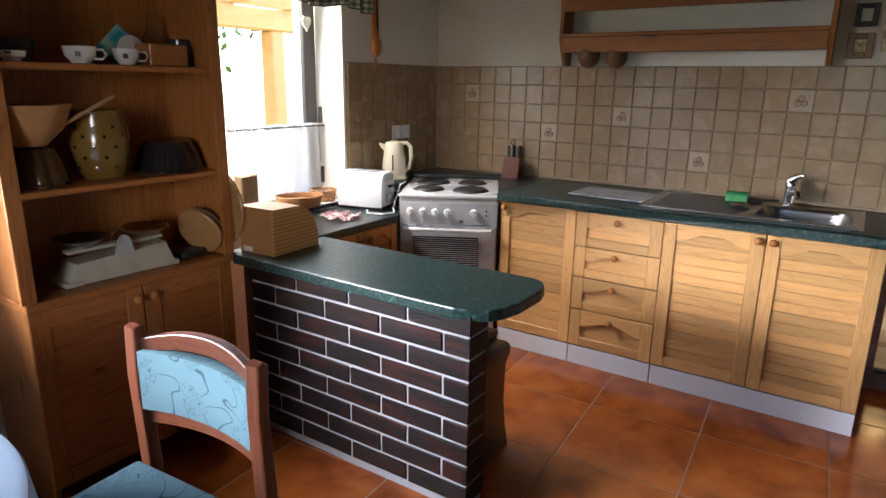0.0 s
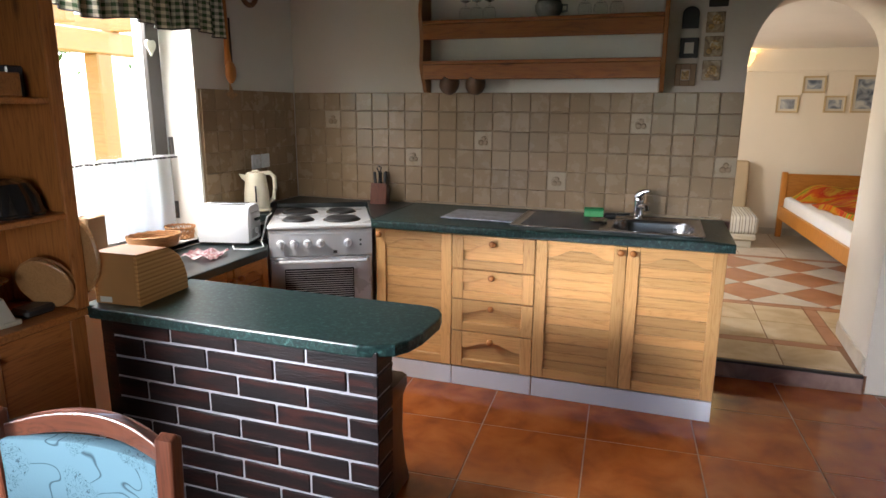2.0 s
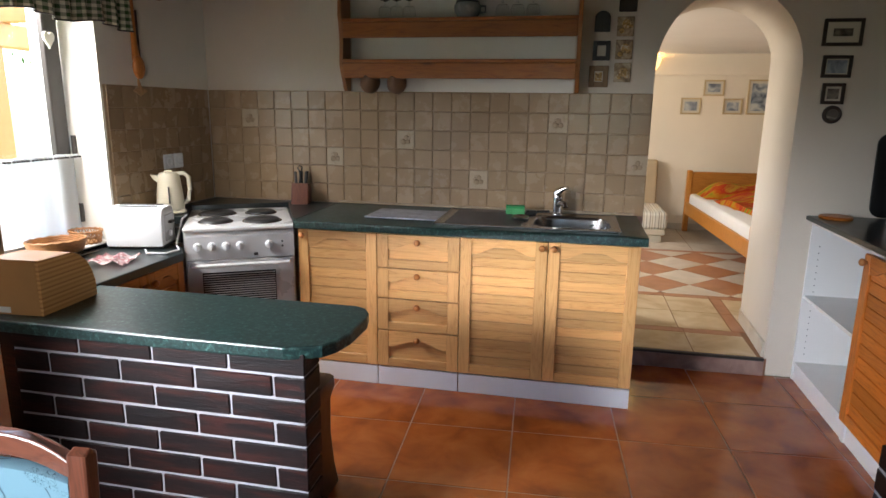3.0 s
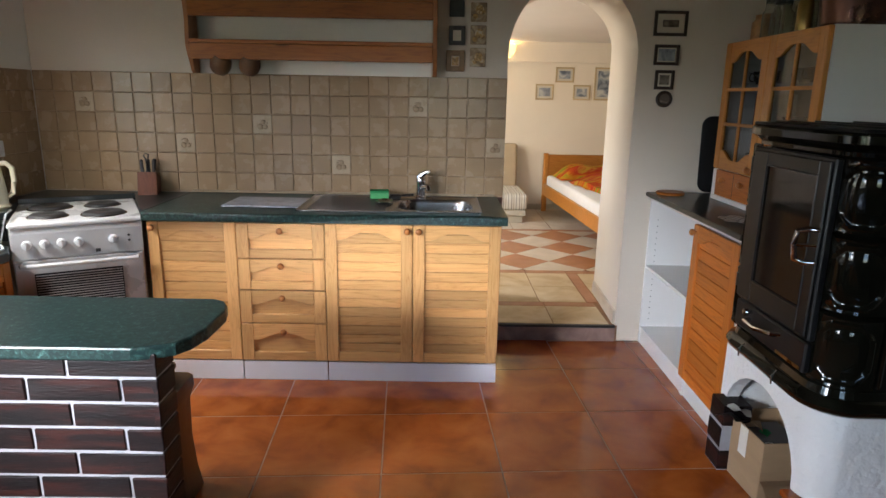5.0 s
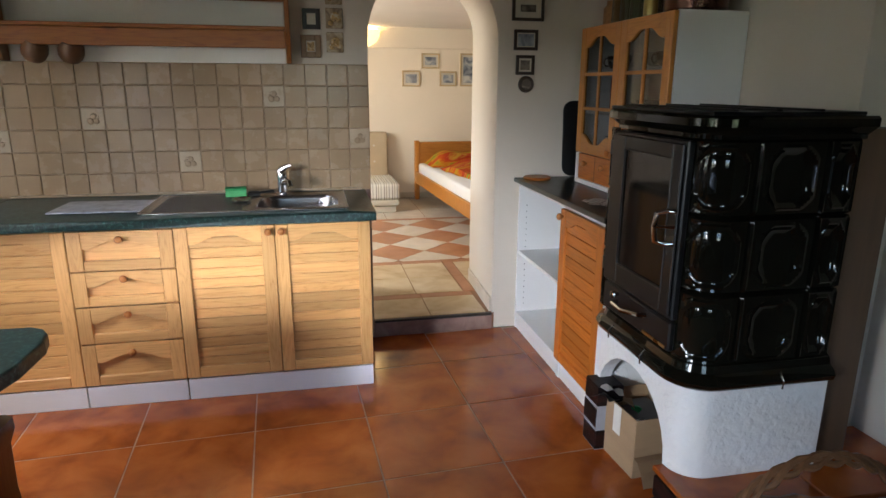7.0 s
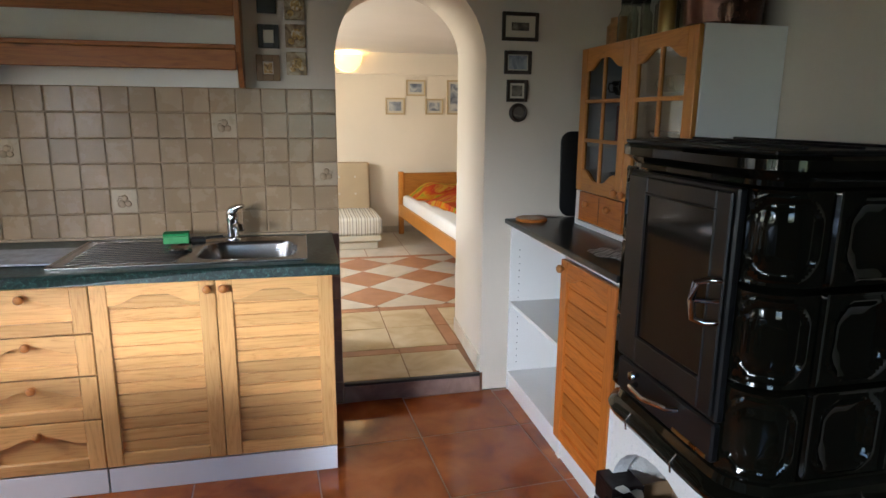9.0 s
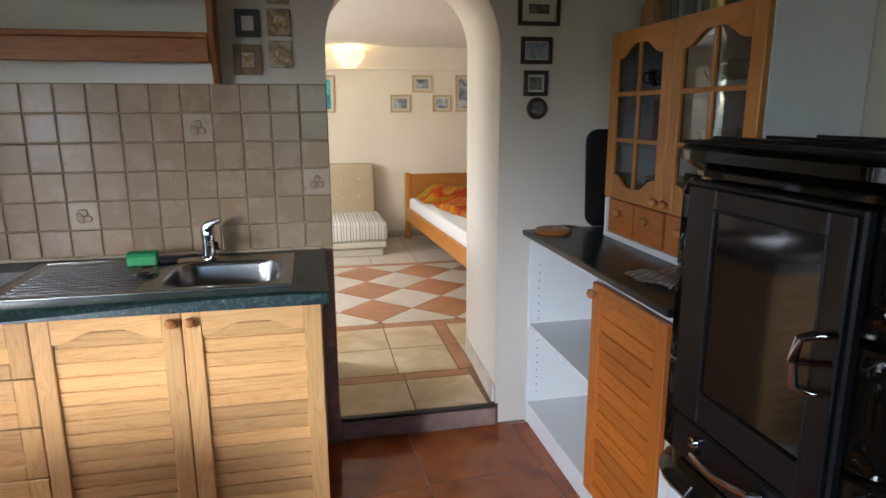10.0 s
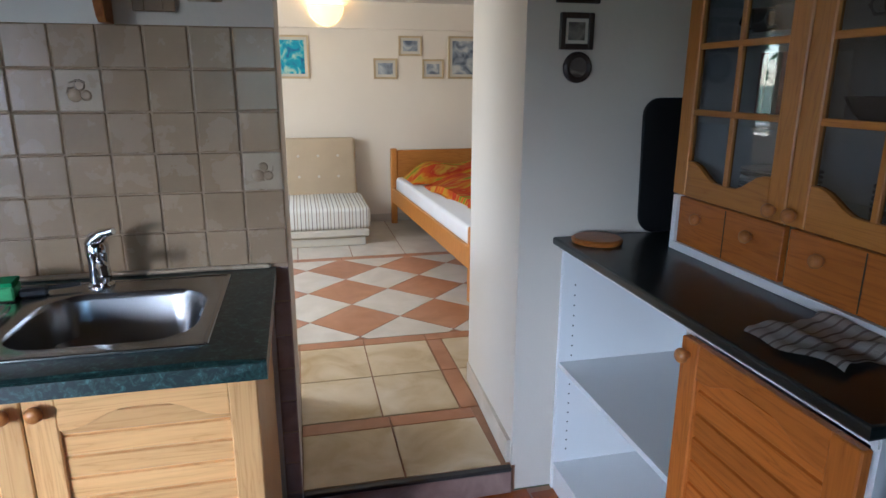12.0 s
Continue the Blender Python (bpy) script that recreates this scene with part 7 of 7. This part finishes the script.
panel = setting("trim_tile_bed", boxed(-2.582, -0.001, 0.0025, 0.006, 0.86, 1.511), grout, "grey brown grout behind the wall tiles", "tiling")
tiles = [tile_mesh("tile", PITCH - 0.004, PITCH - 0.004, 0.007, wall_tile, i) for i in range(4)]
deco = tile_mesh("tile", PITCH - 0.004, PITCH - 0.004, 0.009, deco_tile, 9)
DECOS = {(2, 4): 0, (7, 2): 1, (11, 3): 2, (15, 1): 3, (19, 4): 4, (23, 2): 5}
rnd = random.Random(3)


def relief(parent, kind, m):
    """A little moulded still life on a picture tile."""
    b = bmesh.new()
    r = random.Random(kind)
    lathe([(0.0, 0.004), (0.012, 0.0035), (0.017, 0.0)], 10, b, (-0.012, -0.012, 0))
    lathe([(0.0, 0.004), (0.010, 0.0035), (0.014, 0.0)], 10, b, (0.014, -0.012, 0))
    lathe([(0.0, 0.004), (0.010, 0.0035), (0.013, 0.0)], 10, b, (0.002, 0.012, 0))
    for i in range(4):
        a = r.uniform(0, 6.28)
        tube([(0.012 * math.cos(a), 0.012 * math.sin(a), 0.001), (0.026 * math.cos(a + 0.4), 0.024 * math.sin(a + 0.4), 0.002), (0.031 * math.cos(a + 0.9), 0.026 * math.sin(a + 0.9), 0.001)], 0.0022, 5, b)
    part("relief", b, relief_glaze, parent, "brown moulded relief", True, m @ pose(0, -0.0, 0, 90, 0, 0))


for i in range(24):
    for j in range(6):
        m = pose(-2.582 + (i + 0.5) * PITCH, -0.002, 0.866 + (j + 0.5) * PITCH, rnd.uniform(-0.25, 0.25), 0, rnd.uniform(-0.25, 0.25))
        if (i, j) in DECOS:
            t = piece("tile", deco, panel, m)
            relief(t, DECOS[i, j], pose(0, 0, 0))
        else:
            piece("tile", rnd.choice(tiles), panel, m)
panel2 = setting("trim_tile_bed_west", boxed(-2.585, -2.5815, -0.885, -0.006, 0.86, 1.511), grout, "grey brown grout behind the side wall tiles", "tiling")
for i in range(8):
    for j in range(6):
        piece("tile", rnd.choice(tiles), panel2, pose(-2.577, -0.010 - (i + 0.5) * PITCH, 0.866 + (j + 0.5) * PITCH, 0, 0, 90))
# narrow tiles on the wall end below the worktop
panel3 = setting("trim_tile_bed_end", boxed(-0.05, -0.001, 0.0025, 0.006, 0.0, 0.86), grout, "grout behind the narrow end tiles", "tiling")
edge_tile = tile_mesh("tile", 0.046, PITCH - 0.005, 0.007, riser_tile, 4)
for j in range(8):
    piece("tile", edge_tile, panel3, pose(-0.025, -0.002, (j + 0.5) * PITCH))

# floor tiles
FT = 0.467
flat = box(bmesh.new(), -FT / 2 + 0.003, FT / 2 - 0.003, -FT / 2 + 0.003, FT / 2 - 0.003, -0.004, 0.0, bevel=0.0012)
floor_mesh = mesh_of("tile", flat, floor_tile)
turn = pose(-0.125, -0.912, 0, 0, 0, 3.2)
for i in range(-6, 5):
    for j in range(-10, 3):
        p = turn @ Vector(((i + 0.5) * FT, (j + 0.5) * FT, 0))
        if -2.75 < p.x < 1.75 and -5.4 < p.y < -0.20:
            piece("tile", floor_mesh, floor, turn @ pose((i + 0.5) * FT, (j + 0.5) * FT, rnd.uniform(-0.0003, 0.0003)))
# cut tiles along the wall
for i in range(-6, 5):
    p = turn @ Vector(((i + 0.5) * FT, 1.5 * FT, 0))
    if p.x > -2.75 and p.y >= -0.20:
        b = box(bmesh.new(), -FT / 2 + 0.003, FT / 2 - 0.003, -FT / 2 + 0.003, FT / 2 - 0.003 - max(0, p.y + FT / 2 + 0.012), -0.004, 0.0)
        part("tile", b, floor_tile, floor, m=turn @ pose((i + 0.5) * FT, 1.5 * FT, 0))
# hearth bricks
hb_long = [brick_mesh(0.205, 0.02, 0.074, 50 + i) for i in range(3)]
hb_end = [brick_mesh(0.02, 0.245, 0.074, 60 + i) for i in range(2)]
pier = [brick_mesh(0.11, 0.115, 0.082, 70 + i) for i in range(3)]
for r in range(2):
    z = 0.004 + r * 0.085
    piece("brick", hb_end[r], hearth, pose(0.757, -2.0, z))
    for i in range(4):
        piece("brick", rnd.choice(hb_long), hearth, pose(0.778 + i * 0.214 + (0.0 if r else -0.06), -2.025, z) if i or r else pose(0.778, -2.025, z))
for r in range(3):
    piece("brick", pier[r], hearth, pose(0.745, -1.345 + 0.004 * (r % 2), 0.002 + r * 0.094))
# bedroom floor: field tiles, rust bands and diamonds
def slab_mesh(w, d, material):
    return mesh_of("tile", box(bmesh.new(), -w / 2 + 0.002, w / 2 - 0.002, -d / 2 + 0.002, d / 2 - 0.002, 0.0, 0.004, bevel=0.001), material)


Z = 0.0965
big = slab_mesh(0.333, 0.325, cream_tile)
for i in range(2):
    piece("tile", big, bed_floor, pose(0.169 + i * 0.335 - 0.001, 0.176, Z))
strip = slab_mesh(0.333, 0.078, rust_tile)
for i in range(2):
    piece("tile", strip, bed_floor, pose(0.169 + i * 0.335 - 0.001, 0.378, Z))
field = slab_mesh(0.312, 0.352, cream_tile)
for i in range(-5, 2):
    for j in range(2):
        piece("tile", field, bed_floor, pose(0.156 + i * 0.314, 0.596 + j * 0.354, Z))
side_band = slab_mesh(0.075, 0.352, rust_tile)
for j in range(2):
    piece("tile", side_band, bed_floor, pose(0.668, 0.596 + j * 0.354, Z))
outer = slab_mesh(0.42, 0.352, cream_tile)
for i in range(6):
    for j in range(2):
        piece("tile", outer, bed_floor, pose(0.918 + i * 0.424, 0.596 + j * 0.354, Z))
band = slab_mesh(0.314, 0.078, rust_tile)
for i in range(-5, 8):
    piece("tile", band, bed_floor, pose(0.156 + i * 0.316, 1.166, Z))
    piece("tile", band, bed_floor, pose(0.156 + i * 0.316, 2.755, Z))
DG = 0.352
dia_a, dia_b = slab_mesh(DG, DG, rust_tile), slab_mesh(DG, DG, pale_tile)
half = DG / math.sqrt(2)


def cut_diamond(cx, cy, y0, y1, material):
    """A diamond clipped where it meets the bands."""
    h = half - 0.003
    pts = [(cx - h, cy), (cx, cy - h), (cx + h, cy), (cx, cy + h)]
    for lim, keep in ((y0, 1), (y1, -1)):
        out = []
        for p, q in zip(pts, pts[1:] + pts[:1]):
            a, c = (p[1] - lim) * keep >= 0, (q[1] - lim) * keep >= 0
            if a:
                out.append(p)
            if a != c:
                k = (lim - p[1]) / (q[1] - p[1])
                out.append((p[0] + k * (q[0] - p[0]), lim))
        pts = out
        if len(pts) < 3:
            return
    b = bmesh.new()
    prism(b, pts, Z, Z + 0.004, "z")
    part("tile", b, material, bed_floor)


for i in range(-9, 12):
    for j in range(0, 7):
        cx, cy = 0.305 + i * half, 1.243 + 0.249 + (j - 1) * half
        rust = i % 2 == 0 and j % 2 == 1
        if (i + j) % 2 == 0:
            continue
        cut_diamond(cx, cy, 1.208, 2.714, rust_tile if rust or (i % 2 == 0) else pale_tile)
far = slab_mesh(0.40, 0.40, pale_tile)
for i in range(-4, 8):
    for j in range(3):
        piece("tile", far, bed_floor, pose(0.2 + i * 0.402, 3.0 + j * 0.402, Z))
